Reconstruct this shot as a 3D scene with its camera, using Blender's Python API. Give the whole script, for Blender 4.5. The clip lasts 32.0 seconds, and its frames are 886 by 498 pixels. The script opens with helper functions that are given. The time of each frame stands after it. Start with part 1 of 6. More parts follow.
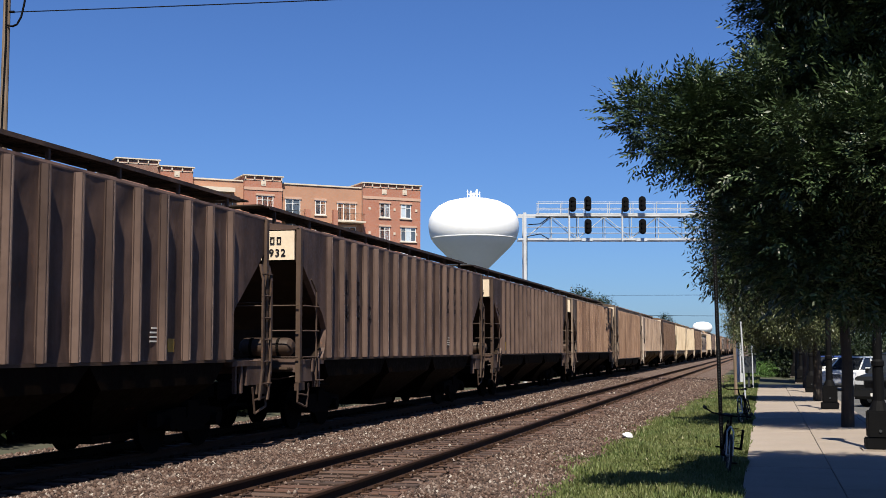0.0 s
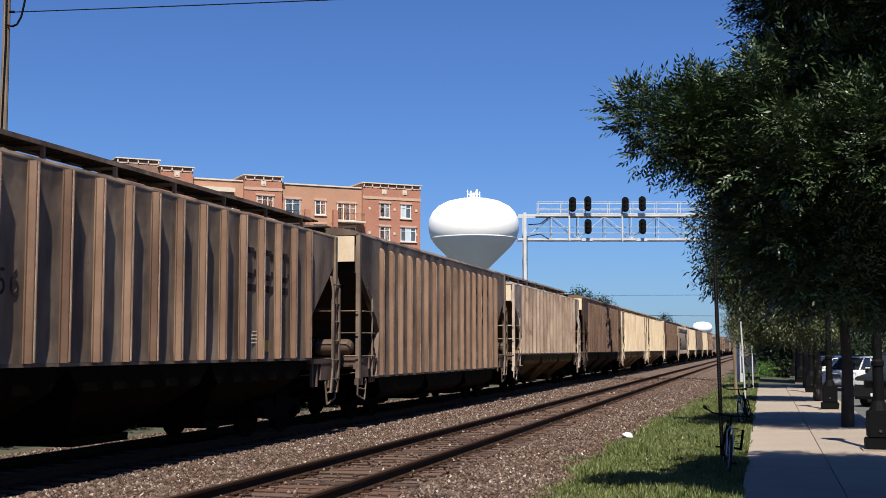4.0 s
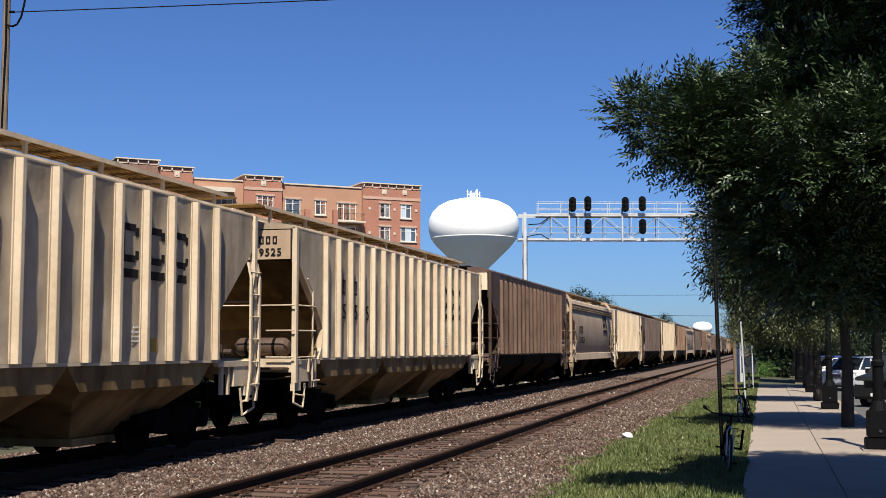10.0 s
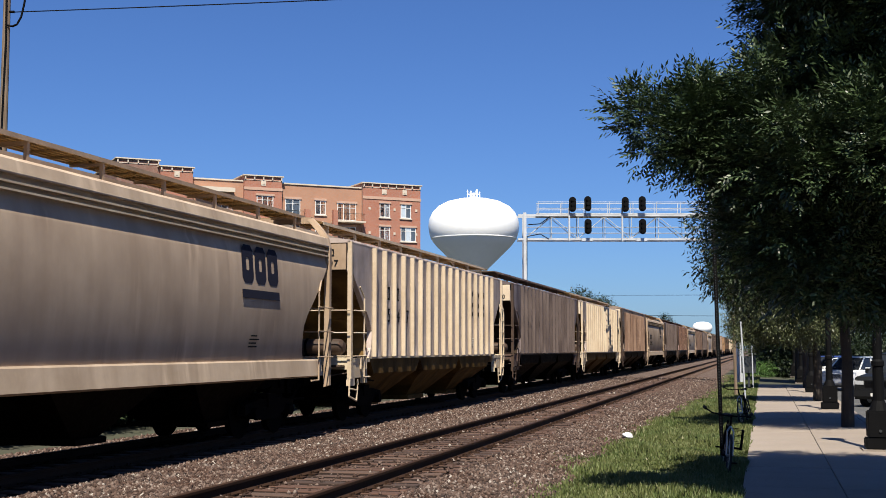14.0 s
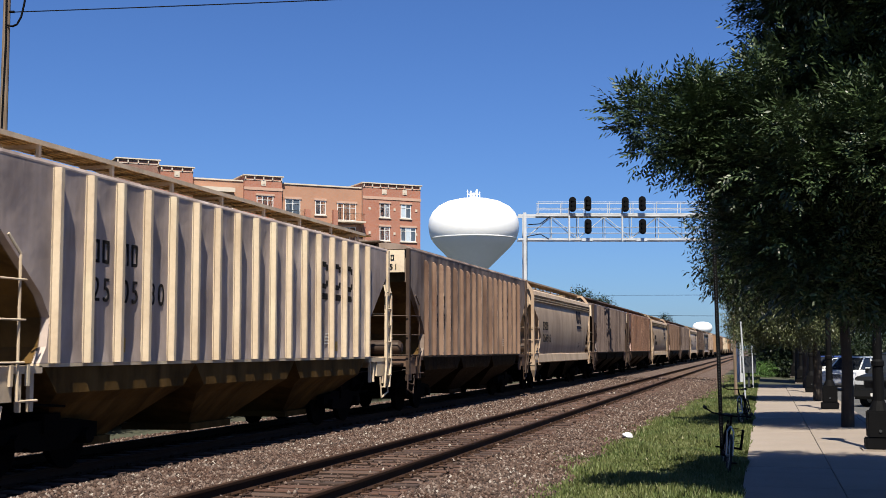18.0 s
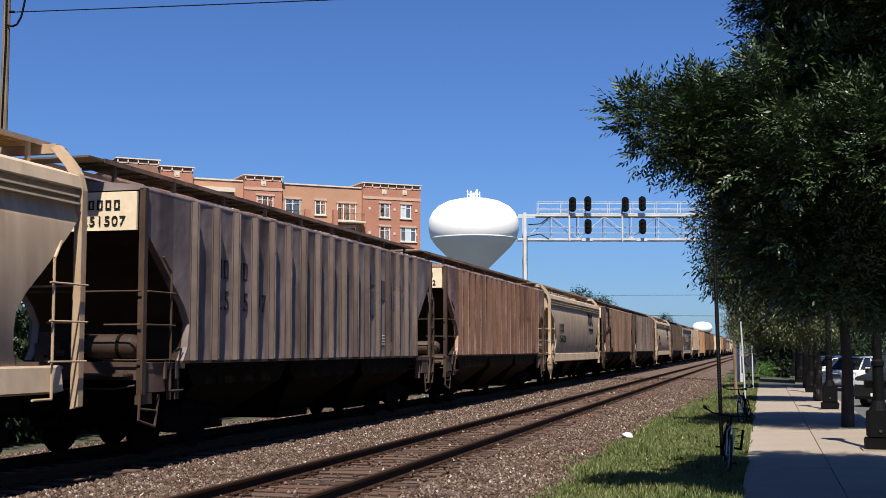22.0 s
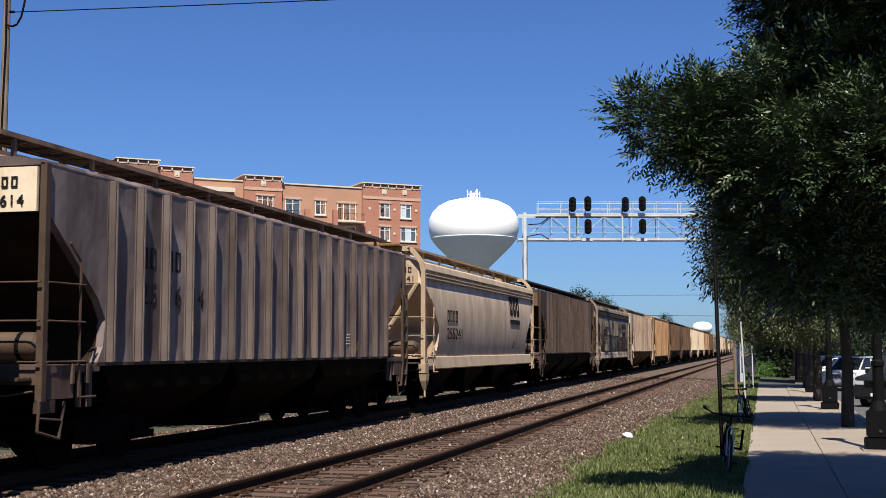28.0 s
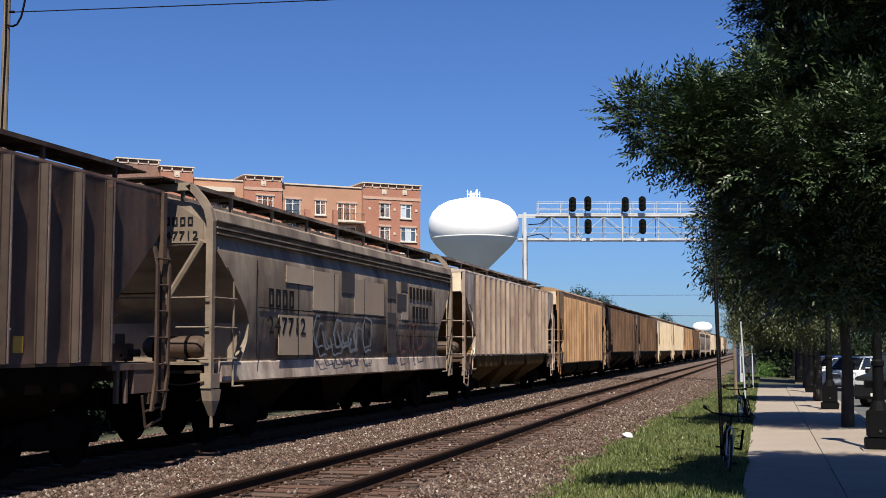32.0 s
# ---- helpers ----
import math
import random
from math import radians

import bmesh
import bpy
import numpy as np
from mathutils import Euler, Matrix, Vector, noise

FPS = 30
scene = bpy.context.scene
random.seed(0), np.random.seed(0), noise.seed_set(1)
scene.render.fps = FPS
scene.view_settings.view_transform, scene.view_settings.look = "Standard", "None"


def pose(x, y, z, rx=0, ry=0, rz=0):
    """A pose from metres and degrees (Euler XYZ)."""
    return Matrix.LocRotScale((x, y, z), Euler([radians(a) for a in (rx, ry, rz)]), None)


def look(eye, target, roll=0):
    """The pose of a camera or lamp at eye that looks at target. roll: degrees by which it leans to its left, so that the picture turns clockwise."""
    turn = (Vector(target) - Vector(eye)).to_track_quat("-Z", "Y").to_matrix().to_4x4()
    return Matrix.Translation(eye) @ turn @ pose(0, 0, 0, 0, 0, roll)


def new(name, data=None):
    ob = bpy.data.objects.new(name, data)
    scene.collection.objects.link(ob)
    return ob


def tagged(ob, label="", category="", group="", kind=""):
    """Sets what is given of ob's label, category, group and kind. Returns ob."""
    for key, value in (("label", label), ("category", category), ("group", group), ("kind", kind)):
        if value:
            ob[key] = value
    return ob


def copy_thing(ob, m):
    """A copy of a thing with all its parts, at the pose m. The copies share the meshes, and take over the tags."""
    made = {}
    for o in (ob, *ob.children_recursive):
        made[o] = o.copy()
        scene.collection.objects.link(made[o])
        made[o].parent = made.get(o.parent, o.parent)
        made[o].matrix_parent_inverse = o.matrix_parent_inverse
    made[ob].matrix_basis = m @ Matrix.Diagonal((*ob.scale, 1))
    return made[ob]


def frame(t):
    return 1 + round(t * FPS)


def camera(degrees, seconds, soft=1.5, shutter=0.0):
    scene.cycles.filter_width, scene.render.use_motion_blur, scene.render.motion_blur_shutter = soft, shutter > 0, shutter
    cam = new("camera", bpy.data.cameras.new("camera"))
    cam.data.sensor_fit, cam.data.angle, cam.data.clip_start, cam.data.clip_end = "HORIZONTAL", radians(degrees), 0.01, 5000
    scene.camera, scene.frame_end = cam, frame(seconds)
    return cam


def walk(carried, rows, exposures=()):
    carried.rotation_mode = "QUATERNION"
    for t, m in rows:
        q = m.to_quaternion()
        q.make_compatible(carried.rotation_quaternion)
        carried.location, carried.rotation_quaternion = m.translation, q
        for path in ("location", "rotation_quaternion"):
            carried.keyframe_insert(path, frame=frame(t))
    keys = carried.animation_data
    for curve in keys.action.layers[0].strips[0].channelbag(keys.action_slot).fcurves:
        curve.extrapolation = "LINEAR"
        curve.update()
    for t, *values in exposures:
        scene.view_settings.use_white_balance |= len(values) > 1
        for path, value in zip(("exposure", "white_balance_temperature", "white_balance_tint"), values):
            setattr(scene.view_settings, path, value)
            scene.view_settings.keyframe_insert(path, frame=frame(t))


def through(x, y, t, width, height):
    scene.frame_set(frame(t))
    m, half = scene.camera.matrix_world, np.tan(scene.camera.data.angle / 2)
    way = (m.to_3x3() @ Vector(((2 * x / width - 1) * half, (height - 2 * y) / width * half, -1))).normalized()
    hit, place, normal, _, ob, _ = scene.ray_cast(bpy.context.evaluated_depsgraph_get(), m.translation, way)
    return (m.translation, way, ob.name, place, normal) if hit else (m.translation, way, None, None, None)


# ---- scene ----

# World: x to the right of the tracks, y along the tracks, z = 0 at the rail head.
LENS = 2 * math.degrees(math.atan(784 / 2150))
YAW, PITCH, EYE = 14.75, 4.68, (0.0, 0.0, 1.73)
cam = camera(LENS, 32.0, soft=0.8, shutter=0.05)
cam_pose = pose(*EYE, 90 + PITCH, 0, YAW)
walk(cam, [(0, cam_pose), (32, cam_pose)])
scene.view_settings.exposure = 1.0

# ---- light ----
SUN = Vector((0.130, -0.52, 0.845)).normalized()
world = bpy.data.worlds.new("sky_world")
scene.world = world
world.use_nodes = True
wn = world.node_tree.nodes
wn.clear()
w_out = wn.new("ShaderNodeOutputWorld")
w_bg = wn.new("ShaderNodeBackground")
w_sky = wn.new("ShaderNodeTexSky")
w_sky.sky_type = "NISHITA"
w_sky.sun_disc = False
w_sky.sun_elevation = math.asin(SUN.z)
w_sky.sun_rotation = math.atan2(SUN.x, SUN.y)
w_sky.altitude = 200
w_sky.air_density = 1.0
w_sky.dust_density = 0.5
w_sky.ozone_density = 2.0
w_bg.inputs["Strength"].default_value = 0.034
w_tint = wn.new("ShaderNodeMix")
w_tint.data_type, w_tint.blend_type = "RGBA", "MULTIPLY"
w_tint.inputs[0].default_value = 1.0
w_tint.inputs[7].default_value = (0.655, 1.0, 1.66, 1.0)
world.node_tree.links.new(w_sky.outputs[0], w_tint.inputs[6])
world.node_tree.links.new(w_tint.outputs[2], w_bg.inputs[0])
world.node_tree.links.new(w_bg.outputs[0], w_out.inputs[0])
sun_data = bpy.data.lights.new("sun", "SUN")
sun_data.energy = 5.0
sun_data.angle = radians(0.53)
sun_data.color = (1.0, 0.925, 0.79)
sun = new("sun", sun_data)
sun.matrix_world = look((0, 0, 60), Vector((0, 0, 60)) - SUN)


# ---- helpers for meshes and materials ----
def mesh_of(name, bm, smooth=False):
    bmesh.ops.recalc_face_normals(bm, faces=bm.faces[:])
    me = bpy.data.meshes.new(name)
    bm.to_mesh(me)
    bm.free()
    if smooth:
        for p in me.polygons:
            p.use_smooth = True
        me.set_sharp_from_angle(angle=radians(28))
    return me


def put(name, me, mat, parent=None, m=None, label=""):
    """An object of its own on a shared mesh, with its own material."""
    if not me.materials:
        me.materials.append(mat)
    ob = new(name, me)
    if me.materials[0] != mat:
        ob.material_slots[0].link = "OBJECT"
        ob.material_slots[0].material = mat
    if parent is not None:
        ob.parent = parent
    if m is not None:
        ob.matrix_basis = m
    if label:
        ob["label"] = label
    return ob


def part(name, bm, mat, parent, label="", smooth=False, m=None):
    return put(name, mesh_of(name, bm, smooth), mat, parent, m, label)


def empty(name, m=None):
    ob = new(name)
    ob.empty_display_size = 0.2
    if m is not None:
        ob.matrix_basis = m
    return ob


def box(bm, x0, x1, y0, y1, z0, z1):
    v = [bm.verts.new((x, y, z)) for x in (x0, x1) for y in (y0, y1) for z in (z0, z1)]
    for f in ((0, 1, 3, 2), (4, 6, 7, 5), (0, 4, 5, 1), (2, 3, 7, 6), (0, 2, 6, 4), (1, 5, 7, 3)):
        bm.faces.new([v[i] for i in f])
    return v


def loft(bm, rings, closed=True, caps=True):
    rows = [[bm.verts.new(p) for p in r] for r in rings]
    for a, b in zip(rows, rows[1:]):
        n = len(a)
        for i in range(n if closed else n - 1):
            bm.faces.new((a[i], a[(i + 1) % n], b[(i + 1) % n], b[i]))
    if caps:
        bm.faces.new(rows[0][::-1])
        bm.faces.new(rows[-1])
    return rows


def rod(bm, p0, p1, r0, r1=None, n=8):
    p0, p1 = Vector(p0), Vector(p1)
    r1 = r0 if r1 is None else r1
    q = (p1 - p0).to_track_quat("Z", "Y")
    ring = lambda p, r: [p + q @ Vector((r * math.cos(2 * math.pi * i / n), r * math.sin(2 * math.pi * i / n), 0)) for i in range(n)]
    loft(bm, [ring(p0, r0), ring(p1, r1)])


def pipe(bm, pts, r, n=6):
    for a, b in zip(pts, pts[1:]):
        rod(bm, a, b, r, r, n)


def lathe(bm, prof, n=32, c=(0, 0, 0)):
    loft(bm, [[(c[0] + r * math.cos(2 * math.pi * i / n), c[1] + r * math.sin(2 * math.pi * i / n), c[2] + z) for i in range(n)] for r, z in prof])


def rgb(c):
    return (*c, 1.0)


class Mat:
    """A node material with a few chained shorthands."""

    def __init__(self, name, rough=0.7, metal=0.0, spec=0.5):
        self.m = bpy.data.materials.new(name)
        self.m.use_nodes = True
        self.t = self.m.node_tree
        self.n = self.t.nodes
        self.b = self.n["Principled BSDF"]
        self.b.inputs["Roughness"].default_value = rough
        self.b.inputs["Metallic"].default_value = metal
        self.b.inputs["Specular IOR Level"].default_value = spec

    def node(self, kind, **kw):
        nd = self.n.new(kind)
        for k, v in kw.items():
            nd.inputs[k].default_value = v
        return nd

    def link(self, a, b):
        self.t.links.new(a, b)

    def coords(self, scale=(1, 1, 1), shift=0.0, space="Object"):
        tc = self.n.new("ShaderNodeTexCoord")
        mp = self.n.new("ShaderNodeMapping")
        mp.inputs["Scale"].default_value = scale
        self.link(tc.outputs[space], mp.inputs["Vector"])
        if shift:
            oi = self.n.new("ShaderNodeObjectInfo")
            mul = self.n.new("ShaderNodeVectorMath")
            mul.operation = "SCALE"
            mul.inputs[0].default_value = (shift, shift * 0.7, shift * 0.4)
            self.link(oi.outputs["Random"], mul.inputs["Scale"])
            self.link(mul.outputs[0], mp.inputs["Location"])
        return mp.outputs[0]

    def noise(self, vec, scale, detail=4.0, rough=0.55):
        nd = self.node("ShaderNodeTexNoise", Scale=scale, Detail=detail, Roughness=rough)
        self.link(vec, nd.inputs["Vector"])
        return nd.outputs["Fac"]

    def ramp(self, fac, stops):
        nd = self.n.new("ShaderNodeValToRGB")
        e = nd.color_ramp.elements
        while len(e) < len(stops):
            e.new(0.5)
        for el, (p, c) in zip(e, stops):
            el.position = p
            el.color = rgb(c) if len(c) == 3 else c
        self.link(fac, nd.inputs["Fac"])
        return nd.outputs["Color"]

    def mix(self, fac, a, b, mode="MIX"):
        nd = self.n.new("ShaderNodeMix")
        nd.data_type = "RGBA"
        nd.blend_type = mode
        for k, v in ((0, fac), (6, a), (7, b)):
            if isinstance(v, (int, float)):
                nd.inputs[k].default_value = v
            elif isinstance(v, tuple):
                nd.inputs[k].default_value = rgb(v)
            else:
                self.link(v, nd.inputs[k])
        return nd.outputs[2]

    def color(self, c):
        if isinstance(c, tuple):
            self.b.inputs["Base Color"].default_value = rgb(c)
        else:
            self.link(c, self.b.inputs["Base Color"])
        return self

    def rough(self, c):
        self.link(c, self.b.inputs["Roughness"])
        return self

    def bump(self, fac, strength=0.3, dist=0.02):
        nd = self.node("ShaderNodeBump", Strength=strength, Distance=dist)
        self.link(fac, nd.inputs["Height"])
        self.link(nd.outputs[0], self.b.inputs["Normal"])
        return self


def simple(name, c, rough=0.6, metal=0.0, vary=0.25, scale=6.0, bump=0.15, spec=0.5):
    """Paint or metal with mottling at two scales."""
    m = Mat(name, rough, metal, spec)
    v = m.coords((1, 1, 1), 5.0)
    big = m.noise(v, scale * 0.25, 3)
    fine = m.noise(v, scale * 3, 5)
    lo = tuple(x * (1 - vary) for x in c)
    hi = tuple(min(1, x * (1 + vary)) for x in c)
    col = m.mix(0.35, m.ramp(big, [(0.3, lo), (0.7, hi)]), m.ramp(fine, [(0.3, lo), (0.7, hi)]))
    m.color(col)
    if bump:
        m.bump(fine, bump, 0.01)
    return m.m


def car_paint(name, base, grime, amount, rust=(0.12, 0.05, 0.025), rust_at=0.64, rough=0.6, spec=0.3, wave=0.11, fleck=0.17, warm=0.58, sheets=1.0):
    """Weathered freight-car paint: streaks of grime running down, pale washed streaks, patches of rust, fine speckle."""
    m = Mat(name, rough, 0.0, spec)
    base, grime = tuple(x * 1.1 for x in base), tuple(x * 1.1 for x in grime)
    base, grime = (base[0], base[1] * (0.72 + 0.26 * warm), base[2] * warm), (grime[0], grime[1] * (0.72 + 0.26 * warm), grime[2] * warm)
    streak = m.noise(m.coords((0.5, 1.0, 0.10), 40.0), 2.6, 5, 0.55)
    wash = m.noise(m.coords((0.5, 1.0, 0.16), 61.0), 2.1, 4, 0.55)
    cloud = m.noise(m.coords((0.6, 1, 0.75), 40.0), 1.25, 4, 0.55)
    fine = m.noise(m.coords((1, 1, 0.8), 40.0), 15.0, 5, 0.65)
    lo = max(0.0, 0.60 - 0.42 * amount)
    g = m.ramp(streak, [(lo, (0.12, 0.12, 0.12)), (lo + 0.26, (0.9, 0.9, 0.9))])
    c = m.ramp(cloud, [(0.36, (0.05, 0.05, 0.05)), (0.64, (0.95, 0.95, 0.95))])
    col = m.mix(m.mix(0.62, g, c), base, grime)
    w = m.mix(1.0, m.ramp(wash, [(0.54, (0, 0, 0)), (0.70, (0.55, 0.55, 0.55))]), c, "MULTIPLY")
    col = m.mix(w, col, tuple(min(0.8, x * 1.7 + 0.006) for x in base))
    r = m.ramp(m.mix(0.5, fine, cloud), [(rust_at - 0.02, (0, 0, 0)), (rust_at + 0.05, (0.85, 0.85, 0.85))])
    col = m.mix(r, col, rust)
    col = m.mix(fleck * 0.7, col, m.ramp(fine, [(0.32, tuple(x * 0.35 for x in base)), (0.68, tuple(min(1, x * 1.35) for x in base))]))
    sheet = m.noise(m.coords((0.1, 1.0, 0.13), 53.0), 1.25, 3, 0.6)
    col = m.mix(sheets, col, m.ramp(sheet, [(0.36, (0.46, 0.42, 0.42)), (0.48, (0.84, 0.82, 0.82)), (0.62, (1.0, 1.0, 1.0))]), "MULTIPLY")
    m.color(col)
    m.rough(m.ramp(fine, [(0.3, (rough - 0.1,) * 3), (0.7, (min(1, rough + 0.2),) * 3)]))
    m.bump(m.noise(m.coords((1, 1, 0.9), 40.0), 1.6, 3, 0.5), 0.7, wave * 0.32)
    return m.m


M_BLACK = simple("black_paint", (0.0032, 0.0032, 0.0036), 0.7, spec=0.08)
M_STEEL = simple("galvanised_steel", (0.44, 0.455, 0.47), 0.5, 0.2)
# brake-dust iron, darkened further for the shade under the cars
M_GRIMESHADE = simple("shaded_brake_dust_iron", (0.0047, 0.004, 0.0036), 0.95, spec=0.03)
M_WHITE = simple("white_marking_paint", (0.6162, 0.6004, 0.553), 0.6, vary=0.08)
M_INK = simple("black_stencil_paint", (0.0111, 0.0103, 0.0111), 0.8, spec=0.1)
M_FADED = simple("faded_stencil_paint", (0.028, 0.021, 0.020), 0.8, vary=0.5, scale=9, spec=0.1)
M_NAVY = simple("dark_blue_lettering", (0.0126, 0.0134, 0.0237), 0.8, spec=0.1)
M_YELLOW = simple("yellow_reflector", (0.3555, 0.2054, 0.0158), 0.5)
M_RAIL = simple("worn_rail_steel", (0.032, 0.017, 0.0105), 0.75, 0.1, spec=0.1)
M_TANKWHITE = simple("white_tank_paint", (0.77, 0.78, 0.78), 0.45, vary=0.04, scale=0.3, bump=0)
M_CREAMTRIM = simple("limestone_trim", (0.4898, 0.4266, 0.3476), 0.8, vary=0.12)
M_GLASSDARK = simple("window_glass", (0.0158, 0.0182, 0.0213), 0.12, 0.0, vary=0.2, bump=0, spec=0.3)
# the sky's reflection is put into the pane colour
M_PANE = simple("sky_reflection_pane", (0.085, 0.11, 0.145), 0.1, 0.0, vary=0.35, scale=0.6, bump=0, spec=0.2)


def stuff_mesh(name, verts, faces, mat, parent=None, label="", category=""):
    me = bpy.data.meshes.new(name)
    me.from_pydata(verts, [], faces)
    me.materials.append(mat)
    ob = new(name, me)
    if parent is not None:
        ob.parent = parent
    tagged(ob, label, category, "", "stuff")
    return ob


# ---- ground ----
def ground_mat():
    m = Mat("lot_and_soil", 0.95)
    v = m.coords((0.79, 0.79, 0.79))
    m.color(m.mix(0.5, m.ramp(m.noise(v, 0.35, 5), [(0.3, (0.0395, 0.0355, 0.0237)), (0.7, (0.0237, 0.0395, 0.0126))]),
                  m.ramp(m.noise(v, 9.0, 5), [(0.3, (0.0237, 0.0205, 0.0142)), (0.7, (0.0553, 0.0514, 0.0316))])))
    m.bump(m.noise(v, 12, 4), 0.5, 0.03)
    return m.m


def gravel_mat():
    m = Mat("ballast_bed", 0.95, 0.0, 0.15)
    v = m.coords((0.79, 0.79, 0.79))
    vo = m.node("ShaderNodeTexVoronoi", Scale=16.0)
    m.link(v, vo.inputs["Vector"])
    m.color(m.mix(m.ramp(m.noise(v, 0.6, 4), [(0.35, (0.15,) * 3), (0.65, (0.6,) * 3)]),
                  m.ramp(vo.outputs["Color"], [(0.1, (0.050, 0.033, 0.027)), (0.5, (0.110, 0.077, 0.065)), (0.9, (0.18, 0.145, 0.125))]),
                  m.ramp(m.noise(v, 30, 4), [(0.3, (0.0316, 0.0205, 0.0174)), (0.7, (0.0948, 0.0656, 0.0537))])))
    m.bump(vo.outputs["Distance"], 0.9, 0.05)
    return m.m


def stone_mat():
    m = Mat("ballast_stone", 0.9, 0.0, 0.2)
    g = m.n.new("ShaderNodeNewGeometry")
    v = m.coords((0.79, 0.79, 0.79))
    m.color(m.mix(0.25, m.ramp(g.outputs["Random Per Island"],
                               [(0.0, (0.008, 0.005, 0.004)), (0.3, (0.034, 0.020, 0.015)), (0.62, (0.080, 0.050, 0.038)), (0.88, (0.135, 0.098, 0.080)), (0.975, (0.22, 0.185, 0.160)), (1.0, (0.40, 0.37, 0.33))]),
                  m.ramp(m.noise(v, 2.0, 3), [(0.35, (0.0553, 0.0253, 0.0158)), (0.65, (0.1027, 0.079, 0.0695))])))
    return m.m


M_GROUND, M_GRAVEL, M_STONE = ground_mat(), gravel_mat(), stone_mat()
bm = bmesh.new()
xs = [-3000, -400, -60, -14.5, -12.9, -8.6, -8.0, -4.5, -3.3, -0.33, 2.6, 60, 400, 3000]
zs = [-0.6, -0.6, -0.6, -0.6, -0.30, -0.30, -0.34, -0.30, -0.36, -0.32, -0.45, -0.45, -0.6, -0.6]
ys = [-1500, -100, 0, 40, 100, 300, 1000, 4500]
grid_v = [[bm.verts.new((x, y, z)) for x, z in zip(xs, zs)] for y in ys]
for r0, r1 in zip(grid_v, grid_v[1:]):
    for i in range(len(xs) - 1):
        bm.faces.new((r0[i], r0[i + 1], r1[i + 1], r1[i]))
tagged(part("ground", bm, M_GROUND, None), "dry soil and thin grass beside the railway", "ground", kind="structure")

# Two ballast beds with shoulders.
NEAR_X, FAR_X = -6.0, -10.85
bm = bmesh.new()
prof = [(-15.2, -0.62), (-14.0, -0.30), (-12.6, -0.215), (-9.3, -0.215), (-8.45, -0.26), (-7.6, -0.215), (-4.4, -0.215), (-3.5, -0.30), (-2.6, -0.42)]
ysb = [-60, 0, 12, 25, 40, 60, 100, 200, 900]
rows = [[bm.verts.new((x, y, z)) for x, z in prof] for y in ysb]
for a, b in zip(rows, rows[1:]):
    for i in range(len(prof) - 1):
        bm.faces.new((a[i], a[i + 1], b[i + 1], b[i]))
tagged(part("ballast_bed", bm, M_GRAVEL, None), "pinkish grey crushed stone ballast under two tracks", "ballast", kind="structure")


def rail_mesh():
    bm = bmesh.new()
    half = [(0.07, -0.17), (0.07, -0.155), (0.012, -0.13), (0.009, -0.05), (0.036, -0.038), (0.036, -0.006), (0.028, 0.0)]
    prof = half + [(-x, z) for x, z in half[::-1]]
    loft(bm, [[(x, y, z) for x, z in prof] for y in (-60, 20, 60, 150, 900)])
    return mesh_of("rail", bm)


def tie_mat():
    m = Mat("creosoted_tie_wood", 0.9)
    v = m.coords((0.1975, 2.37, 2.37), 20.0)
    oi = m.n.new("ShaderNodeObjectInfo")
    c = m.ramp(m.noise(v, 4.0, 6, 0.65), [(0.3, (0.014, 0.008, 0.006)), (0.55, (0.060, 0.030, 0.019)), (0.75, (0.125, 0.082, 0.056))])
    m.color(m.mix(0.5, c, m.ramp(oi.outputs["Random"], [(0.0, (0.018, 0.010, 0.007)), (0.5, (0.075, 0.033, 0.020)), (1.0, (0.085, 0.055, 0.040))])))
    m.bump(m.noise(v, 9, 5), 0.7, 0.02)
    return m.m


M_TIE = tie_mat()
RAIL = rail_mesh()
bm = bmesh.new()
tv = box(bm, -1.3, 1.3, -0.115, 0.115, -0.36, -0.172)
bmesh.ops.bevel(bm, geom=bm.edges[:], offset=0.012, segments=1, affect="EDGES")
TIE = mesh_of("tie", bm)
bm = bmesh.new()
box(bm, -0.17, 0.17, -0.09, 0.09, -0.172, -0.155)
for sx in (-0.09, 0.09):
    for sy in (-0.05, 0.05):
        box(bm, sx - 0.014, sx + 0.014, sy - 0.014, sy + 0.014, -0.16, -0.12)
PLATE = mesh_of("tie_plate", bm)


def track(cx, near_from, near_to):
    t = tagged(empty("railway_track", pose(cx, 0, 0)), "steel rails spiked to weathered wooden ties", "railway track", kind="structure")
    for sx in (-0.752, 0.752):
        put("rail", RAIL, M_RAIL, t, pose(sx, 0, 0))
    rnd = random.Random(int(-cx * 10))
    y, verts, faces = 6.0, [], []
    while y < 260:
        j = pose(rnd.uniform(-0.07, 0.07), y, rnd.uniform(-0.012, 0.008), 0, 0, rnd.uniform(-1.2, 1.2))
        if near_from < y < near_to:
            put("tie", TIE, M_TIE, t, j)
            for sx in (-0.752, 0.752):
                put("tie_plate", PLATE, M_RAIL, t, pose(sx, y, 0))
        else:
            k = len(verts)
            verts += [j @ v.co for v in TIE.vertices]
            faces += [[k + i for i in p.vertices] for p in TIE.polygons]
        y += 0.5
    stuff_mesh("distant_ties", verts, faces, M_TIE, t)
    return t


track(NEAR_X, 9, 80)
track(FAR_X, 12, 40)

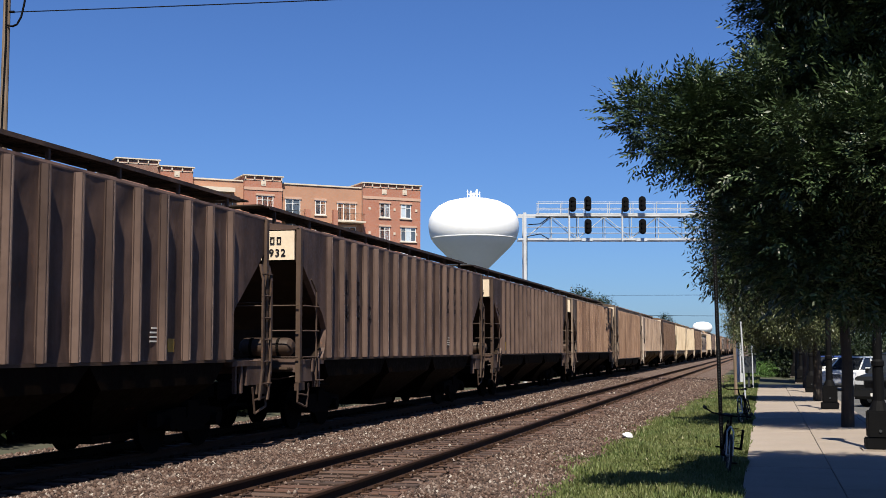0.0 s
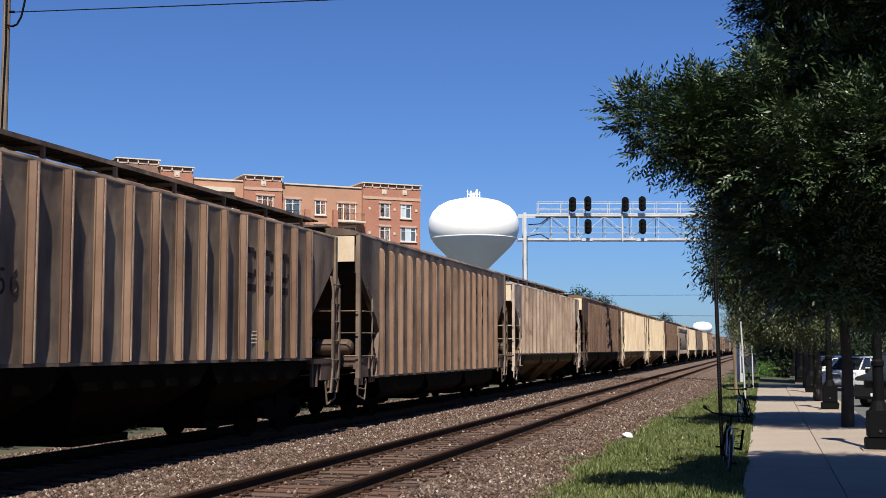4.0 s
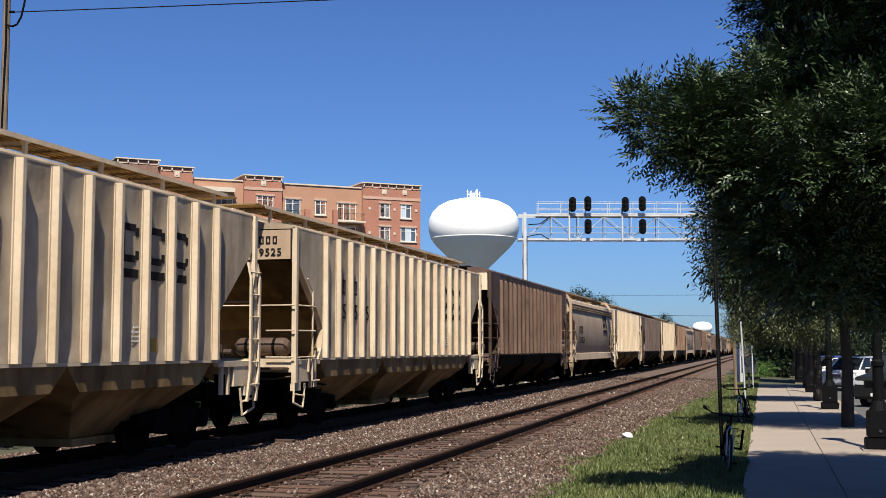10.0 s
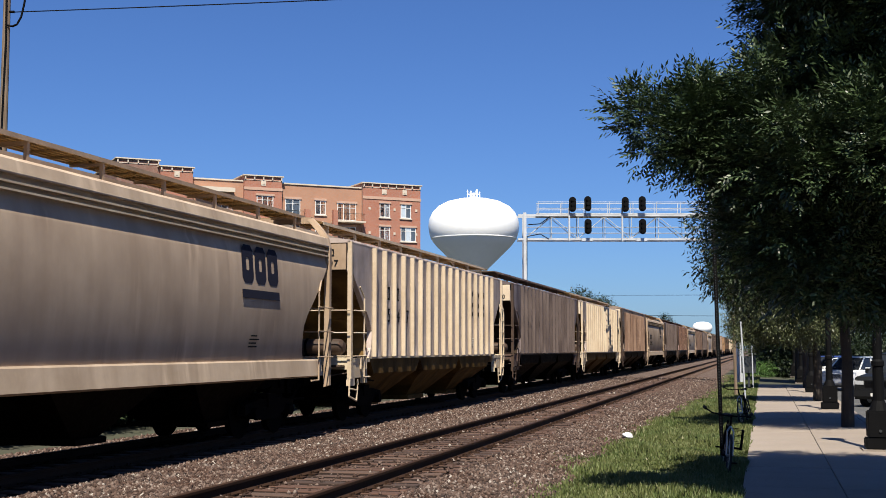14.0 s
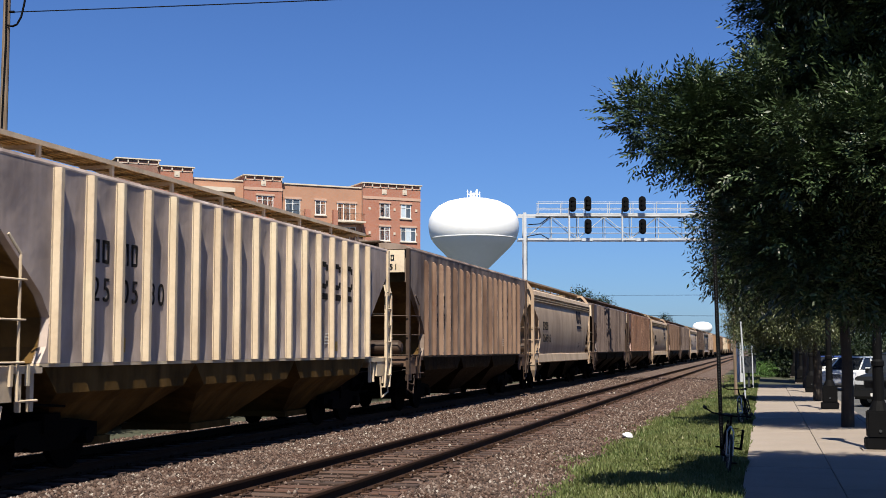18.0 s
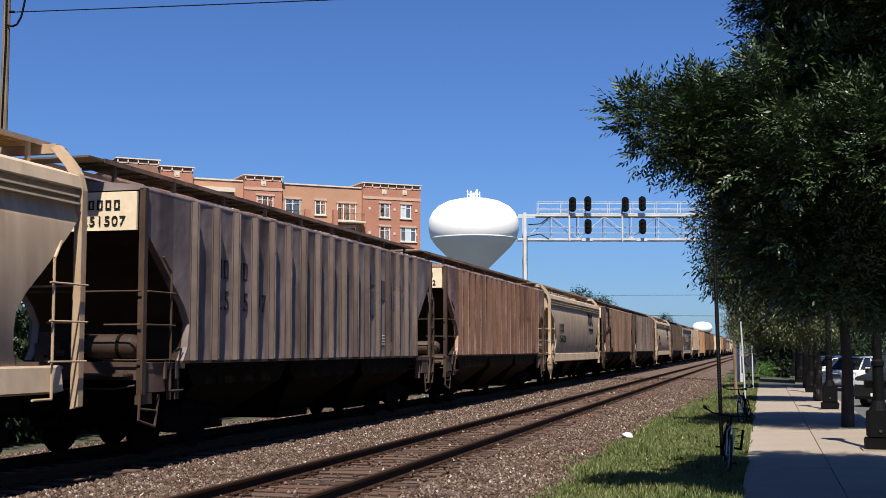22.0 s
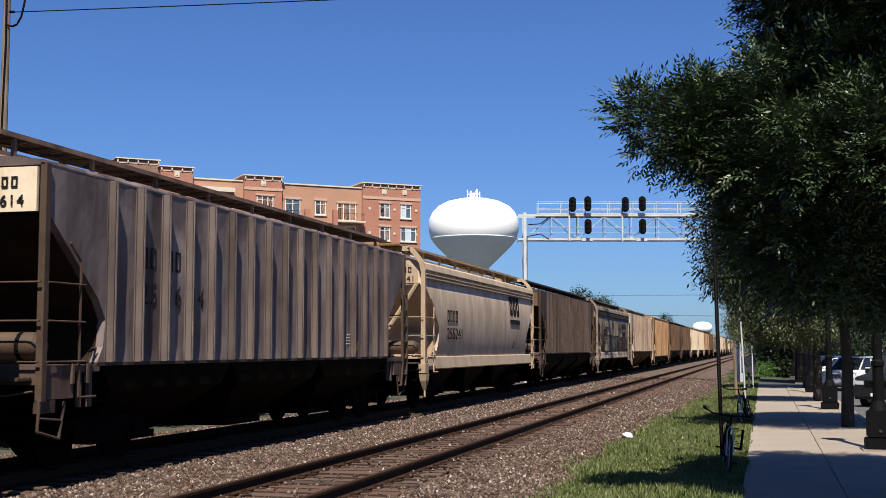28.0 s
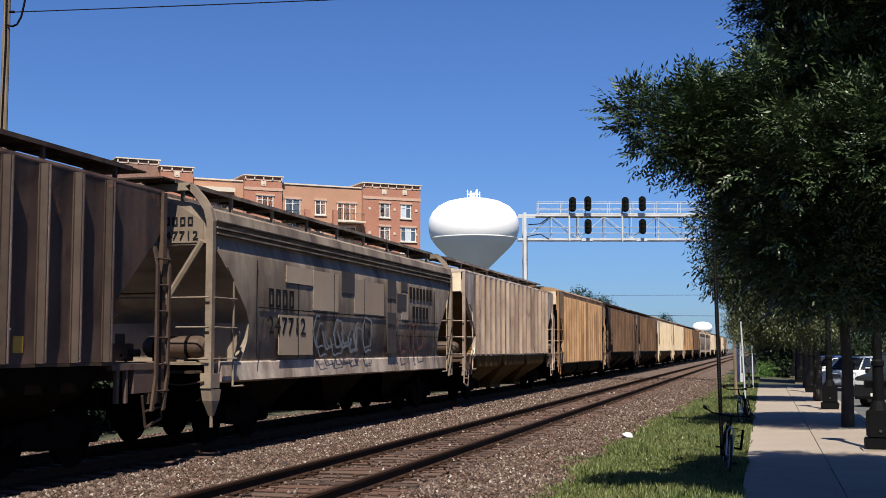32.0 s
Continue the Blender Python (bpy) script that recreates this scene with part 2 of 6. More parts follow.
# ---- freight train ----
CAR_LEN = 17.0
RIB = (CAR_LEN - 3.5) / 16
PAINT = {
    "umber": car_paint("soot_brown_car_paint", (0.112, 0.076, 0.071), (0.030, 0.019, 0.018), 0.6, rust_at=0.62, warm=0.76),
    "steelgrey": car_paint("steel_grey_car_paint", (0.225, 0.192, 0.204), (0.058, 0.044, 0.045), 0.6, rust_at=0.62, warm=0.88),
    "bone": car_paint("bone_white_car_paint", (0.50, 0.43, 0.39), (0.29, 0.22, 0.185), 0.42, rust_at=0.78, wave=0.012, fleck=0.1, warm=0.76, sheets=0.3),
    "cap_dark": car_paint("dark_rib_face", (0.26, 0.205, 0.19), (0.09, 0.062, 0.056), 0.5, rust_at=0.6, fleck=0.3, warm=0.80),
    "cap_grey": car_paint("grey_rib_face", (0.30, 0.25, 0.242), (0.10, 0.075, 0.068), 0.5, rust_at=0.6, fleck=0.3, warm=0.76),
    "cap_pale": car_paint("pale_rib_face", (0.62, 0.47, 0.40), (0.26, 0.15, 0.11), 0.5, rust_at=0.58, fleck=0.3, warm=0.74),
    "soot": car_paint("soot_black_brown_car_paint", (0.078, 0.052, 0.047), (0.016, 0.010, 0.009), 0.6, rust_at=0.58, warm=0.78),
    # end sheets coloured dark for the shade in the recess between cars
    "slope_shade": car_paint("shaded_slope_sheet", (0.03, 0.021, 0.017), (0.012, 0.008, 0.0065), 0.6, spec=0.08),
    "umber_rib": car_paint("soot_caked_rib_paint", (0.110, 0.078, 0.072), (0.050, 0.033, 0.030), 0.5, rust_at=0.66, warm=0.80),
    "slate_rib": car_paint("grimy_slate_rib_paint", (0.115, 0.094, 0.094), (0.050, 0.037, 0.036), 0.5, rust_at=0.64, warm=0.84),
    "brown_rib": car_paint("grimy_brown_rib_paint", (0.135, 0.092, 0.077), (0.060, 0.037, 0.029), 0.5, rust_at=0.62, warm=0.76),
    "rust_rib": car_paint("scaled_red_rib_paint", (0.115, 0.068, 0.056), (0.055, 0.028, 0.021), 0.6, rust_at=0.54, warm=0.78),
    "pale_rib": car_paint("dirty_pale_rib_paint", (0.32, 0.265, 0.24), (0.13, 0.095, 0.082), 0.45, rust_at=0.62, warm=0.80),
    "streaked": car_paint("rust_streaked_lilac_grey_paint", (0.38, 0.30, 0.31), (0.075, 0.040, 0.034), 0.52, rust_at=0.56, warm=0.80),
    "greybrown": car_paint("grey_brown_car_paint", (0.213, 0.178, 0.175), (0.0508, 0.041, 0.041), 0.68, warm=0.68),
    "greypink": car_paint("pinkish_grey_car_paint", (0.263, 0.222, 0.227), (0.07, 0.055, 0.058), 0.6, rust_at=0.64, warm=0.70),
    "sootgrey": car_paint("soot_streaked_brown_car_paint", (0.175, 0.120, 0.100), (0.055, 0.034, 0.027), 0.6, rust_at=0.62, warm=0.66),
    "ribtan": car_paint("dusty_tan_car_paint", (0.207, 0.148, 0.128), (0.12, 0.074, 0.058), 0.5, rust_at=0.62, warm=0.74),
    "pale": car_paint("pale_stained_car_paint", (0.52, 0.455, 0.43), (0.05, 0.034, 0.029), 0.56, rust_at=0.56, fleck=0.3, warm=0.82),
    "brown": car_paint("red_brown_car_paint", (0.1271, 0.082, 0.0697), (0.041, 0.0262, 0.023), 0.65),
    "cream": car_paint("cream_car_paint", (0.50, 0.44, 0.37), (0.34, 0.275, 0.21), 0.33, rust_at=0.72, wave=0.04, warm=0.80, sheets=0.2),
    "creamgrey": car_paint("grey_stained_cream_car_paint", (0.44, 0.385, 0.38), (0.20, 0.172, 0.17), 0.58, rust_at=0.74, fleck=0.1, warm=0.84, sheets=0.5),
    "slate": car_paint("slate_grey_car_paint", (0.112, 0.097, 0.105), (0.0295, 0.0238, 0.0254), 0.72, rust_at=0.62, warm=0.72),
    "rust": car_paint("rusted_red_car_paint", (0.37, 0.275, 0.275), (0.13, 0.066, 0.052), 0.5, rust=(0.185, 0.066, 0.032), rust_at=0.50, warm=0.84),
    "tan": car_paint("tan_grey_car_paint", (0.37, 0.312, 0.278), (0.25, 0.20, 0.172), 0.42, rust_at=0.78, wave=0.012, fleck=0.1, warm=0.74, sheets=0.3),
    "tanpale": car_paint("pale_tan_car_paint", (0.42, 0.36, 0.325), (0.27, 0.22, 0.185), 0.4, rust_at=0.76, wave=0.015, fleck=0.15, warm=0.74, sheets=0.25),
    "tanpost": car_paint("warm_cream_car_paint", (0.34, 0.275, 0.23), (0.23, 0.17, 0.125), 0.38, rust_at=0.72, wave=0.04, warm=0.77, sheets=0.25),
    "weathered": car_paint("weathered_grey_car_paint", (0.2788, 0.246, 0.2214), (0.082, 0.064, 0.0541), 0.6, rust_at=0.60, warm=0.78),
    "orange": car_paint("faded_orange_car_paint", (0.34, 0.235, 0.165), (0.164, 0.0984, 0.0656), 0.5, warm=0.66),
    "whiteboard": car_paint("white_sign_paint", (0.5904, 0.5412, 0.492), (0.369, 0.3116, 0.2624), 0.2, rust_at=0.76, wave=0.03, warm=0.74, sheets=0.25),
    # under_* paints are darkened for the shade beneath and between the cars
    "under_pale": car_paint("shaded_cream_hopper_paint", (0.125, 0.083, 0.040), (0.016, 0.010, 0.005), 0.55, spec=0.03, warm=0.62, sheets=0.25),
    "under_brown": car_paint("shaded_brown_hopper_paint", (0.026, 0.016, 0.009), (0.004, 0.003, 0.002), 0.65, spec=0.03, warm=0.66, sheets=0.25),
    "soot_rib": car_paint("soot_black_rib_paint", (0.060, 0.044, 0.040), (0.022, 0.015, 0.013), 0.5, rust_at=0.62, warm=0.80),
    "post_dark": car_paint("sooty_post_paint", (0.075, 0.052, 0.044), (0.026, 0.017, 0.014), 0.6, rust_at=0.62, warm=0.74),
    # lighter copy for hoppers that the sun reaches
    "under_cream": car_paint("sunlit_cream_hopper_paint", (0.27, 0.205, 0.135), (0.035, 0.022, 0.013), 0.5, spec=0.05, warm=0.64, sheets=0.25),
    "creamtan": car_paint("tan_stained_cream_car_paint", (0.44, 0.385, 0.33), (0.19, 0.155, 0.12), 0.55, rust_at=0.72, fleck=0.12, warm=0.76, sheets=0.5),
    "under_dark": car_paint("shade_black_hopper_paint", (0.008, 0.0055, 0.004), (0.0025, 0.0019, 0.0016), 0.75, spec=0.02, warm=0.70),
}


def grating_mat(name, c, open_part):
    """A walkway grating: half the daylight comes through its mesh."""
    m = Mat(name, 0.8, 0.0, 0.2)
    v = m.coords((1, 1, 1), 30.0)
    col = m.mix(0.4, m.ramp(m.noise(v, 1.3, 4), [(0.3, tuple(x * 0.7 for x in c)), (0.7, tuple(x * 1.15 for x in c))]),
                m.ramp(m.noise(v, 26, 4), [(0.3, tuple(x * 0.55 for x in c)), (0.7, tuple(x * 1.25 for x in c))]))
    m.color(col)
    tr = m.node("ShaderNodeBsdfTranslucent")
    m.link(col, tr.inputs["Color"])
    mx = m.node("ShaderNodeMixShader", Fac=open_part)
    m.link(m.b.outputs[0], mx.inputs[1])
    m.link(tr.outputs[0], mx.inputs[2])
    m.link(mx.outputs[0], m.n["Material Output"].inputs["Surface"])
    return m.m


PAINT["board"] = grating_mat("tan_grating", (0.44, 0.32, 0.17), 0.6)
PAINT["board_grey"] = grating_mat("dusty_grey_grating", (0.21, 0.165, 0.13), 0.55)
PAINT["board_dark"] = grating_mat("sooty_grating", (0.06, 0.042, 0.034), 0.4)
CAP_PAINT = {"umber_rib": "cap_dark", "soot_rib": "cap_dark", "slate_rib": "cap_grey", "brown_rib": "cap_grey", "rust_rib": "cap_pale", "pale_rib": "cap_pale", "ribtan": "cap_pale"}


def end_y(z, sill):
    """How far the body's end slopes inward at a height."""
    pts = [(sill - 1, 1.45), (sill, 1.45), (1.75, 1.60), (2.15, 1.66), (2.45, 1.45), (3.55, 0.14), (9, 0.14)]
    for (z0, y0), (z1, y1) in zip(pts, pts[1:]):
        if z <= z1:
            return y0 + (y1 - y0) * (z - z0) / max(1e-6, z1 - z0)
    return 0.14


def hull(bm, prof, sill, length):
    """A body from half a cross-section, with sloping end sheets."""
    rings = []
    for x, z in prof:
        y = end_y(z, sill)
        rings.append([(x, y, z), (x, length - y, z), (-x, length - y, z), (-x, y, z)])
    loft(bm, rings)


def dished_side(bm, sill, top_z, side):
    """A side sheet pressed in between the ribs and rippled by wear."""
    zs = sorted({sill, sill + 0.10, 1.75, 2.0, 2.15, 2.3, 2.45, 3.55, top_z - 0.12, top_z} | {round(2.6 + 0.155 * i, 3) for i in range(11) if 2.6 + 0.155 * i < top_z - 0.14})
    grid = []
    for z in zs:
        y0 = end_y(z, sill)
        row = [bm.verts.new((1.5 * side, y0, z))]
        ease = max(0.0, min(1.0, (z - sill) / 0.25, (top_z - z) / 0.35))
        for b in range(16):
            for k in range(9):
                u = k / 9
                y = 1.75 + (b + u) * RIB
                hump = math.sin(math.pi * u)
                d = (0.030 + 0.014 * noise.noise(Vector((b * 3.7, z * 0.9, side)))) * hump
                d += 0.024 * noise.noise(Vector((y * 1.9, z * 1.25, 5.0 + side))) * hump
                d += 0.010 * noise.noise(Vector((y * 4.3, z * 3.1, 11.0 + side))) * hump
                row.append(bm.verts.new(((1.5 - max(0.0, d) * ease) * side, y, z)))
        row.append(bm.verts.new((1.5 * side, 1.75 + 16 * RIB, z)))
        row.append(bm.verts.new((1.5 * side, CAR_LEN - y0, z)))
        grid.append(row)
    faces = []
    for a, b in zip(grid, grid[1:]):
        for k in range(len(a) - 1):
            q = (a[k], a[k + 1], b[k + 1], b[k])
            faces.append(bm.faces.new(q if side > 0 else q[::-1]))
    for f in faces:
        f.smooth = True
    rim = grid[0] + [r[-1] for r in grid[1:-1]] + grid[-1][::-1] + [r[0] for r in grid[-2:0:-1]]
    rim = [bm.verts.new(v.co) for v in rim]
    back = [bm.verts.new((1.36 * side, v.co.y, v.co.z)) for v in rim]
    for k in range(len(rim)):
        q = (rim[k], back[k], back[(k + 1) % len(rim)], rim[(k + 1) % len(rim)])
        bm.faces.new(q if side > 0 else q[::-1])


def hopper_meshes(sill, top_z=4.24):
    k = {}
    bm = bmesh.new()
    hull(bm, [(1.38, z) for z in (sill + 0.002, 1.75, 2.0, 2.15, 2.3, 2.45, 3.0, 3.55, 3.9, top_z - 0.002)], sill, CAR_LEN)
    k["slope_sheet"] = mesh_of("slope_sheet", bm)
    bm = bmesh.new()
    dished_side(bm, sill, top_z, 1)
    dished_side(bm, sill, top_z, -1)
    k["body"] = mesh_of("body", bm)
    bm = bmesh.new()
    arc = [(1.503, 4.215), (1.503, 4.24), (1.482, 4.285), (1.0, 4.34), (0.5, 4.38), (0.0, 4.40), (-0.5, 4.38), (-1.0, 4.34), (-1.482, 4.285), (-1.503, 4.24), (-1.503, 4.215)]
    if top_z > 4.3:
        arc = [(1.503, 4.44), (1.503, 4.47), (1.44, 4.54), (1.2, 4.60), (0.6, 4.66), (0.0, 4.68), (-0.6, 4.66), (-1.2, 4.60), (-1.44, 4.54), (-1.503, 4.47), (-1.503, 4.44)]
    loft(bm, [[(x, y, z) for x, z in arc] for y in (0.0, CAR_LEN)])
    k["roof"] = mesh_of("roof", bm)
    bm = bmesh.new()
    half = [(1.49, -0.095), (1.508, -0.095), (1.510, -0.066), (1.588, -0.047), (1.600, -0.038), (1.600, 0.036), (1.588, 0.045), (1.510, 0.072), (1.508, 0.108), (1.49, 0.108)]
    if top_z > 4.3:
        loft(bm, [[(x, y, z) for x, y in half] for z in (sill, top_z - 0.30)] + [[(1.5 + (x - 1.5) * 0.72, y, top_z - 0.235) for x, y in half], [(1.5 + (x - 1.5) * 0.12, y, top_z - 0.20) for x, y in half]])
    else:
        loft(bm, [[(x, y, z) for x, y in half] for z in (sill, top_z - 0.03)])
    k["rib"] = mesh_of("rib", bm)
    # narrow strip on the rib's outer face, in a paint of its own
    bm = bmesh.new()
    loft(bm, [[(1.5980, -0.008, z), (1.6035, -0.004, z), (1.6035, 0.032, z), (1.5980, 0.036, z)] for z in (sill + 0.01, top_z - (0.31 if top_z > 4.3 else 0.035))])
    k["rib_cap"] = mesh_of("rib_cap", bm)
    bm = bmesh.new()
    for i in range(17):
        y = 1.75 + i * RIB
        box(bm, -1.6, -1.5, y - 0.05, y + 0.05, sill, 4.18)
    k["far_ribs"] = mesh_of("far_ribs", bm)
    bm = bmesh.new()
    box(bm, 1.36, 1.5, 1.45, CAR_LEN - 1.45, sill - 0.05, sill - 0.003)
    box(bm, -1.5, -1.36, 1.45, CAR_LEN - 1.45, sill - 0.05, sill - 0.003)
    k["side_sill"] = mesh_of("side_sill", bm)
    bm = bmesh.new()
    top = sill - 0.055
    loft(bm, [[(1.47, 0, top), (1.47, 4.53, top), (-1.47, 4.53, top), (-1.47, 0, top)],
              [(1.46, 0.34, top - 0.36), (1.46, 4.12, top - 0.36), (-1.46, 4.12, top - 0.36), (-1.46, 0.34, top - 0.36)],
              [(1.24, 0.52, top - 0.52), (1.24, 3.95, top - 0.52), (-1.24, 3.95, top - 0.52), (-1.24, 0.52, top - 0.52)],
              [(0.62, 1.45, 0.36), (0.62, 3.05, 0.36), (-0.62, 3.05, 0.36), (-0.62, 1.45, 0.36)]])
    box(bm, -0.7, 0.7, 1.4, 3.1, 0.24, 0.36)
    k["hopper"] = mesh_of("hopper", bm)
    return k


def common_meshes():
    k = {}
    bm = bmesh.new()
    box(bm, 0.24, 0.84, -0.1, CAR_LEN + 0.1, 4.674, 4.684)
    for i in range(29):
        box(bm, 0.24, 0.84, i * 0.6, i * 0.6 + 0.035, 4.64, 4.674)
    for i in range(1, 5):
        box(bm, 0.235 + 0.12 * i, 0.245 + 0.12 * i, -0.1, CAR_LEN + 0.1, 4.65, 4.673)
    k["running_board"] = mesh_of("running_board", bm)
    bm = bmesh.new()
    for x in (0.21, 0.841):
        box(bm, x, x + 0.028, -0.1, CAR_LEN + 0.1, 4.645, 4.715)
    k["board_edge"] = mesh_of("board_edge", bm)
    bm = bmesh.new()
    box(bm, 0.78, 0.84, -0.03, 0.03, 4.30, 4.66)
    box(bm, 0.24, 0.78, -0.03, 0.03, 4.60, 4.66)
    k["board_saddle"] = mesh_of("board_saddle", bm)
    bm = bmesh.new()
    loft(bm, [[(x, y, z) for x, z in ((-0.2, 4.38), (-0.2, 4.50), (-0.12, 4.56), (0.12, 4.56), (0.2, 4.50), (0.2, 4.38))] for y in (0.3, CAR_LEN - 0.3)])
    k["hatch_cover"] = mesh_of("hatch_cover", bm)
    bm = bmesh.new()
    box(bm, -0.86, 0.86, -0.55, -0.1, 4.67, 4.70)
    k["end_platform"] = mesh_of("end_platform", bm)
    bm = bmesh.new()
    box(bm, 1.44, 1.54, 0.0, 0.11, 1.02, 4.24)
    k["corner_post"] = mesh_of("corner_post", bm)
    bm = bmesh.new()
    pipe(bm, [(1.58, 1.28, 1.05), (1.58, 0.84, 1.05), (1.58, 0.84, 2.95), (1.54, 0.62, 3.2)], 0.02)
    k["ladder"] = mesh_of("ladder", bm)
    bm = bmesh.new()
    rod(bm, (0, 0.02, 0), (0, 0.95, 0), 0.014)
    k["rung"] = mesh_of("rung", bm)
    bm = bmesh.new()
    rod(bm, (0.62, 0, 0), (0, 0, 0), 0.014)
    k["end_grab"] = mesh_of("end_grab", bm)
    bm = bmesh.new()
    rod(bm, (1.52, 0, 0), (-1.5, 0, 0), 0.014)
    k["end_rail"] = mesh_of("end_rail", bm)
    bm = bmesh.new()
    loft(bm, [[(x, a + (0.10 if z < 1.0 else 0.0), z) for x, a in ((xo, -0.035), (xo + 0.04, -0.035), (xo + 0.04, 0.035), (xo, 0.035))] for xo, z in ((1.54, 0.75), (1.555, 1.3), (1.555, 3.05), (1.49, 3.35))])
    k["stile"] = mesh_of("stile", bm)
    bm = bmesh.new()
    rod(bm, (0, -0.04, 0), (0, 0.42, 0), 0.016)
    k["short_rung"] = mesh_of("short_rung", bm)
    bm = bmesh.new()
    box(bm, -1.5, 1.5, 0.02, 0.10, 1.24, 1.52)
    for sx in (-1, 1):
        x0, x1 = sorted((sx * 1.40, sx * 1.5))
        box(bm, x0, x1, 0.16, 1.52, 1.40, 1.50)
        box(bm, x0 + 0.01, x1 - 0.01, 0.20, 0.86, 1.04, 1.40)
        box(bm, x0 + 0.02, x1 - 0.02, 1.02, 1.08, 0.90, 1.40)
        box(bm, x0 + 0.02, x1 - 0.02, 1.28, 1.36, 0.90, 1.40)
    box(bm, -1.4, 1.4, 0.1, 1.5, 1.45, 1.50)
    for y in (0.75, 1.12):
        box(bm, 1.5, 1.54, y, y + 0.06, 1.24, 1.52)
    k["end_sill"] = mesh_of("end_sill", bm)
    bm = bmesh.new()
    pipe(bm, [(1.5, 0.02, 1.05), (1.5, -0.02, 0.62), (1.5, 0.5, 0.50), (1.5, 0.62, 1.0)], 0.022)
    pipe(bm, [(1.5, 0.0, 0.80), (1.5, 0.52, 0.75)], 0.02)
    box(bm, 1.42, 1.5, 0.0, 0.4, 0.86, 1.03)
    k["stirrup_step"] = mesh_of("stirrup_step", bm)
    bm = bmesh.new()
    box(bm, -1.40, 1.40, -0.02, 0.03, 3.58, 4.19)
    k["signboard"] = mesh_of("signboard", bm)
    bm = bmesh.new()
    box(bm, -0.33, 0.33, 0.1, CAR_LEN - 0.1, 0.85, 1.28)
    k["centre_sill"] = mesh_of("centre_sill", bm)
    bm = bmesh.new()
    box(bm, -0.13, 0.13, -1.0, 0.1, 0.76, 1.0)
    box(bm, -0.2, 0.2, -1.03, -0.62, 0.70, 1.05)
    box(bm, 0.3, 0.34, -0.9, 0.1, 0.55, 0.6)
    k["coupler"] = mesh_of("coupler", bm)
    bm = bmesh.new()
    lathe(bm, [(0.0, 0), (0.26, 0), (0.26, 0.05), (0.0, 0.05)], 20, (0.75, 0.0, 2.05))
    bmesh.ops.rotate(bm, verts=bm.verts[:], cent=(0.75, 0, 2.05), matrix=Matrix.Rotation(radians(80), 3, "X"))
    k["brake_wheel"] = mesh_of("brake_wheel", bm)
    bm = bmesh.new()
    pipe(bm, [(0.25, 0.05, 0.9), (0.24, -0.35, 0.62), (0.2, -0.8, 0.5)], 0.03)
    k["air_hose"] = mesh_of("air_hose", bm)
    bm = bmesh.new()
    lathe(bm, [(0.0, -0.62), (0.12, -0.60), (0.19, -0.52), (0.2, -0.45), (0.2, 0.45), (0.19, 0.52), (0.12, 0.60), (0.0, 0.62)], 18)
    bmesh.ops.rotate(bm, verts=bm.verts[:], cent=(0, 0, 0), matrix=Matrix.Rotation(radians(90), 3, "Y"))
    k["air_reservoir"] = mesh_of("air_reservoir", bm, True)
    bm = bmesh.new()
    lathe(bm, [(0.201, -0.03), (0.212, -0.03), (0.212, 0.03), (0.201, 0.03)], 18)
    bmesh.ops.rotate(bm, verts=bm.verts[:], cent=(0, 0, 0), matrix=Matrix.Rotation(radians(90), 3, "Y"))
    box(bm, -0.03, 0.03, -0.2, 0.2, -0.26, -0.19)
    k["strap"] = mesh_of("strap", bm)
    bm = bmesh.new()
    box(bm, -0.16, 0.16, -0.12, 0.12, -0.2, 0.12)
    rod(bm, (-0.05, 0, 0.12), (-0.05, 0, 0.3), 0.09, n=10)
    rod(bm, (0.16, 0, -0.05), (0.34, 0, -0.05), 0.07, n=10)
    k["control_valve"] = mesh_of("control_valve", bm)
    bm = bmesh.new()
    pipe(bm, [(1.46, -0.08, 1.16), (1.1, -0.14, 1.1), (0.5, -0.22, 1.12), (0.2, -0.45, 1.08)], 0.016)
    k["uncoupling_lever"] = mesh_of("uncoupling_lever", bm)
    for i, pts in enumerate(([(0.9, 0.6, 1.62), (1.2, 0.5, 1.34), (1.3, 0.4, 1.0), (1.1, 0.5, 0.8), (0.4, 0.8, 0.72)],
                             [(-0.6, 0.55, 1.7), (-0.2, 0.2, 1.5), (0.1, -0.04, 1.3), (0.2, -0.1, 1.0)],
                             [(1.34, 0.7, 1.45), (1.36, 0.9, 1.12), (1.34, 1.5, 0.98), (1.3, 2.4, 0.92)])):
        bm = bmesh.new()
        pipe(bm, pts, 0.022)
        k["brake_pipe", i] = mesh_of("brake_pipe", bm)
    bm = bmesh.new()
    box(bm, 0.45, 1.38, -0.30, 0.02, 1.30, 1.33)
    for y in (-0.28, -0.16, -0.04):
        box(bm, 0.45, 1.38, y, y + 0.03, 1.33, 1.345)
    k["brake_step"] = mesh_of("brake_step", bm)
    # truck with its side frames
    bm = bmesh.new()
    for sx in (-1.02, 1.02):
        side = [(-1.25, 0.42), (-1.25, 0.64), (-0.55, 0.72), (0.55, 0.72), (1.25, 0.64), (1.25, 0.42), (0.85, 0.50), (0.4, 0.30), (-0.4, 0.30), (-0.85, 0.50)]
        loft(bm, [[(x, y, z) for y, z in side] for x in (sx - 0.09, sx + 0.09)])
        for y in (-0.88, 0.88):
            rod(bm, (sx - 0.14, y, 0.46), (sx + 0.2 * (1 if sx > 0 else -1), y, 0.46), 0.12, n=10)
        for y in (-0.14, 0, 0.14):
            rod(bm, (sx, y, 0.34), (sx, y, 0.62), 0.06, n=8)
    box(bm, -1.15, 1.15, -0.2, 0.2, 0.55, 0.82)
    k["truck"] = mesh_of("truck", bm)
    bm = bmesh.new()
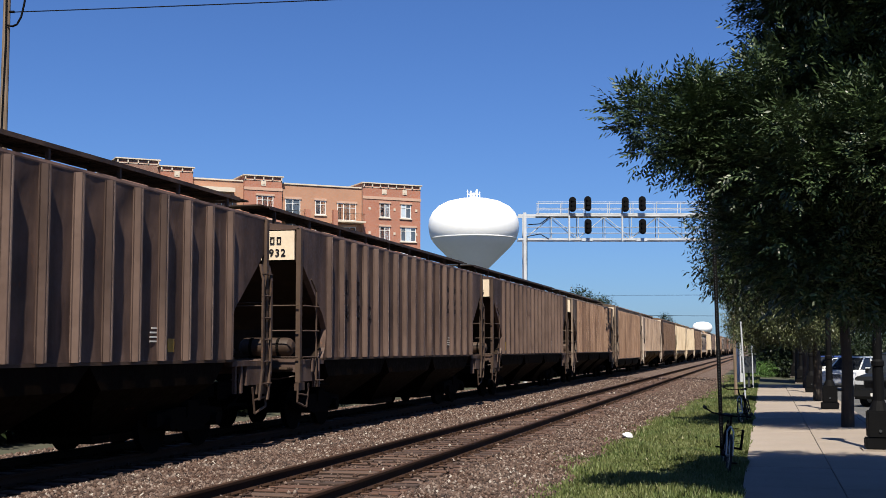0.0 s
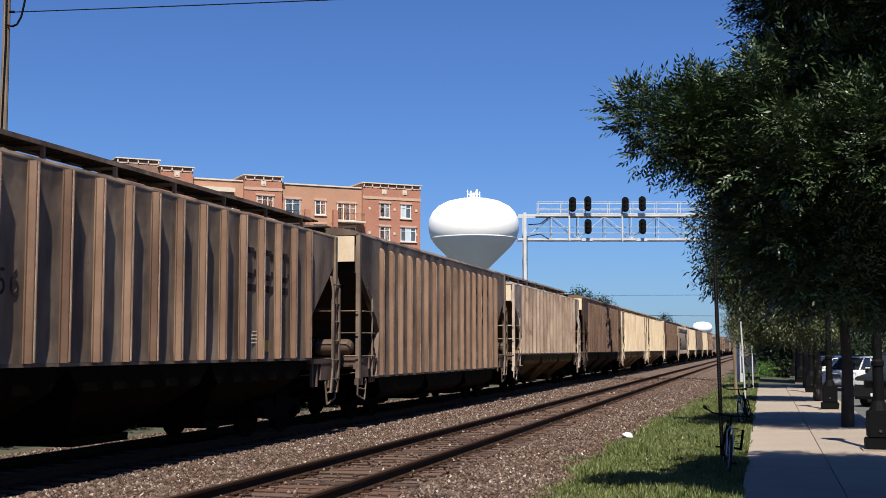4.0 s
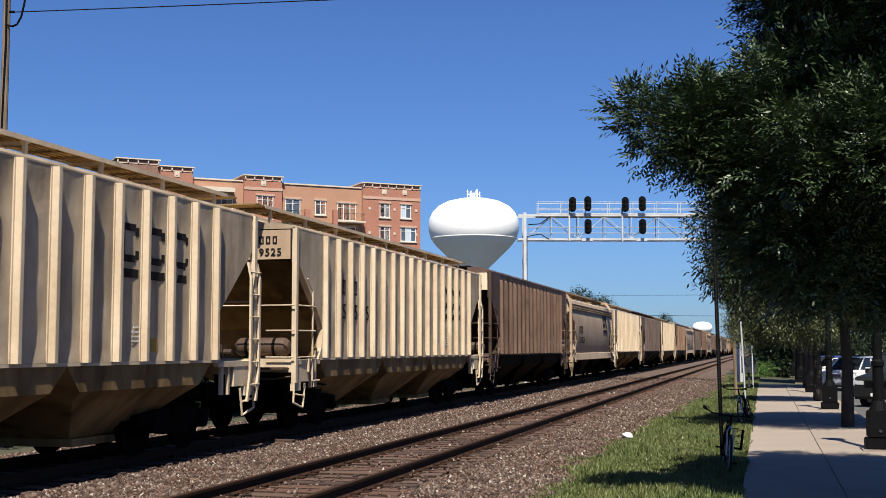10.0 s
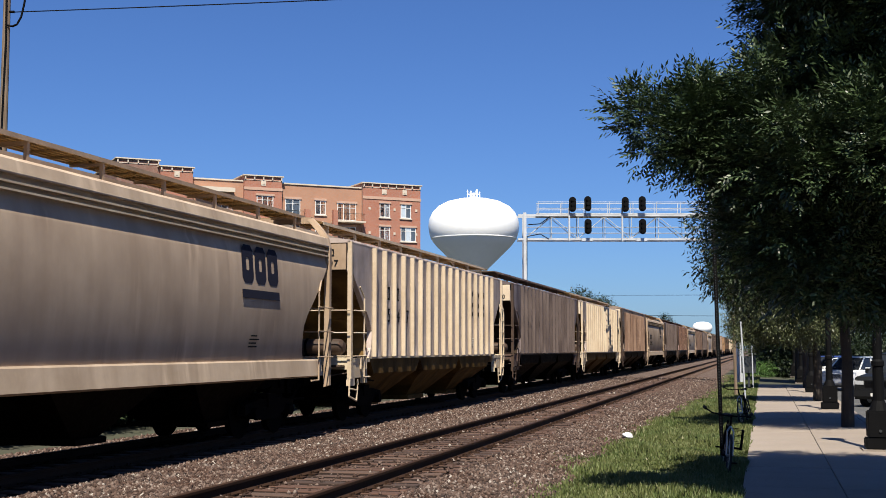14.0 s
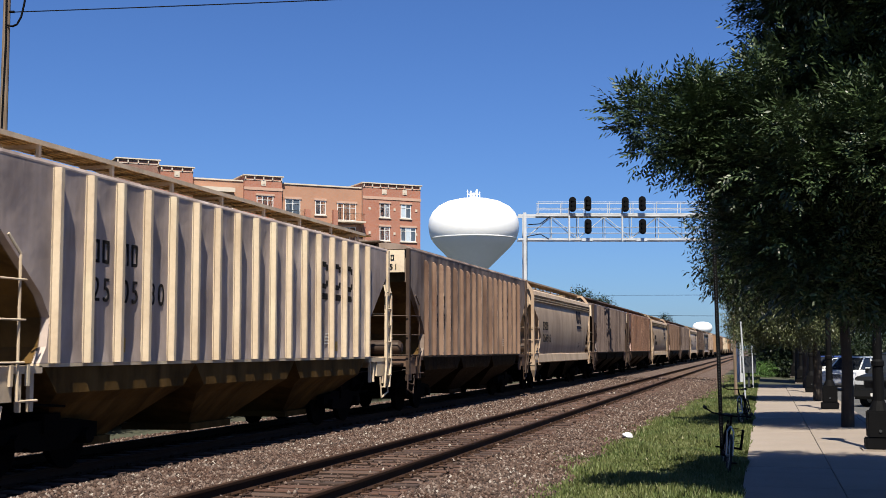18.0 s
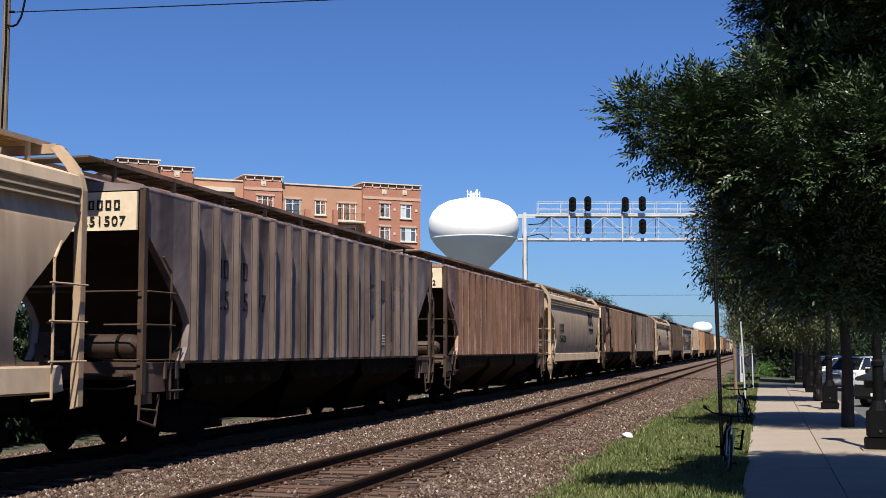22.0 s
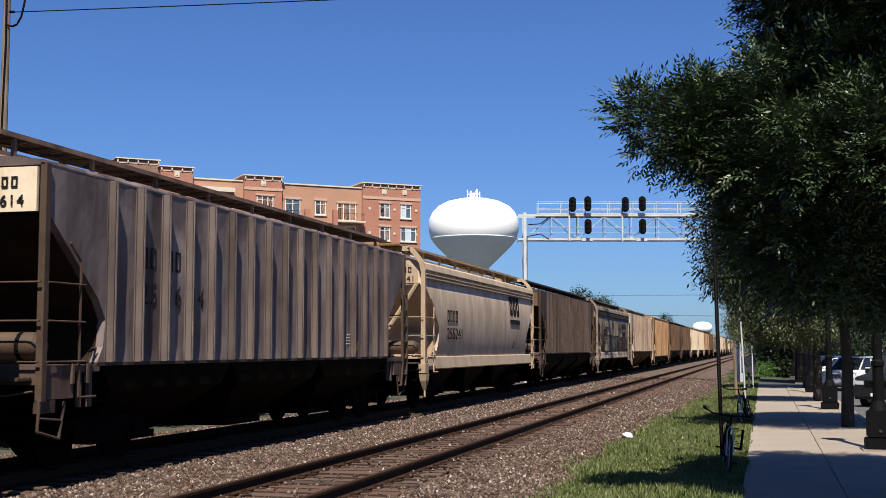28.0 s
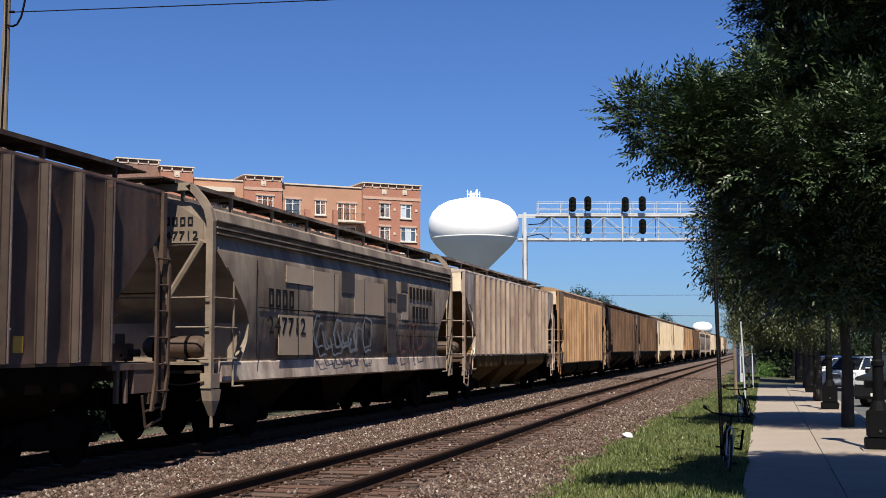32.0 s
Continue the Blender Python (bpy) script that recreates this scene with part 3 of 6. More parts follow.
    prof = [(0.0, -0.07), (0.16, -0.07), (0.18, -0.03), (0.40, -0.02), (0.43, -0.065), (0.46, -0.065), (0.46, 0.04), (0.50, 0.06), (0.50, 0.075), (0.40, 0.07), (0.2, 0.05), (0.0, 0.06)]
    lathe(bm, prof, 24)
    bmesh.ops.rotate(bm, verts=bm.verts[:], cent=(0, 0, 0), matrix=Matrix.Rotation(radians(90), 3, "Y"))
    k["wheel"] = mesh_of("wheel", bm)
    bm = bmesh.new()
    rod(bm, (-0.75, 0, 0), (0.75, 0, 0), 0.08, n=10)
    k["axle"] = mesh_of("axle", bm)
    # marks
    bm = bmesh.new()
    for a, b, c, d in ((0, 0.045, 0, 0.3), (0.115, 0.16, 0, 0.3), (0.045, 0.115, 0, 0.045), (0.045, 0.115, 0.255, 0.3)):
        box(bm, -0.004, 0.004, a, b, c, d)
    k["mark_bars"] = mesh_of("mark_bars", bm)
    bm = bmesh.new()
    for i in range(3):
        y = i * 0.60
        o = [(y, 0.1), (y + 0.1, 0), (y + 0.42, 0), (y + 0.52, 0.1), (y + 0.52, 0.62), (y + 0.42, 0.72), (y + 0.1, 0.72), (y, 0.62)]
        inn = [(y + 0.2, 0.26), (y + 0.22, 0.24), (y + 0.30, 0.24), (y + 0.32, 0.26), (y + 0.32, 0.46), (y + 0.30, 0.48), (y + 0.22, 0.48), (y + 0.2, 0.46)]
        a = [bm.verts.new((0.004, p, q)) for p, q in o]
        b = [bm.verts.new((0.004, p, q)) for p, q in inn]
        for j in range(8):
            bm.faces.new((a[j], a[(j + 1) % 8], b[(j + 1) % 8], b[j]))
    box(bm, -0.004, 0.004, -0.02, 1.74, -0.28, -0.12)
    k["emblem"] = mesh_of("emblem", bm)
    bm = bmesh.new()
    box(bm, -0.004, 0.004, 0, 0.22, 0, 0.22)
    k["patch"] = mesh_of("patch", bm)
    bm = bmesh.new()
    for a, b, c, d in ((0, 0.05, 0, 0.34), (0.13, 0.18, 0, 0.34), (0.05, 0.13, 0, 0.05), (0.05, 0.13, 0.29, 0.34)):
        box(bm, -0.004, 0.004, a, b, c, d)
    k["mark_pair"] = mesh_of("mark_pair", bm)
    bm = bmesh.new()
    for a, b, c, d in ((0.05, 0.17, 0.0, 0.7), (0.17, 0.5, 0.0, 0.13), (0.17, 0.5, 0.57, 0.7), (0.5, 0.6, 0.06, 0.22), (0.5, 0.6, 0.48, 0.64), (0.0, 0.62, -0.28, -0.12)):
        box(bm, -0.004, 0.004, a, b, c, d)
    k["emblem_block"] = mesh_of("emblem_block", bm)
    bm = bmesh.new()
    for i, (a, b) in enumerate(((0, 0.5), (0, 0.42), (0, 0.55), (0.05, 0.4))):
        box(bm, -0.003, 0.003, a, b, i * 0.07, i * 0.07 + 0.025)
    k["data_stencil"] = mesh_of("data_stencil", bm)
    return k


def centreflow_meshes():
    k = {}
    bm = bmesh.new()
    prof = [(1.442, 1.48), (1.478, 1.7), (1.496, 1.82), (1.513, 1.95), (1.538, 2.2), (1.554, 2.45), (1.561, 2.7), (1.558, 2.9), (1.549, 3.1), (1.535, 3.28), (1.516, 3.45), (1.498, 3.56), (1.46, 3.63), (1.44, 3.74), (1.44, 3.98)]
    hull(bm, prof, 1.48, CAR_LEN)
    k["body"] = mesh_of("body", bm, True)
    bm = bmesh.new()
    arc = [(1.42, 3.975), (1.543, 3.975), (1.547, 3.995), (1.505, 4.165), (1.44, 4.20), (1.0, 4.33), (0.5, 4.42), (0, 4.45)]
    arc += [(-x, z) for x, z in arc[-2::-1]]
    loft(bm, [[(x, y, z) for x, z in arc] for y in (0.16, CAR_LEN - 0.16)])
    k["roof"] = mesh_of("roof", bm)
    bm = bmesh.new()
    box(bm, -0.03, 0.078, 0.2, CAR_LEN - 0.2, -0.014, 0.014)
    k["ledge"] = mesh_of("ledge", bm)
    bm = bmesh.new()
    for s in (-1, 1):
        loft(bm, [[(s * x, y, z) for x, z in ((1.28, 1.46), (1.485, 1.50), (1.505, 1.47), (1.55, 1.15), (1.40, 1.11), (1.40, 1.36))] for y in (0.5, CAR_LEN - 0.5)])
    k["side_sill"] = mesh_of("side_sill", bm)
    bm = bmesh.new()
    path = [(1.5, 0.9), (1.5, 3.95), (1.44, 4.18), (1.32, 4.36), (1.14, 4.56), (1.08, 4.62)]
    loft(bm, [[(x - 0.075, 0.0, z - 0.02), (x + 0.05, 0.0, z + 0.02), (x + 0.05, 0.13, z + 0.02), (x - 0.075, 0.13, z - 0.02)] for x, z in path])
    k["corner_post"] = mesh_of("corner_post", bm)
    bm = bmesh.new()
    box(bm, -1.1, 1.1, 0.0, 0.12, 4.52, 4.66)
    k["crossover_beam"] = mesh_of("crossover_beam", bm)
    bm = bmesh.new()
    rod(bm, (1.32, 0.1, 3.62), (0.42, 0.16, 2.3), 0.075, 0.075, 8)
    k["diagonal_brace"] = mesh_of("diagonal_brace", bm)
    bm = bmesh.new()
    loft(bm, [[(x, y, z) for x, z in ((-1.3, 3.60), (-1.3, 3.98), (-0.7, 4.34), (0.7, 4.34), (1.3, 3.98), (1.3, 3.60))] for y in (0.12, 0.155)])
    k["signboard"] = mesh_of("signboard", bm)
    bm = bmesh.new()
    loft(bm, [[(1.58, -0.04, 1.02), (1.58, 0.36, 1.02), (1.38, 0.36, 1.02), (1.38, -0.04, 1.02)],
              [(1.58, 0.0, 0.82), (1.58, 0.30, 0.82), (1.4, 0.30, 0.82), (1.4, 0.0, 0.82)],
              [(1.54, 0.12, 0.56), (1.54, 0.18, 0.56), (1.46, 0.18, 0.56), (1.46, 0.12, 0.56)]])
    rod(bm, (1.5, 0.15, 0.56), (1.5, 0.15, 0.36), 0.03)
    box(bm, 1.38, 1.58, -0.06, 0.3, 1.04, 1.3)
    k["jacking_pad"] = mesh_of("jacking_pad", bm)
    bm = bmesh.new()
    loft(bm, [[(1.28, 0, 1.47), (1.28, 4.4, 1.47), (-1.28, 4.4, 1.47), (-1.28, 0, 1.47)],
              [(0.7, 1.8, 0.36), (0.7, 2.6, 0.36), (-0.7, 2.6, 0.36), (-0.7, 1.8, 0.36)]])
    box(bm, -0.8, 0.8, 1.75, 2.65, 0.26, 0.36)
    k["hopper"] = mesh_of("hopper", bm)
    bm = bmesh.new()
    pts = [(1.1, 1.5), (1.36, 1.5), (1.5, 1.95), (1.49, 2.05), (1.28, 1.75)]
    loft(bm, [[(x, y, z) for x, z in pts] for y in (1.28, 1.34)])
    box(bm, -1.3, 1.3, 0.12, 1.5, 1.44, 1.48)
    box(bm, -1.28, -0.2, 1.36, 1.38, 1.48, 2.2)
    box(bm, 0.2, 1.28, 1.36, 1.38, 1.48, 2.2)
    k["end_gusset"] = mesh_of("end_gusset", bm)
    return k


COMMON, HIGH, LOW, TALL, FLOW = common_meshes(), hopper_meshes(1.53), hopper_meshes(1.06, 4.46), hopper_meshes(1.53, 4.46), centreflow_meshes()
FLIP = pose(0, CAR_LEN, 0, 0, 0, 180)
DIGITS = {}


def digits(text):
    """A flat mesh of painted figures, 1 m high, reading along +y on the near side."""
    if text not in DIGITS:
        cu = bpy.data.curves.new("figures", "FONT")
        cu.body, cu.size, cu.extrude = text, 1.0, 0.006
        cu.space_character = 1.12
        ob = bpy.data.objects.new("figures", cu)
        scene.collection.objects.link(ob)
        bpy.context.view_layer.update()
        DIGITS[text] = bpy.data.meshes.new_from_object(ob.evaluated_get(bpy.context.evaluated_depsgraph_get()))
        bpy.data.objects.remove(ob)
    return DIGITS[text]


SIDE_TEXT = Matrix(((0, 0, 1, 0), (1, 0, 0, 0), (0, 1, 0, 0), (0, 0, 0, 1)))
END_TEXT = Matrix(((1, 0, 0, 0), (0, 0, -1, 0), (0, 1, 0, 0), (0, 0, 0, 1)))


def side_ladder(car, mat, m):
    """A bent grab rail with long rungs, and rails across the end."""
    lad = put("ladder", COMMON["ladder"], mat, car, m)
    for z in (1.55, 2.1, 2.62):
        put("rung", COMMON["rung"], mat, lad, pose(1.60, 0, z))
    for z in (1.55, 2.1):
        put("end_grab", COMMON["end_grab"], mat, lad, pose(0.9, -0.06, z))
    put("end_rail", COMMON["end_rail"], mat, lad, pose(0, -0.06, 2.62))


def stile_ladder(car, mat, m):
    """Two flat stiles with six rungs, and a rail across the end."""
    lad = put("ladder", COMMON["stile"], mat, car, m @ pose(0, -0.06, 0))
    put("stile", COMMON["stile"], mat, lad, pose(0, 0.38, 0))
    for i in range(6):
        put("rung", COMMON["short_rung"], mat, lad, pose(1.577, 0, 1.06 + i * 0.42))
    put("end_rail", COMMON["end_rail"], mat, lad, pose(0, 0, 2.62))


def roofwalk(car, grating, post, flat):
    """Walkway gratings on saddles; flat cars carry them low over the roof sheet."""
    drop = -0.06 if flat else 0.0
    for dx in (0.0, -1.08):
        m = pose(dx - (0.2 if flat else 0), 0, drop)
        put("board_edge", COMMON["board_edge"], post, put("running_board", COMMON["running_board"], grating, car, m))
    for m in (Matrix(), FLIP):
        put("end_platform", COMMON["end_platform"], grating, car, pose(0, 0, drop * 0.9) @ m)
    if not flat:
        for i in range(9):
            put("board_saddle", COMMON["board_saddle"], post, car, pose(0, 0.30 + i * 2.04, 0))


def running_gear(car, dusty):
    r = put("air_reservoir", COMMON["air_reservoir"], dusty, car, pose(0.55, 0.62, 1.76))
    for dx in (-0.32, 0.3):
        put("strap", COMMON["strap"], M_GRIMESHADE, r, pose(dx, 0, 0))
    put("control_valve", COMMON["control_valve"], dusty, car, pose(-0.45, 0.5, 1.70))
    for i in range(3):
        put("brake_pipe", COMMON["brake_pipe", i], M_GRIMESHADE, car)
    put("brake_step", COMMON["brake_step"], dusty, car)
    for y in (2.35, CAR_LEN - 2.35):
        t = put("truck", COMMON["truck"], M_GRIMESHADE, car, pose(0, y, 0))
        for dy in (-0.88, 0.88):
            put("axle", COMMON["axle"], M_GRIMESHADE, t, pose(0, dy, 0.46))
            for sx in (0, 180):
                put("wheel", COMMON["wheel"], M_GRIMESHADE, t, pose(0, 0, 0, 0, 0, sx) @ pose(0.76, dy if sx == 0 else -dy, 0.46))
    put("centre_sill", COMMON["centre_sill"], M_GRIMESHADE, car)
    put("brake_wheel", COMMON["brake_wheel"], M_GRIMESHADE, car, FLIP)
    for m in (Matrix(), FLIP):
        put("coupler", COMMON["coupler"], M_GRIMESHADE, car, m)
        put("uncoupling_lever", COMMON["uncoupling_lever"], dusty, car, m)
        put("air_hose", COMMON["air_hose"], M_GRIMESHADE, car, m)


def markings(car, number, side_x, emblem, y0, z0, ink=None, tilt=0.0, size=0.36):
    ink = ink or M_INK
    if number:
        for i in range(4):
            put("reporting_mark", COMMON["mark_bars"], ink, car, pose(side_x + 0.005, y0 + i * 0.35, z0 + size + 0.16, 0, tilt, 0) @ Matrix.Diagonal((1, size / 0.25, size / 0.3, 1)))
        put("number", digits(number), ink, car, pose(side_x + 0.007, y0 - 0.05, z0, 0, tilt, 0) @ SIDE_TEXT @ Matrix.Diagonal((size * 1.7, size * 1.35, 1, 1)))
    if emblem:
        y, z, s, mat = emblem
        put("emblem", COMMON["emblem"], mat, car, pose(side_x - 0.004, y, z, 0, -4.2, 0) @ Matrix.Diagonal((1, s, s, 1)))


def end_board(car, number, mat, mesh, y, z, m=None):
    b = put("signboard", mesh, mat, car, m)
    if number:
        for i in range(4):
            put("reporting_mark", COMMON["mark_bars"], M_INK, b, pose(0.56 + i * 0.15, y - 0.012, z + 0.25, 0, 0, -90) @ Matrix.Diagonal((1, 0.62, 0.5, 1)))
        put("number", digits(number), M_INK, b, pose(0.44, y - 0.012, z) @ END_TEXT @ Matrix.Diagonal((0.235, 0.215, 1, 1)))


def ribbed_hopper(s, paint, posts=None, number="", low=False, emblem=None, board="whiteboard", label="", walkway="board", ink=None, extras=True, flat=False):
    car = tagged(empty("hopper_car", pose(FAR_X, s + 0.2, 0)), label, "hopper car", "freight train cars")
    k = LOW if low else (TALL if flat else HIGH)
    lift = pose(0, 0, 0.23) if flat or low else Matrix()
    post = pose(0, 0, -0.07) @ Matrix.Diagonal((1, 1, 1.068, 1)) if flat or low else Matrix()
    ribs = {"umber": "umber_rib", "soot": "soot_rib", "slate": "slate_rib", "brown": "brown_rib", "rust": "rust_rib", "pale": "pale_rib", "streaked": "brown_rib"}
    p, rib = PAINT[paint], PAINT[posts or ribs.get(paint, paint)]
    q = rib if posts == "cream" else PAINT["post_dark"] if paint in ("umber", "soot", "steelgrey", "slate", "brown", "sootgrey", "greypink", "rust", "streaked") else p
    sill = 1.06 if low else 1.53
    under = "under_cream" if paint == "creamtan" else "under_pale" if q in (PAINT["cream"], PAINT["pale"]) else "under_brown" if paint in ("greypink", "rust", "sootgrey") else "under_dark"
    put("body", k["body"], p, car)
    # both sheet paints carry the shade of the end recess in their colour
    put("slope_sheet", k["slope_sheet"], PAINT["under_pale" if paint in ("creamgrey", "creamtan", "pale", "greypink", "cream") else "slope_shade"], car)
    put("roof", k["roof"], p, car)
    for i in range(17):
        put("rib", k["rib"], rib, car, pose(0, 1.75 + i * RIB, 0))
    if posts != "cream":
        cap = CAP_PAINT.get(posts or ribs.get(paint, paint))
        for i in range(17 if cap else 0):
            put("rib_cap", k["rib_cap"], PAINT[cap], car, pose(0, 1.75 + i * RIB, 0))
    put("far_ribs", k["far_ribs"], rib, car)
    put("side_sill", k["side_sill"], q, car)
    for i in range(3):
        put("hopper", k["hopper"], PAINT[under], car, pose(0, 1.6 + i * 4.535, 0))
    put("hatch_cover", COMMON["hatch_cover"], p, car, pose(0, 0, 0.2) if flat else None)
    roofwalk(car, PAINT[walkway], PAINT["ribtan"] if walkway == "board_grey" else q, flat)
    for m in (Matrix(), FLIP):
        put("corner_post", COMMON["corner_post"], q, car, m @ post)
        put("corner_post", COMMON["corner_post"], q, car, m @ post @ pose(-2.99, 0, 0))
        put("end_sill", COMMON["end_sill"], q if posts == "cream" else PAINT["brown_rib" if paint in ("pale", "greypink") else "umber_rib"], car, m)
    side_ladder(car, q, Matrix())
    stile_ladder(car, q, pose(0, CAR_LEN, 0) @ Matrix.Diagonal((1, -1, 1, 1)))
    put("stirrup_step", COMMON["stirrup_step"], q, car)
    put("stirrup_step", COMMON["stirrup_step"], q, car, pose(0, CAR_LEN, 0) @ Matrix.Diagonal((1, -1, 1, 1)))
    end_board(car, number, PAINT[board], COMMON["signboard"], -0.02, 3.66, lift)
    put("signboard", COMMON["signboard"], p, car, FLIP @ lift)
    running_gear(car, PAINT["post_dark"])
    if extras:
        panel = lambda i: 1.75 + i * RIB + 0.10
        if number:
            for i, figure in enumerate(number):
                put("number", digits(figure), ink or M_INK, car, pose(1.481, panel(i // 2 + 1) + 0.06 + 0.29 * (i % 2), 2.42) @ SIDE_TEXT @ Matrix.Diagonal((0.42, 0.5, 1, 1)))
            for i in range(4):
                put("reporting_mark", COMMON["mark_pair"], ink or M_INK, car, pose(1.481, panel(i // 2 + 1) + 0.06 + 0.27 * (i % 2), 2.98))
        if emblem:
            _, z, sc, mat = emblem
            for i in range(3):
                put("emblem", COMMON["emblem_block"], mat, car, pose(1.481, panel(i + 12), z) @ Matrix.Diagonal((1, 1, sc, 1)))
        put("reflector", COMMON["patch"], M_YELLOW, car, pose(1.487, 3.5, sill + 0.14))
        put("reflector", COMMON["patch"], M_YELLOW, car, pose(1.487, 13.0, sill + 0.14))
        put("data_stencil", COMMON["data_stencil"], M_WHITE, car, pose(1.488, 12.4, sill + 0.3))
    return car


def centre_flow(s, paint="tan", posts="tanpost", number="", emblem=None, label="", walkway="board", ink=None, flat=False, y0=2.5):
    car = tagged(empty("hopper_car", pose(FAR_X, s + 0.2, 0)), label, "hopper car", "freight train cars")
    p, q = PAINT[paint], PAINT[posts]
    put("body", FLOW["body"], p, car)
    put("roof", FLOW["roof"], PAINT["tanpale"] if posts == "tanpost" else q, car)
    # on tan cars cream paint draws the sunlit line along each ledge
    for sx, z in ((1.468, 3.870), (1.470, 3.768)):
        put("ledge", FLOW["ledge"], PAINT["cream"] if posts == "tanpost" else q, car, pose(sx, 0, z))
    put("side_sill", FLOW["side_sill"], PAINT["tanpale"] if posts == "tanpost" else PAINT["pale"], car)
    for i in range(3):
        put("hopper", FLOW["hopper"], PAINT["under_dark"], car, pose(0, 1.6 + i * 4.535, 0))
    put("hatch_cover", COMMON["hatch_cover"], p, car, pose(0, 0, 0.2) if flat else None)
    roofwalk(car, PAINT[walkway], q, flat)
    mir = Matrix.Diagonal((-1, 1, 1, 1))
    for m in (Matrix(), FLIP):
        put("corner_post", FLOW["corner_post"], q, car, m)
        put("corner_post", FLOW["corner_post"], q, car, m @ mir)
        put("crossover_beam", FLOW["crossover_beam"], q, car, m)
        put("diagonal_brace", FLOW["diagonal_brace"], q, car, m)
        put("diagonal_brace", FLOW["diagonal_brace"], q, car, m @ mir)
        put("end_gusset", FLOW["end_gusset"], q, car, m)
        put("jacking_pad", FLOW["jacking_pad"], q, car, m)
    side_ladder(car, q, Matrix())
    side_ladder(car, q, pose(0, CAR_LEN, 0) @ Matrix.Diagonal((1, -1, 1, 1)))
    end_board(car, number, q, FLOW["signboard"], 0.12, 3.66)
    put("signboard", FLOW["signboard"], q, car, FLIP)
    running_gear(car, PAINT["post_dark"])
    markings(car, number, 1.562, emblem, y0, 2.02, ink)
    return car


def graffiti_strokes(seed, w, h):
    """Overlapping painted strokes, one flat mesh each."""
    r = random.Random(seed)
    out, n = [], 7
    for i in range(n):
        bm = bmesh.new()
        cy, cz = w * (i + 0.5) / n, h * r.uniform(0.35, 0.65)
        ry, rz, t = w / n * r.uniform(0.5, 0.8), h * r.uniform(0.3, 0.5), h * r.uniform(0.04, 0.09)
        a0, a1 = r.uniform(0, 3), r.uniform(4.2, 7.0)
        pts = []
        for k in range(15):
            a = a0 + (a1 - a0) * k / 14
            pts.append((cy + ry * math.cos(a), cz + rz * math.sin(a + 0.4 * math.sin(3 * a)), math.cos(a), math.sin(a)))
        va = [bm.verts.new((0.001 * i, y, z)) for y, z, _, _ in pts]
        vb = [bm.verts.new((0.001 * i, y + t * c, z + t * q)) for y, z, c, q in pts]
        for k in range(14):
            bm.faces.new((va[k], va[k + 1], vb[k + 1], vb[k]))
        out.append(mesh_of("graffiti", bm))
    return out


TAGS = [graffiti_strokes(i, 2.6, 0.9) for i in range(4)]
M_TAGS = [simple("grey_blue_spray_paint", (0.1343, 0.1462, 0.1659), 0.7, vary=0.5), simple("pale_spray_paint", (0.158, 0.1501, 0.1422), 0.7, vary=0.6), simple("dark_spray_paint", (0.0237, 0.0221, 0.0237), 0.7), simple("maroon_spray_paint", (0.1027, 0.0316, 0.0237), 0.7)]


def paint_patch(car, x, y, z, w, h, mat, name="painted_patch"):
    put(name, COMMON["patch"], mat, car, pose(x + 0.006, y, z) @ Matrix.Diagonal((1, w / 0.22, h / 0.22, 1)))


def graffiti(car, x, y, z, kind, mat, sy=1.0, sz=1.0):
    for stroke in TAGS[kind]:
        put("graffiti", stroke, M_TAGS[mat], car, pose(x + 0.012, y, z) @ Matrix.Diagonal((1, sy, sz, 1)))


D_BROWN = "soot-stained brown ribbed steel covered hopper car"
D_GREY = "grime-streaked grey ribbed steel covered hopper car"
D_CREAM = "cream ribbed covered hopper car with grey stained panels"
D_FLOW = "smooth rounded tan covered hopper car with cream posts"
TRAIN = []


def add_car(*a, flow=False, **kw):
    TRAIN.append((centre_flow if flow else ribbed_hopper)(*a, **kw))


E_FAR = (11.6, 3.05, 0.85, M_INK)
E_WORN = (11.6, 3.05, 0.85, M_FADED)
add_car(4.8, "umber", label=D_BROWN, walkway="board_dark")
add_car(23.5, "umber", number="260932", emblem=E_WORN, ink=M_FADED, label=D_BROWN, walkway="board_dark")
add_car(42.2, "umber", number="259975", ink=M_FADED, label=D_BROWN, walkway="board_dark")
add_car(61.0, "greybrown", "ribtan", number="250456", emblem=E_WORN, ink=M_FADED, label=D_GREY, walkway="board_dark")
add_car(79.6, "greybrown", "ribtan", low=True, flat=True, emblem=(10.2, 2.9, 1.35, M_NAVY), label="grey ribbed covered hopper car with deep low sides", walkway="greybrown")
add_car(98.3, "pale", number="259220", emblem=E_FAR, label="pale grey ribbed covered hopper car with peeling dark stains", walkway="board_dark")
add_car(117.3, "sootgrey", "brown_rib", number="256508", flat=True, emblem=E_WORN, ink=M_FADED, label="soot-streaked grey-brown ribbed covered hopper car", walkway="brown")
add_car(135.45, "creamtan", "cream", "260621", emblem=E_FAR, board="tanpost", label=D_CREAM)
add_car(154.5, "creamtan", "cream", "259525", emblem=(11.4, 2.9, 1.0, M_INK), board="tanpost", label=D_CREAM)
add_car(173.1, "umber", "brown_rib", number="256144", flat=True, ink=M_FADED, label="dark sooty brown ribbed hopper car with faint graffiti", walkway="board_dark")
add_car(191.8, flow=True, number="254824", emblem=(12.2, 2.95, 1.0, M_NAVY), label=D_FLOW)
add_car(210.2, "creamgrey", "cream", "250407", emblem=E_FAR, board="tanpost", label=D_CREAM)
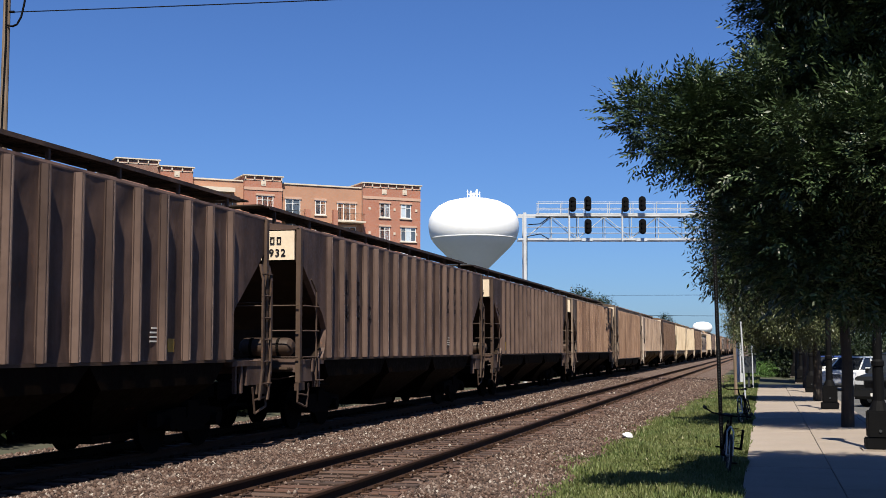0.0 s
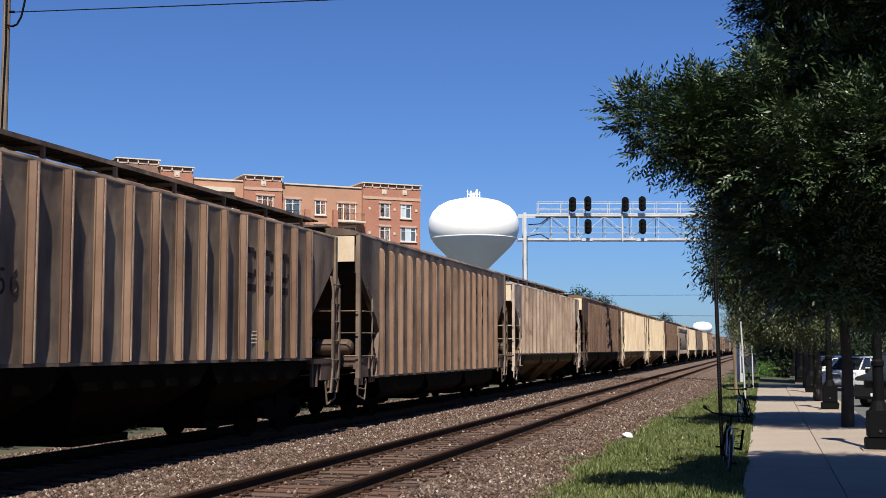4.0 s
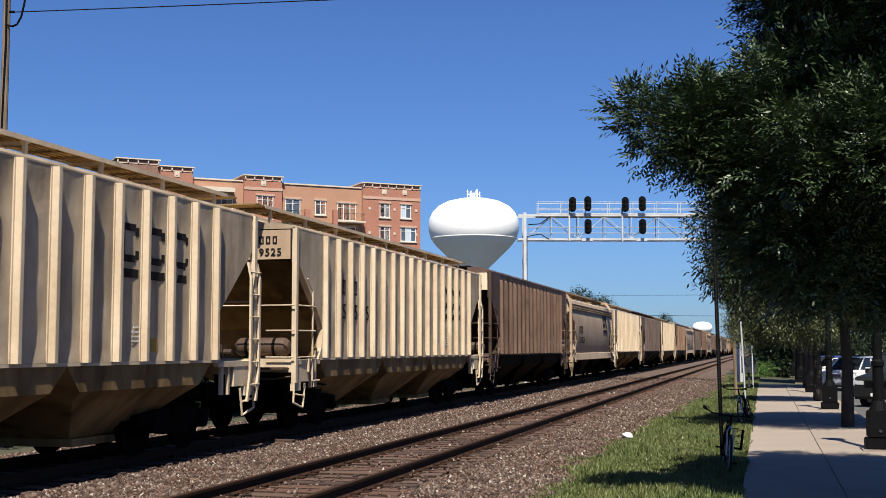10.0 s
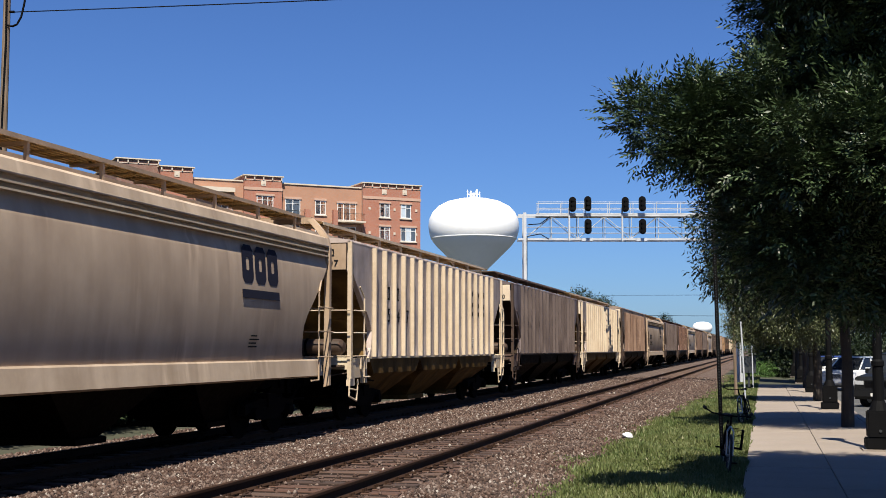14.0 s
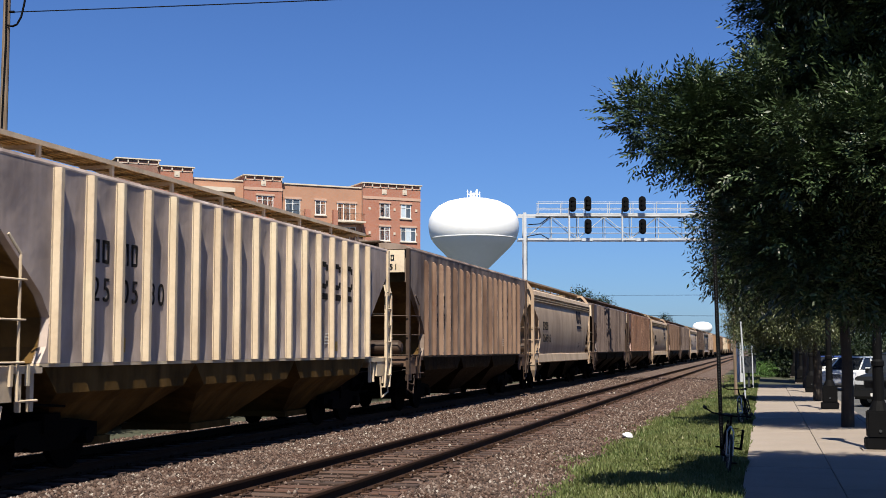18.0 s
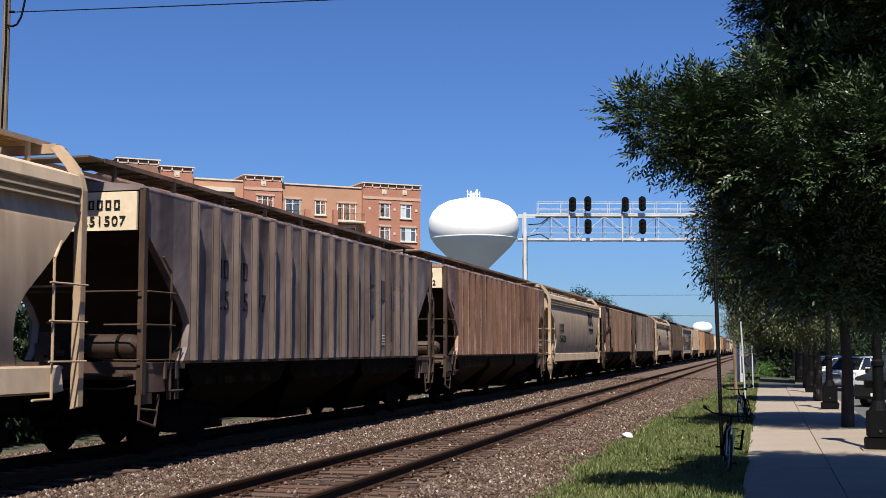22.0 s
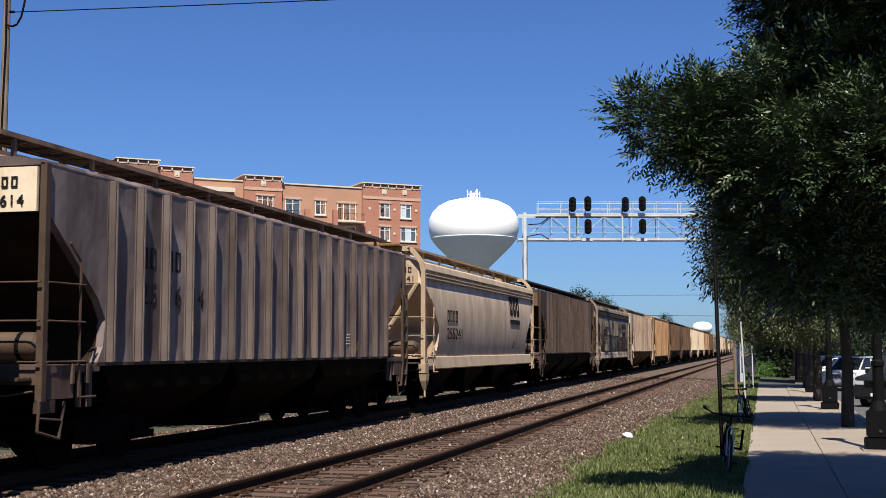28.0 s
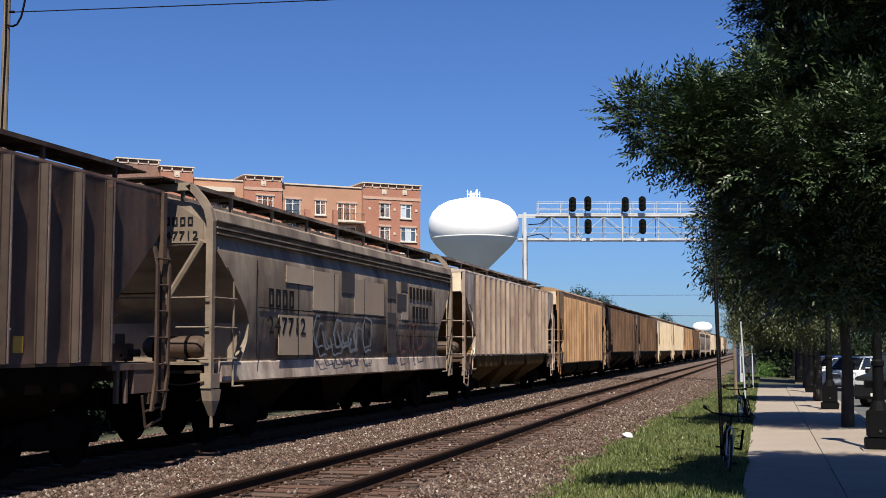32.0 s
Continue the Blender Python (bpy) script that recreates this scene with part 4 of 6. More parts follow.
add_car(229.3, "steelgrey", "slate_rib", number="249890", ink=M_FADED, label="streaked slate grey ribbed covered hopper car", walkway="board_grey")
add_car(247.9, "creamgrey", "cream", "250530", emblem=E_FAR, label=D_CREAM)
add_car(266.75, "greypink", "ribtan", number="255951", flat=True, emblem=E_WORN, ink=M_FADED, label="pinkish grey ribbed covered hopper car with dusty tan ribs", walkway="board_grey")
add_car(285.3, flow=True, number="254915", emblem=(12.0, 3.0, 0.9, M_NAVY), y0=2.1, label=D_FLOW)
add_car(304.0, "steelgrey", "slate_rib", number="251507", ink=M_FADED, label="dark grey ribbed covered hopper car with worn lettering", walkway="board_grey")
add_car(322.7, "rust", number="251352", emblem=E_WORN, ink=M_FADED, label="rust-red ribbed covered hopper car, heavily scaled", walkway="board_grey")
add_car(341.4, flow=True, number="254780", y0=2.35, emblem=(12.2, 2.95, 1.0, M_NAVY), label=D_FLOW)
add_car(360.1, "streaked", label="rust-streaked lilac grey ribbed covered hopper car", walkway="board_grey")
add_car(378.55, "steelgrey", "slate_rib", number="251614", ink=M_FADED, label="grey ribbed covered hopper car with purple stains", walkway="board_grey")
add_car(397.5, "bone", flow=True, number="255241", emblem=(12.0, 2.95, 1.05, M_INK), label=D_FLOW)
add_car(416.2, "soot", board="brown", label=D_BROWN, walkway="board_dark")
add_car(434.9, "weathered", "weathered", "247712", flow=True, label="weathered grey rounded hopper car with dark graffiti", walkway="board_dark")
add_car(453.6, "pale", label="pale grey ribbed covered hopper car", walkway="board_dark")
add_car(472.3, "orange", low=True, flat=True, label="faded orange ribbed covered hopper car", walkway="brown")
for i, (paint, posts) in enumerate((("brown", "brown"), ("brown", "brown"), ("creamgrey", "cream"), ("creamgrey", "cream"), ("orange", "orange"), ("brown", "brown"))):
    add_car(491.0 + 18.7 * i, paint, posts, label="distant ribbed covered hopper car", extras=False)
add_car(603.2, flow=True, label=D_FLOW)
add_car(621.9, flow=True, label=D_FLOW)
for i, (paint, posts) in enumerate((("cream", "cream"), ("tan", "tan"), ("brown", "brown"), ("cream", "cream"), ("greybrown", "greybrown"), ("pale", "pale"))):
    add_car(640.6 + 18.7 * i, paint, posts, label="distant ribbed covered hopper car", extras=False)


M_LOGO = simple("faded_brown_black_emblem_paint", (0.0355, 0.0284, 0.0261), 0.7, vary=0.5)
M_LOGOBLUE = simple("faded_blue_emblem_paint", (0.0474, 0.049, 0.0672), 0.7, vary=0.5)
# faded emblems, lettering worn to blocks, and spray paint
car = TRAIN[23]
for y, z, w, h in ((10.2, 3.0, 0.75, 0.5), (10.2, 2.35, 0.75, 0.3), (11.05, 2.75, 0.85, 0.42), (10.2, 1.62, 0.75, 0.62), (11.4, 3.25, 0.6, 0.26)):
    paint_patch(car, 1.564, y, z, w, h, M_LOGO, "emblem")
for i in range(7):
    paint_patch(car, 1.564, 12.2 + i * 0.34, 3.08, 0.22, 0.32, M_INK, "lettering")
for i in range(5):
    paint_patch(car, 1.564, 12.5 + i * 0.34, 2.56, 0.22, 0.32, M_INK, "lettering")
paint_patch(car, 1.564, 3.35, 3.06, 1.5, 0.34, PAINT["tanpale"])
paint_patch(car, 1.564, 6.7, 3.0, 0.9, 0.5, M_LOGO)
graffiti(car, 1.565, 5.0, 1.58, 0, 0, 1.45, 0.95)
graffiti(car, 1.567, 5.2, 1.62, 1, 0, 1.35, 0.85)
graffiti(car, 1.565, 10.5, 1.6, 2, 3, 1.1, 1.0)
for i in range(7):
    paint_patch(car, 1.559, 1.9 + i * 2.15, 1.55, 0.025, 1.85, M_INK, "weld_seam")
for y0, y1, z in ((2.0, 10.1, 2.5), (11.2, 15.2, 2.45), (10.2, 15.2, 2.05)):
    paint_patch(car, 1.563, y0, z, y1 - y0, 0.02, M_INK, "weld_seam")
for i, (y, w, z, h) in enumerate(((4.9, 1.6, 2.55, 0.85), (7.6, 2.3, 2.55, 0.8), (11.5, 0.6, 2.5, 0.7), (3.0, 1.9, 1.6, 0.8))):
    paint_patch(car, 1.556, y, z, w, h, PAINT["tan" if i % 2 else "tanpale"], "repainted_panel")
for n in (16, 19):
    car = TRAIN[n]
    for y, z, w, h in ((11.2, 3.3, 0.62, 0.5), (11.2, 2.55, 0.62, 0.6), (12.0, 2.95, 0.62, 0.5)):
        paint_patch(car, 1.484, y, z, w, h, M_LOGOBLUE, "emblem")
    for i in range(4):
        paint_patch(car, 1.484, 12.9 + i * RIB * 0.5, 3.3, 0.2, 0.42, M_LOGOBLUE, "lettering")
        paint_patch(car, 1.484, 12.9 + i * RIB * 0.5, 2.75, 0.2, 0.36, M_LOGOBLUE, "lettering")
for n in (2, 9):
    paint_patch(TRAIN[n], 1.484, 2.1, 1.66, 0.3, 0.3, M_YELLOW, "reflector")
car = TRAIN[9]
graffiti(car, 1.484, 12.2, 2.6, 3, 2, 0.8, 1.1)
graffiti(car, 1.484, 10.2, 1.6, 1, 1, 0.6, 0.6)
paint_patch(car, 1.484, 13.3, 1.8, 0.55, 0.62, M_INK)
paint_patch(car, 1.49, 13.4, 1.95, 0.34, 0.36, M_TAGS[1])
car = TRAIN[4]
graffiti(car, 1.484, 9.6, 1.2, 1, 2, 0.7, 0.8)
graffiti(car, 1.484, 11.5, 1.25, 3, 2, 0.7, 1.0)
car = TRAIN[6]
paint_patch(car, 1.484, 13.35, 1.75, 0.5, 0.4, M_INK)
car = TRAIN[12]
for i, (y, z) in enumerate(((3.5, 3.35), (5.0, 3.25), (9.5, 3.15))):
    graffiti(car, 1.484, y, z - 0.6, i, 2, 0.45, 0.7)
paint_patch(car, 1.484, 3.45, 2.05, 0.5, 0.22, M_YELLOW)
for n in (10, 15, 18, 21):
    car = TRAIN[n]
    put("data_stencil", COMMON["data_stencil"], M_INK, car, pose(1.50, 12.6, 1.75, 0, 12, 0) @ Matrix.Diagonal((1, 0.8, 1, 1)))

# near-black sheet that paints the train's shade between the busy track's rails
M_TRAINSHADE = simple("train_shade_ballast", (0.0095, 0.0079, 0.0071), 0.95, vary=0.5, scale=14, bump=0.8, spec=0.05)
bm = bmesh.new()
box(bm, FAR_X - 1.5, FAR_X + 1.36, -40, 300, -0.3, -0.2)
tagged(part("oily_bed", bm, M_TRAINSHADE, None), "ballast between the rails, coloured near black for the train's shade", "ballast", kind="structure")
M_CINDER = simple("cinder_dark_fines", (0.021, 0.014, 0.011), 0.95, vary=0.6, scale=16, bump=0.8, spec=0.05)
bm = bmesh.new()
box(bm, NEAR_X - 1.22, NEAR_X + 1.22, -40, 300, -0.3, -0.186)
tagged(part("cinder_bed", bm, M_CINDER, None), "dark stone fines packed between the wooden ties", "ballast", kind="structure")


# ---- water tower ----
def water_tower(m, label, detail=True):
    t = tagged(empty("water_tower", m), label, "water tower")
    bm = bmesh.new()
    r = 11.25
    prof = [(0.3, 38.85), (4.0, 38.65), (6.6, 38.0), (8.9, 36.8), (10.3, 35.3), (11.05, 33.6), (11.25, 32.0), (11.1, 30.4), (10.75, 29.2), (10.3, 28.3), (9.2, 26.9), (3.6, 21.4), (2.4, 19.8), (2.0, 17.5), (2.0, 4.0), (2.6, 2.0), (4.2, -1.0)]
    lathe(bm, prof, 64)
    part("tank", bm, M_TANKWHITE, t, smooth=True)
    if detail:
        bm = bmesh.new()
        lathe(bm, [(10.62, 28.75), (10.72, 28.75), (10.72, 28.83), (10.62, 28.83)], 64)
        part("seam_ring", bm, M_TANKWHITE, t)
        bm = bmesh.new()
        rod(bm, (0, 0, 38.7), (0, 0, 40.3), 0.55, 0.4, 12)
        part("hatch_vent", bm, M_TANKWHITE, t)
        for a in range(6):
            c, s = math.cos(a * 1.05 + 0.3), math.sin(a * 1.05 + 0.3)
            bm = bmesh.new()
            rod(bm, (0, 0, 39.9), (1.5 * c, 1.5 * s, 39.9), 0.09)
            box(bm, 1.5 * c - 0.13, 1.5 * c + 0.13, 1.5 * s - 0.13, 1.5 * s + 0.13, 39.2, 41.0 if a % 2 else 40.6)
            part("antenna", bm, M_TANKWHITE, t)
    return t


water_tower(pose(-69.0, 292, 0), "white pedestal water tower with antennas on top")
water_tower(pose(-68, 1430, -6.5), "small distant white pedestal water tower", False)


# ---- brick apartment building ----
def brick_mat(name, c1, c2):
    m = Mat(name, 0.9)
    v = m.coords((1, 1, 1))
    b = m.n.new("ShaderNodeTexBrick")
    b.inputs["Scale"].default_value = 1.0
    b.inputs["Brick Width"].default_value = 0.22
    b.inputs["Row Height"].default_value = 0.075
    b.inputs["Mortar Size"].default_value = 0.008
    b.inputs["Color1"].default_value = rgb(c1)
    b.inputs["Color2"].default_value = rgb(c2)
    b.inputs["Mortar"].default_value = rgb((0.29, 0.24, 0.20))
    tc = m.n.new("ShaderNodeMapping")
    tc.inputs["Rotation"].default_value = (radians(90), 0, 0)
    m.link(v, tc.inputs["Vector"])
    m.link(tc.outputs[0], b.inputs["Vector"])
    m.color(m.mix(0.25, b.outputs["Color"], m.ramp(m.noise(v, 0.5, 4), [(0.3, tuple(x * 0.75 for x in c1)), (0.7, tuple(x * 1.2 for x in c2))])))
    return m.m


M_BRICK = brick_mat("red_brick", (0.2844, 0.0988, 0.0592), (0.3397, 0.1264, 0.0751))
M_BRICK2 = brick_mat("orange_tan_brick", (0.3318, 0.158, 0.0909), (0.3713, 0.1857, 0.1106))
M_BRICKDARK = brick_mat("dark_brown_brick", (0.1501, 0.0672, 0.0474), (0.1738, 0.079, 0.0553))
# blind colour tinted blue for the sky reflected in the glass
M_CURTAIN = simple("sky_tinted_blind", (0.42, 0.49, 0.56), 0.8, vary=0.12, scale=1.5, spec=0.1)
M_BAND = simple("pinkish_cast_stone", (0.42, 0.275, 0.205), 0.85, vary=0.12)
M_FRAMEW = simple("white_window_frame", (0.6162, 0.6162, 0.6004), 0.5, vary=0.05, bump=0)


def window_on(parent, u, z0, w, hgt, y, panes=2, name="window", blind=0.0):
    """A window with stone lintel and sill, frame, mullions and panes, on a wall face at y."""
    wdw = empty(name, pose(u, y, z0))
    wdw.parent = parent
    bm = bmesh.new()
    t = 0.09
    box(bm, 0, t, -0.05, 0.06, 0, hgt)
    box(bm, w - t, w, -0.05, 0.06, 0, hgt)
    box(bm, t, w - t, -0.05, 0.06, 0, t)
    box(bm, t, w - t, -0.05, 0.06, hgt - t, hgt)
    for i in range(1, panes):
        box(bm, w * i / panes - 0.045, w * i / panes + 0.045, -0.045, 0.05, t, hgt - t)
    box(bm, t, w - t, -0.04, 0.05, hgt * 0.72, hgt * 0.72 + 0.06)
    part("frame", bm, M_FRAMEW, wdw)
    for i in range(panes):
        bm = bmesh.new()
        box(bm, w * i / panes + 0.03, w * (i + 1) / panes - 0.03, 0.0, 0.02, 0.05, hgt - 0.05)
        part("pane", bm, M_CURTAIN if (blind and name == "window" and i % 2 == int(blind * 7) % 2) else M_PANE, wdw)
    bm = bmesh.new()
    box(bm, -0.14, w + 0.14, -0.12, 0.0, hgt + 0.01, hgt + 0.26)
    part("lintel", bm, M_BAND, wdw)
    bm = bmesh.new()
    box(bm, -0.14, w + 0.14, -0.14, 0.0, -0.16, -0.01)
    part("sill", bm, M_CREAMTRIM, wdw)
    return wdw


bm = bmesh.new()
rod(bm, (0, 0, 0), (0, 0, 0.95), 0.012, n=4)
BALUSTER = mesh_of("baluster", bm)


def apartment_building():
    """Local x runs along the street front, y into the building."""
    b = tagged(empty("apartment_building", pose(-50.86, 151.03, 0, 0, 0, 39.75)), "six-storey red brick apartment building with stone bands and bays", "building")

    def wall(u0, u1, y0, y1, z1, mat, name="wall"):
        bm = bmesh.new()
        box(bm, u0, u1, y0, y1, -0.6, z1)
        part(name, bm, mat, b)

    wall(-22.5, 0.0, 0.0, 18.0, 22.72, M_BRICK2)
    bays = ((-31.6, -26.5, 0.5, 24.75, M_BRICKDARK), (-26.5, -22.5, -0.5, 23.95, M_BRICK), (-16.0, -11.08, -0.6, 23.45, M_BRICK), (0.0, 8.22, -0.6, 23.4, M_BRICK))
    for u0, u1, y, z, mat in bays:
        wall(u0, u1, y, 18.2, z, mat, "bay_wall")
        bm = bmesh.new()
        box(bm, u0 - 0.2, u1 + 0.2, y - 0.2, 18.4, z, z + 0.14)
        part("parapet_cap", bm, M_CREAMTRIM, b)
        bm = bmesh.new()
        box(bm, u0 - 0.05, u1 + 0.05, y - 0.05, y, z - 0.52, z - 0.45)
        part("cornice_band", bm, M_CREAMTRIM, b)
        n = max(3, int((u1 - u0) / 1.1))
        for i in range(n + 1):
            bm = bmesh.new()
            c = u0 + 0.1 + (u1 - u0 - 0.2) * i / n
            box(bm, c - 0.07, c + 0.07, y - 0.14, y, z - 0.42, z)
            part("bracket", bm, M_CREAMTRIM, b)
    bm = bmesh.new()
    box(bm, -22.45, -0.05, -0.12, 0.3, 22.72, 22.9)
    part("parapet_cap", bm, M_CREAMTRIM, b)
    for u0, u1, y, z in ((-16.0, -11.08, -0.6, 21.68), (0.0, 8.22, -0.6, 21.36)):
        bm = bmesh.new()
        box(bm, u0 - 0.06, u1 + 0.06, y - 0.07, y - 0.005, z, z + 0.36)
        part("stone_band", bm, M_BAND, b)
    for u, y, z in ((-13.53, -0.6, 22.6), (2.97, -0.6, 22.38), (5.91, -0.6, 22.45), (-24.5, -0.5, 23.1)):
        bm = bmesh.new()
        box(bm, u - 0.32, u + 0.32, y - 0.06, y - 0.004, z - 0.32, z + 0.32)
        box(bm, u - 0.15, u + 0.15, y - 0.09, y - 0.06, z - 0.15, z + 0.15)
        part("stone_plaque", bm, M_CREAMTRIM, b)
    for u in (0.9, 4.45, 7.6):
        for z in (20.1, 16.9):
            bm = bmesh.new()
            box(bm, u - 0.14, u + 0.14, -0.66, -0.604, z - 0.16, z + 0.16)
            part("stone_plaque", bm, M_CREAMTRIM, b)
    rnd = random.Random(4)
    for f in range(6):
        dz = -3.08 * f
        for u, w in ((2.33, 1.47), (5.34, 1.48 if f == 0 else 2.2)):
            window_on(b, u, 19.0 + dz, w, 1.84, -0.6, 2 if w < 2 else 3, blind=rnd.random())
        window_on(b, -14.4, 19.0 + dz, 2.17, 2.0, -0.6, 3, blind=rnd.random())
        window_on(b, -6.41, 19.0 + dz, 1.4, 1.84, 0.0, 2, blind=rnd.random())
        window_on(b, -10.45, 18.6 + dz, 2.0, 2.25, 0.0, 2, "balcony_door", rnd.random())
        window_on(b, -3.38, 18.4 + dz, 2.6, 2.25, 0.0, 3, "balcony_door", rnd.random())
        window_on(b, -19.5, 19.0 + dz, 2.2, 1.84, 0.0, 3, blind=rnd.random())
        for u0, u1 in ((-11.0, -8.1), (-4.2, 0.0)):
            bm = bmesh.new()
            box(bm, u0, u1, -1.6, -0.002, 18.05 + dz, 18.25 + dz)
            part("balcony_slab", bm, M_CREAMTRIM, b)
            for k in range(int((u1 - u0) / 0.16) if f < 3 else 0):
                put("baluster", BALUSTER, M_BLACK, b, pose(u0 + 0.05 + k * 0.16, -1.55, 18.25 + dz))
            bm = bmesh.new()
            rod(bm, (u0, -1.55, 19.2 + dz), (u1, -1.55, 19.2 + dz), 0.025, n=5)
            part("balcony_rail", bm, M_BLACK, b)
        bm = bmesh.new()
        box(bm, -4.5, -3.9, -1.7, -1.1, 17.3 + dz, 19.55 + dz)
        part("brick_pier", bm, M_BRICK, b)
        bm = bmesh.new()
        box(bm, -8.3, -7.6, -1.7, -1.1, 17.3 + dz, 19.45 + dz)
        part("brick_pier", bm, M_BRICK, b)
    bm = bmesh.new()
    box(bm, -22.3, -17.3, -1.1, 0.0, 21.2, 21.75)
    part("canopy", bm, M_CREAMTRIM, b)
    return b


apartment_building()


# ---- signal gantry ----
def signal_gantry():
    g = tagged(empty("signal_gantry", pose(-13.6, 70.6, 0, 0, 0, 15.0)), "galvanised steel signal bridge spanning both tracks", "signal bridge")
    L = 12.6
    for u in (0.0, L):
        for y in (-0.45, 0.45):
            bm = bmesh.new()
            box(bm, u - 0.09, u + 0.09, y - 0.09, y + 0.09, -0.5, 9.72)
            part("post", bm, M_STEEL, g)
        bm = bmesh.new()
        for k in range(8):
            rod(bm, (u, -0.45, 0.3 + k * 1.1), (u, 0.45, 1.4 + k * 1.1), 0.03, n=5)
        part("post_lacing", bm, M_STEEL, g)
    for y in (-0.45, 0.45):
        for z in (8.14, 9.56):
            bm = bmesh.new()
            box(bm, -0.4, L + 0.4, y - 0.05, y + 0.05, z - 0.06, z + 0.06)
            part("chord", bm, M_STEEL, g)
        n = 8
        for i in range(n):
            u0, u1 = L * i / n, L * (i + 1) / n
            bm = bmesh.new()
            rod(bm, (u0, y, 9.5 if i % 2 else 8.2), (u1, y, 8.2 if i % 2 else 9.5), 0.022, n=5)
            part("diagonal", bm, M_STEEL, g)
            bm = bmesh.new()
            rod(bm, (u1, y, 8.2), (u1, y, 9.5), 0.024, n=5)
            part("strut", bm, M_STEEL, g)
    for z in (8.5, 8.85):
        bm = bmesh.new()
        rod(bm, (0, -0.5, z), (L, -0.5, z), 0.025, n=5)
        part("cable_conduit", bm, M_STEEL, g)
    bm = bmesh.new()
    box(bm, 0.7, L, -0.38, 0.38, 9.66, 9.70)
    part("catwalk", bm, M_STEEL, g)
    for y in (-0.42, 0.42):
        for z in (9.98, 10.36):
            bm = bmesh.new()
            rod(bm, (0.75, y, z), (L, y, z), 0.02, n=5)
            part("handrail", bm, M_STEEL, g)
        for k in range(9):
            bm = bmesh.new()
            rod(bm, (0.8 + k * 1.4, y, 9.68), (0.8 + k * 1.4, y, 10.36), 0.02, n=5)
            part("handrail_post", bm, M_STEEL, g)
    for u in (2.6, 5.72):
        bm = bmesh.new()
        box(bm, u - 0.045, u + 0.045, -0.70, -0.61, 8.0, 10.0)
        part("signal_mast", bm, M_STEEL, g)
    for u, z in ((2.78, 10.16), (3.68, 10.2), (5.88, 10.16), (6.88, 10.2), (3.68, 8.86), (6.88, 8.86)):
        head = empty("signal_head", pose(u, -0.85, z))
        head.parent = g
        bm = bmesh.new()
        o = [(0.21 * math.cos(a), 0.24 * math.copysign(1, math.sin(a)) + 0.21 * math.sin(a)) for a in [math.pi * (k + 0.5) / 10 for k in range(20)]]
        loft(bm, [[(x, y, zz) for x, zz in o] for y in (-0.02, 0.02)])
        part("backing", bm, M_BLACK, head)
        for zz in (-0.26, 0.0, 0.26):
            bm = bmesh.new()
            rod(bm, (0, -0.02, zz), (0, -0.28, zz), 0.10, 0.11, 12)
            part("hood", bm, M_BLACK, head)
        bm = bmesh.new()
        box(bm, -0.12, 0.12, 0.02, 0.22, -0.36, 0.36)
        part("housing", bm, M_BLACK, head)
    for u in (3.65, 6.85):
        bm = bmesh.new()
        box(bm, u - 0.32, u + 0.32, -0.7, -0.5, 8.02, 8.2)
        part("junction_box", bm, M_STEEL, g)
    bm = bmesh.new()
    pipe(bm, [(0.1, -0.5, 5.0), (0.12, -0.55, 8.3), (0.9, -0.5, 8.45), (1.4, -0.5, 8.15)], 0.03)
    pipe(bm, [(0.2, -0.5, 9.0), (0.9, -0.5, 9.05), (1.5, -0.5, 9.5)], 0.03)
    part("feed_cable", bm, M_BLACK, g)


signal_gantry()

# ---- utility pole and wires ----
def pole_mat():
    m = Mat("weathered_pole_wood", 0.9)
    v = m.coords((6.32, 6.32, 0.474))
    m.color(m.ramp(m.noise(v, 2.0, 6, 0.65), [(0.3, (0.079, 0.0514, 0.0316)), (0.7, (0.237, 0.1738, 0.1185))]))
    m.bump(m.noise(v, 4, 4), 0.6, 0.02)
    return m.m


M_POLE = pole_mat()
M_BARK = simple("grey_brown_bark", (0.0253, 0.0198, 0.0158), 0.95, vary=0.4, scale=12, bump=0.8)
up = tagged(empty("utility_pole", pose(-28.0, 40.2, -0.6)), "weathered wooden utility pole beside the tracks", "utility pole")
bm = bmesh.new()
rod(bm, (0, 0, 0), (0, 0, 17.5), 0.19, 0.13, 14)
part("shaft", bm, M_POLE, up)
bm = bmesh.new()
pipe(bm, [(0.02, -0.18, 6.0), (0.05, -0.18, 11.0), (0.1, -0.16, 14.0), (0.06, -0.16, 17.4)], 0.035)
part("riser_cable", bm, M_BLACK, up)
bm = bmesh.new()
pipe(bm, [(0.12, -0.1, 14.72), (0.35, -0.12, 14.66), (0.55, -0.12, 14.72), (0.72, -0.12, 15.0), (0.84, -0.12, 15.5), (0.95, -0.12, 16.2)], 0.04)
part("cable_loop", bm, M_BLACK, up)
bm = bmesh.new()
rod(bm, (0.1, 0, 15.28), (0.32, 0, 15.26), 0.05)
part("insulator", bm, M_BLACK, up)


def wire(name, a, b, sag, r, label):
    bm = bmesh.new()
    n = 24
    pts = [Vector(a).lerp(Vector(b), i / n) - Vector((0, 0, sag * 4 * (i / n) * (1 - i / n))) for i in range(n + 1)]
    loft(bm, [[p + Vector((0, r * math.cos(a), r * math.sin(a))) for a in (0, 1.257, 2.513, 3.77, 5.027)] for p in pts])
    tagged(part(name, bm, M_BLACK, None), label, "wire")


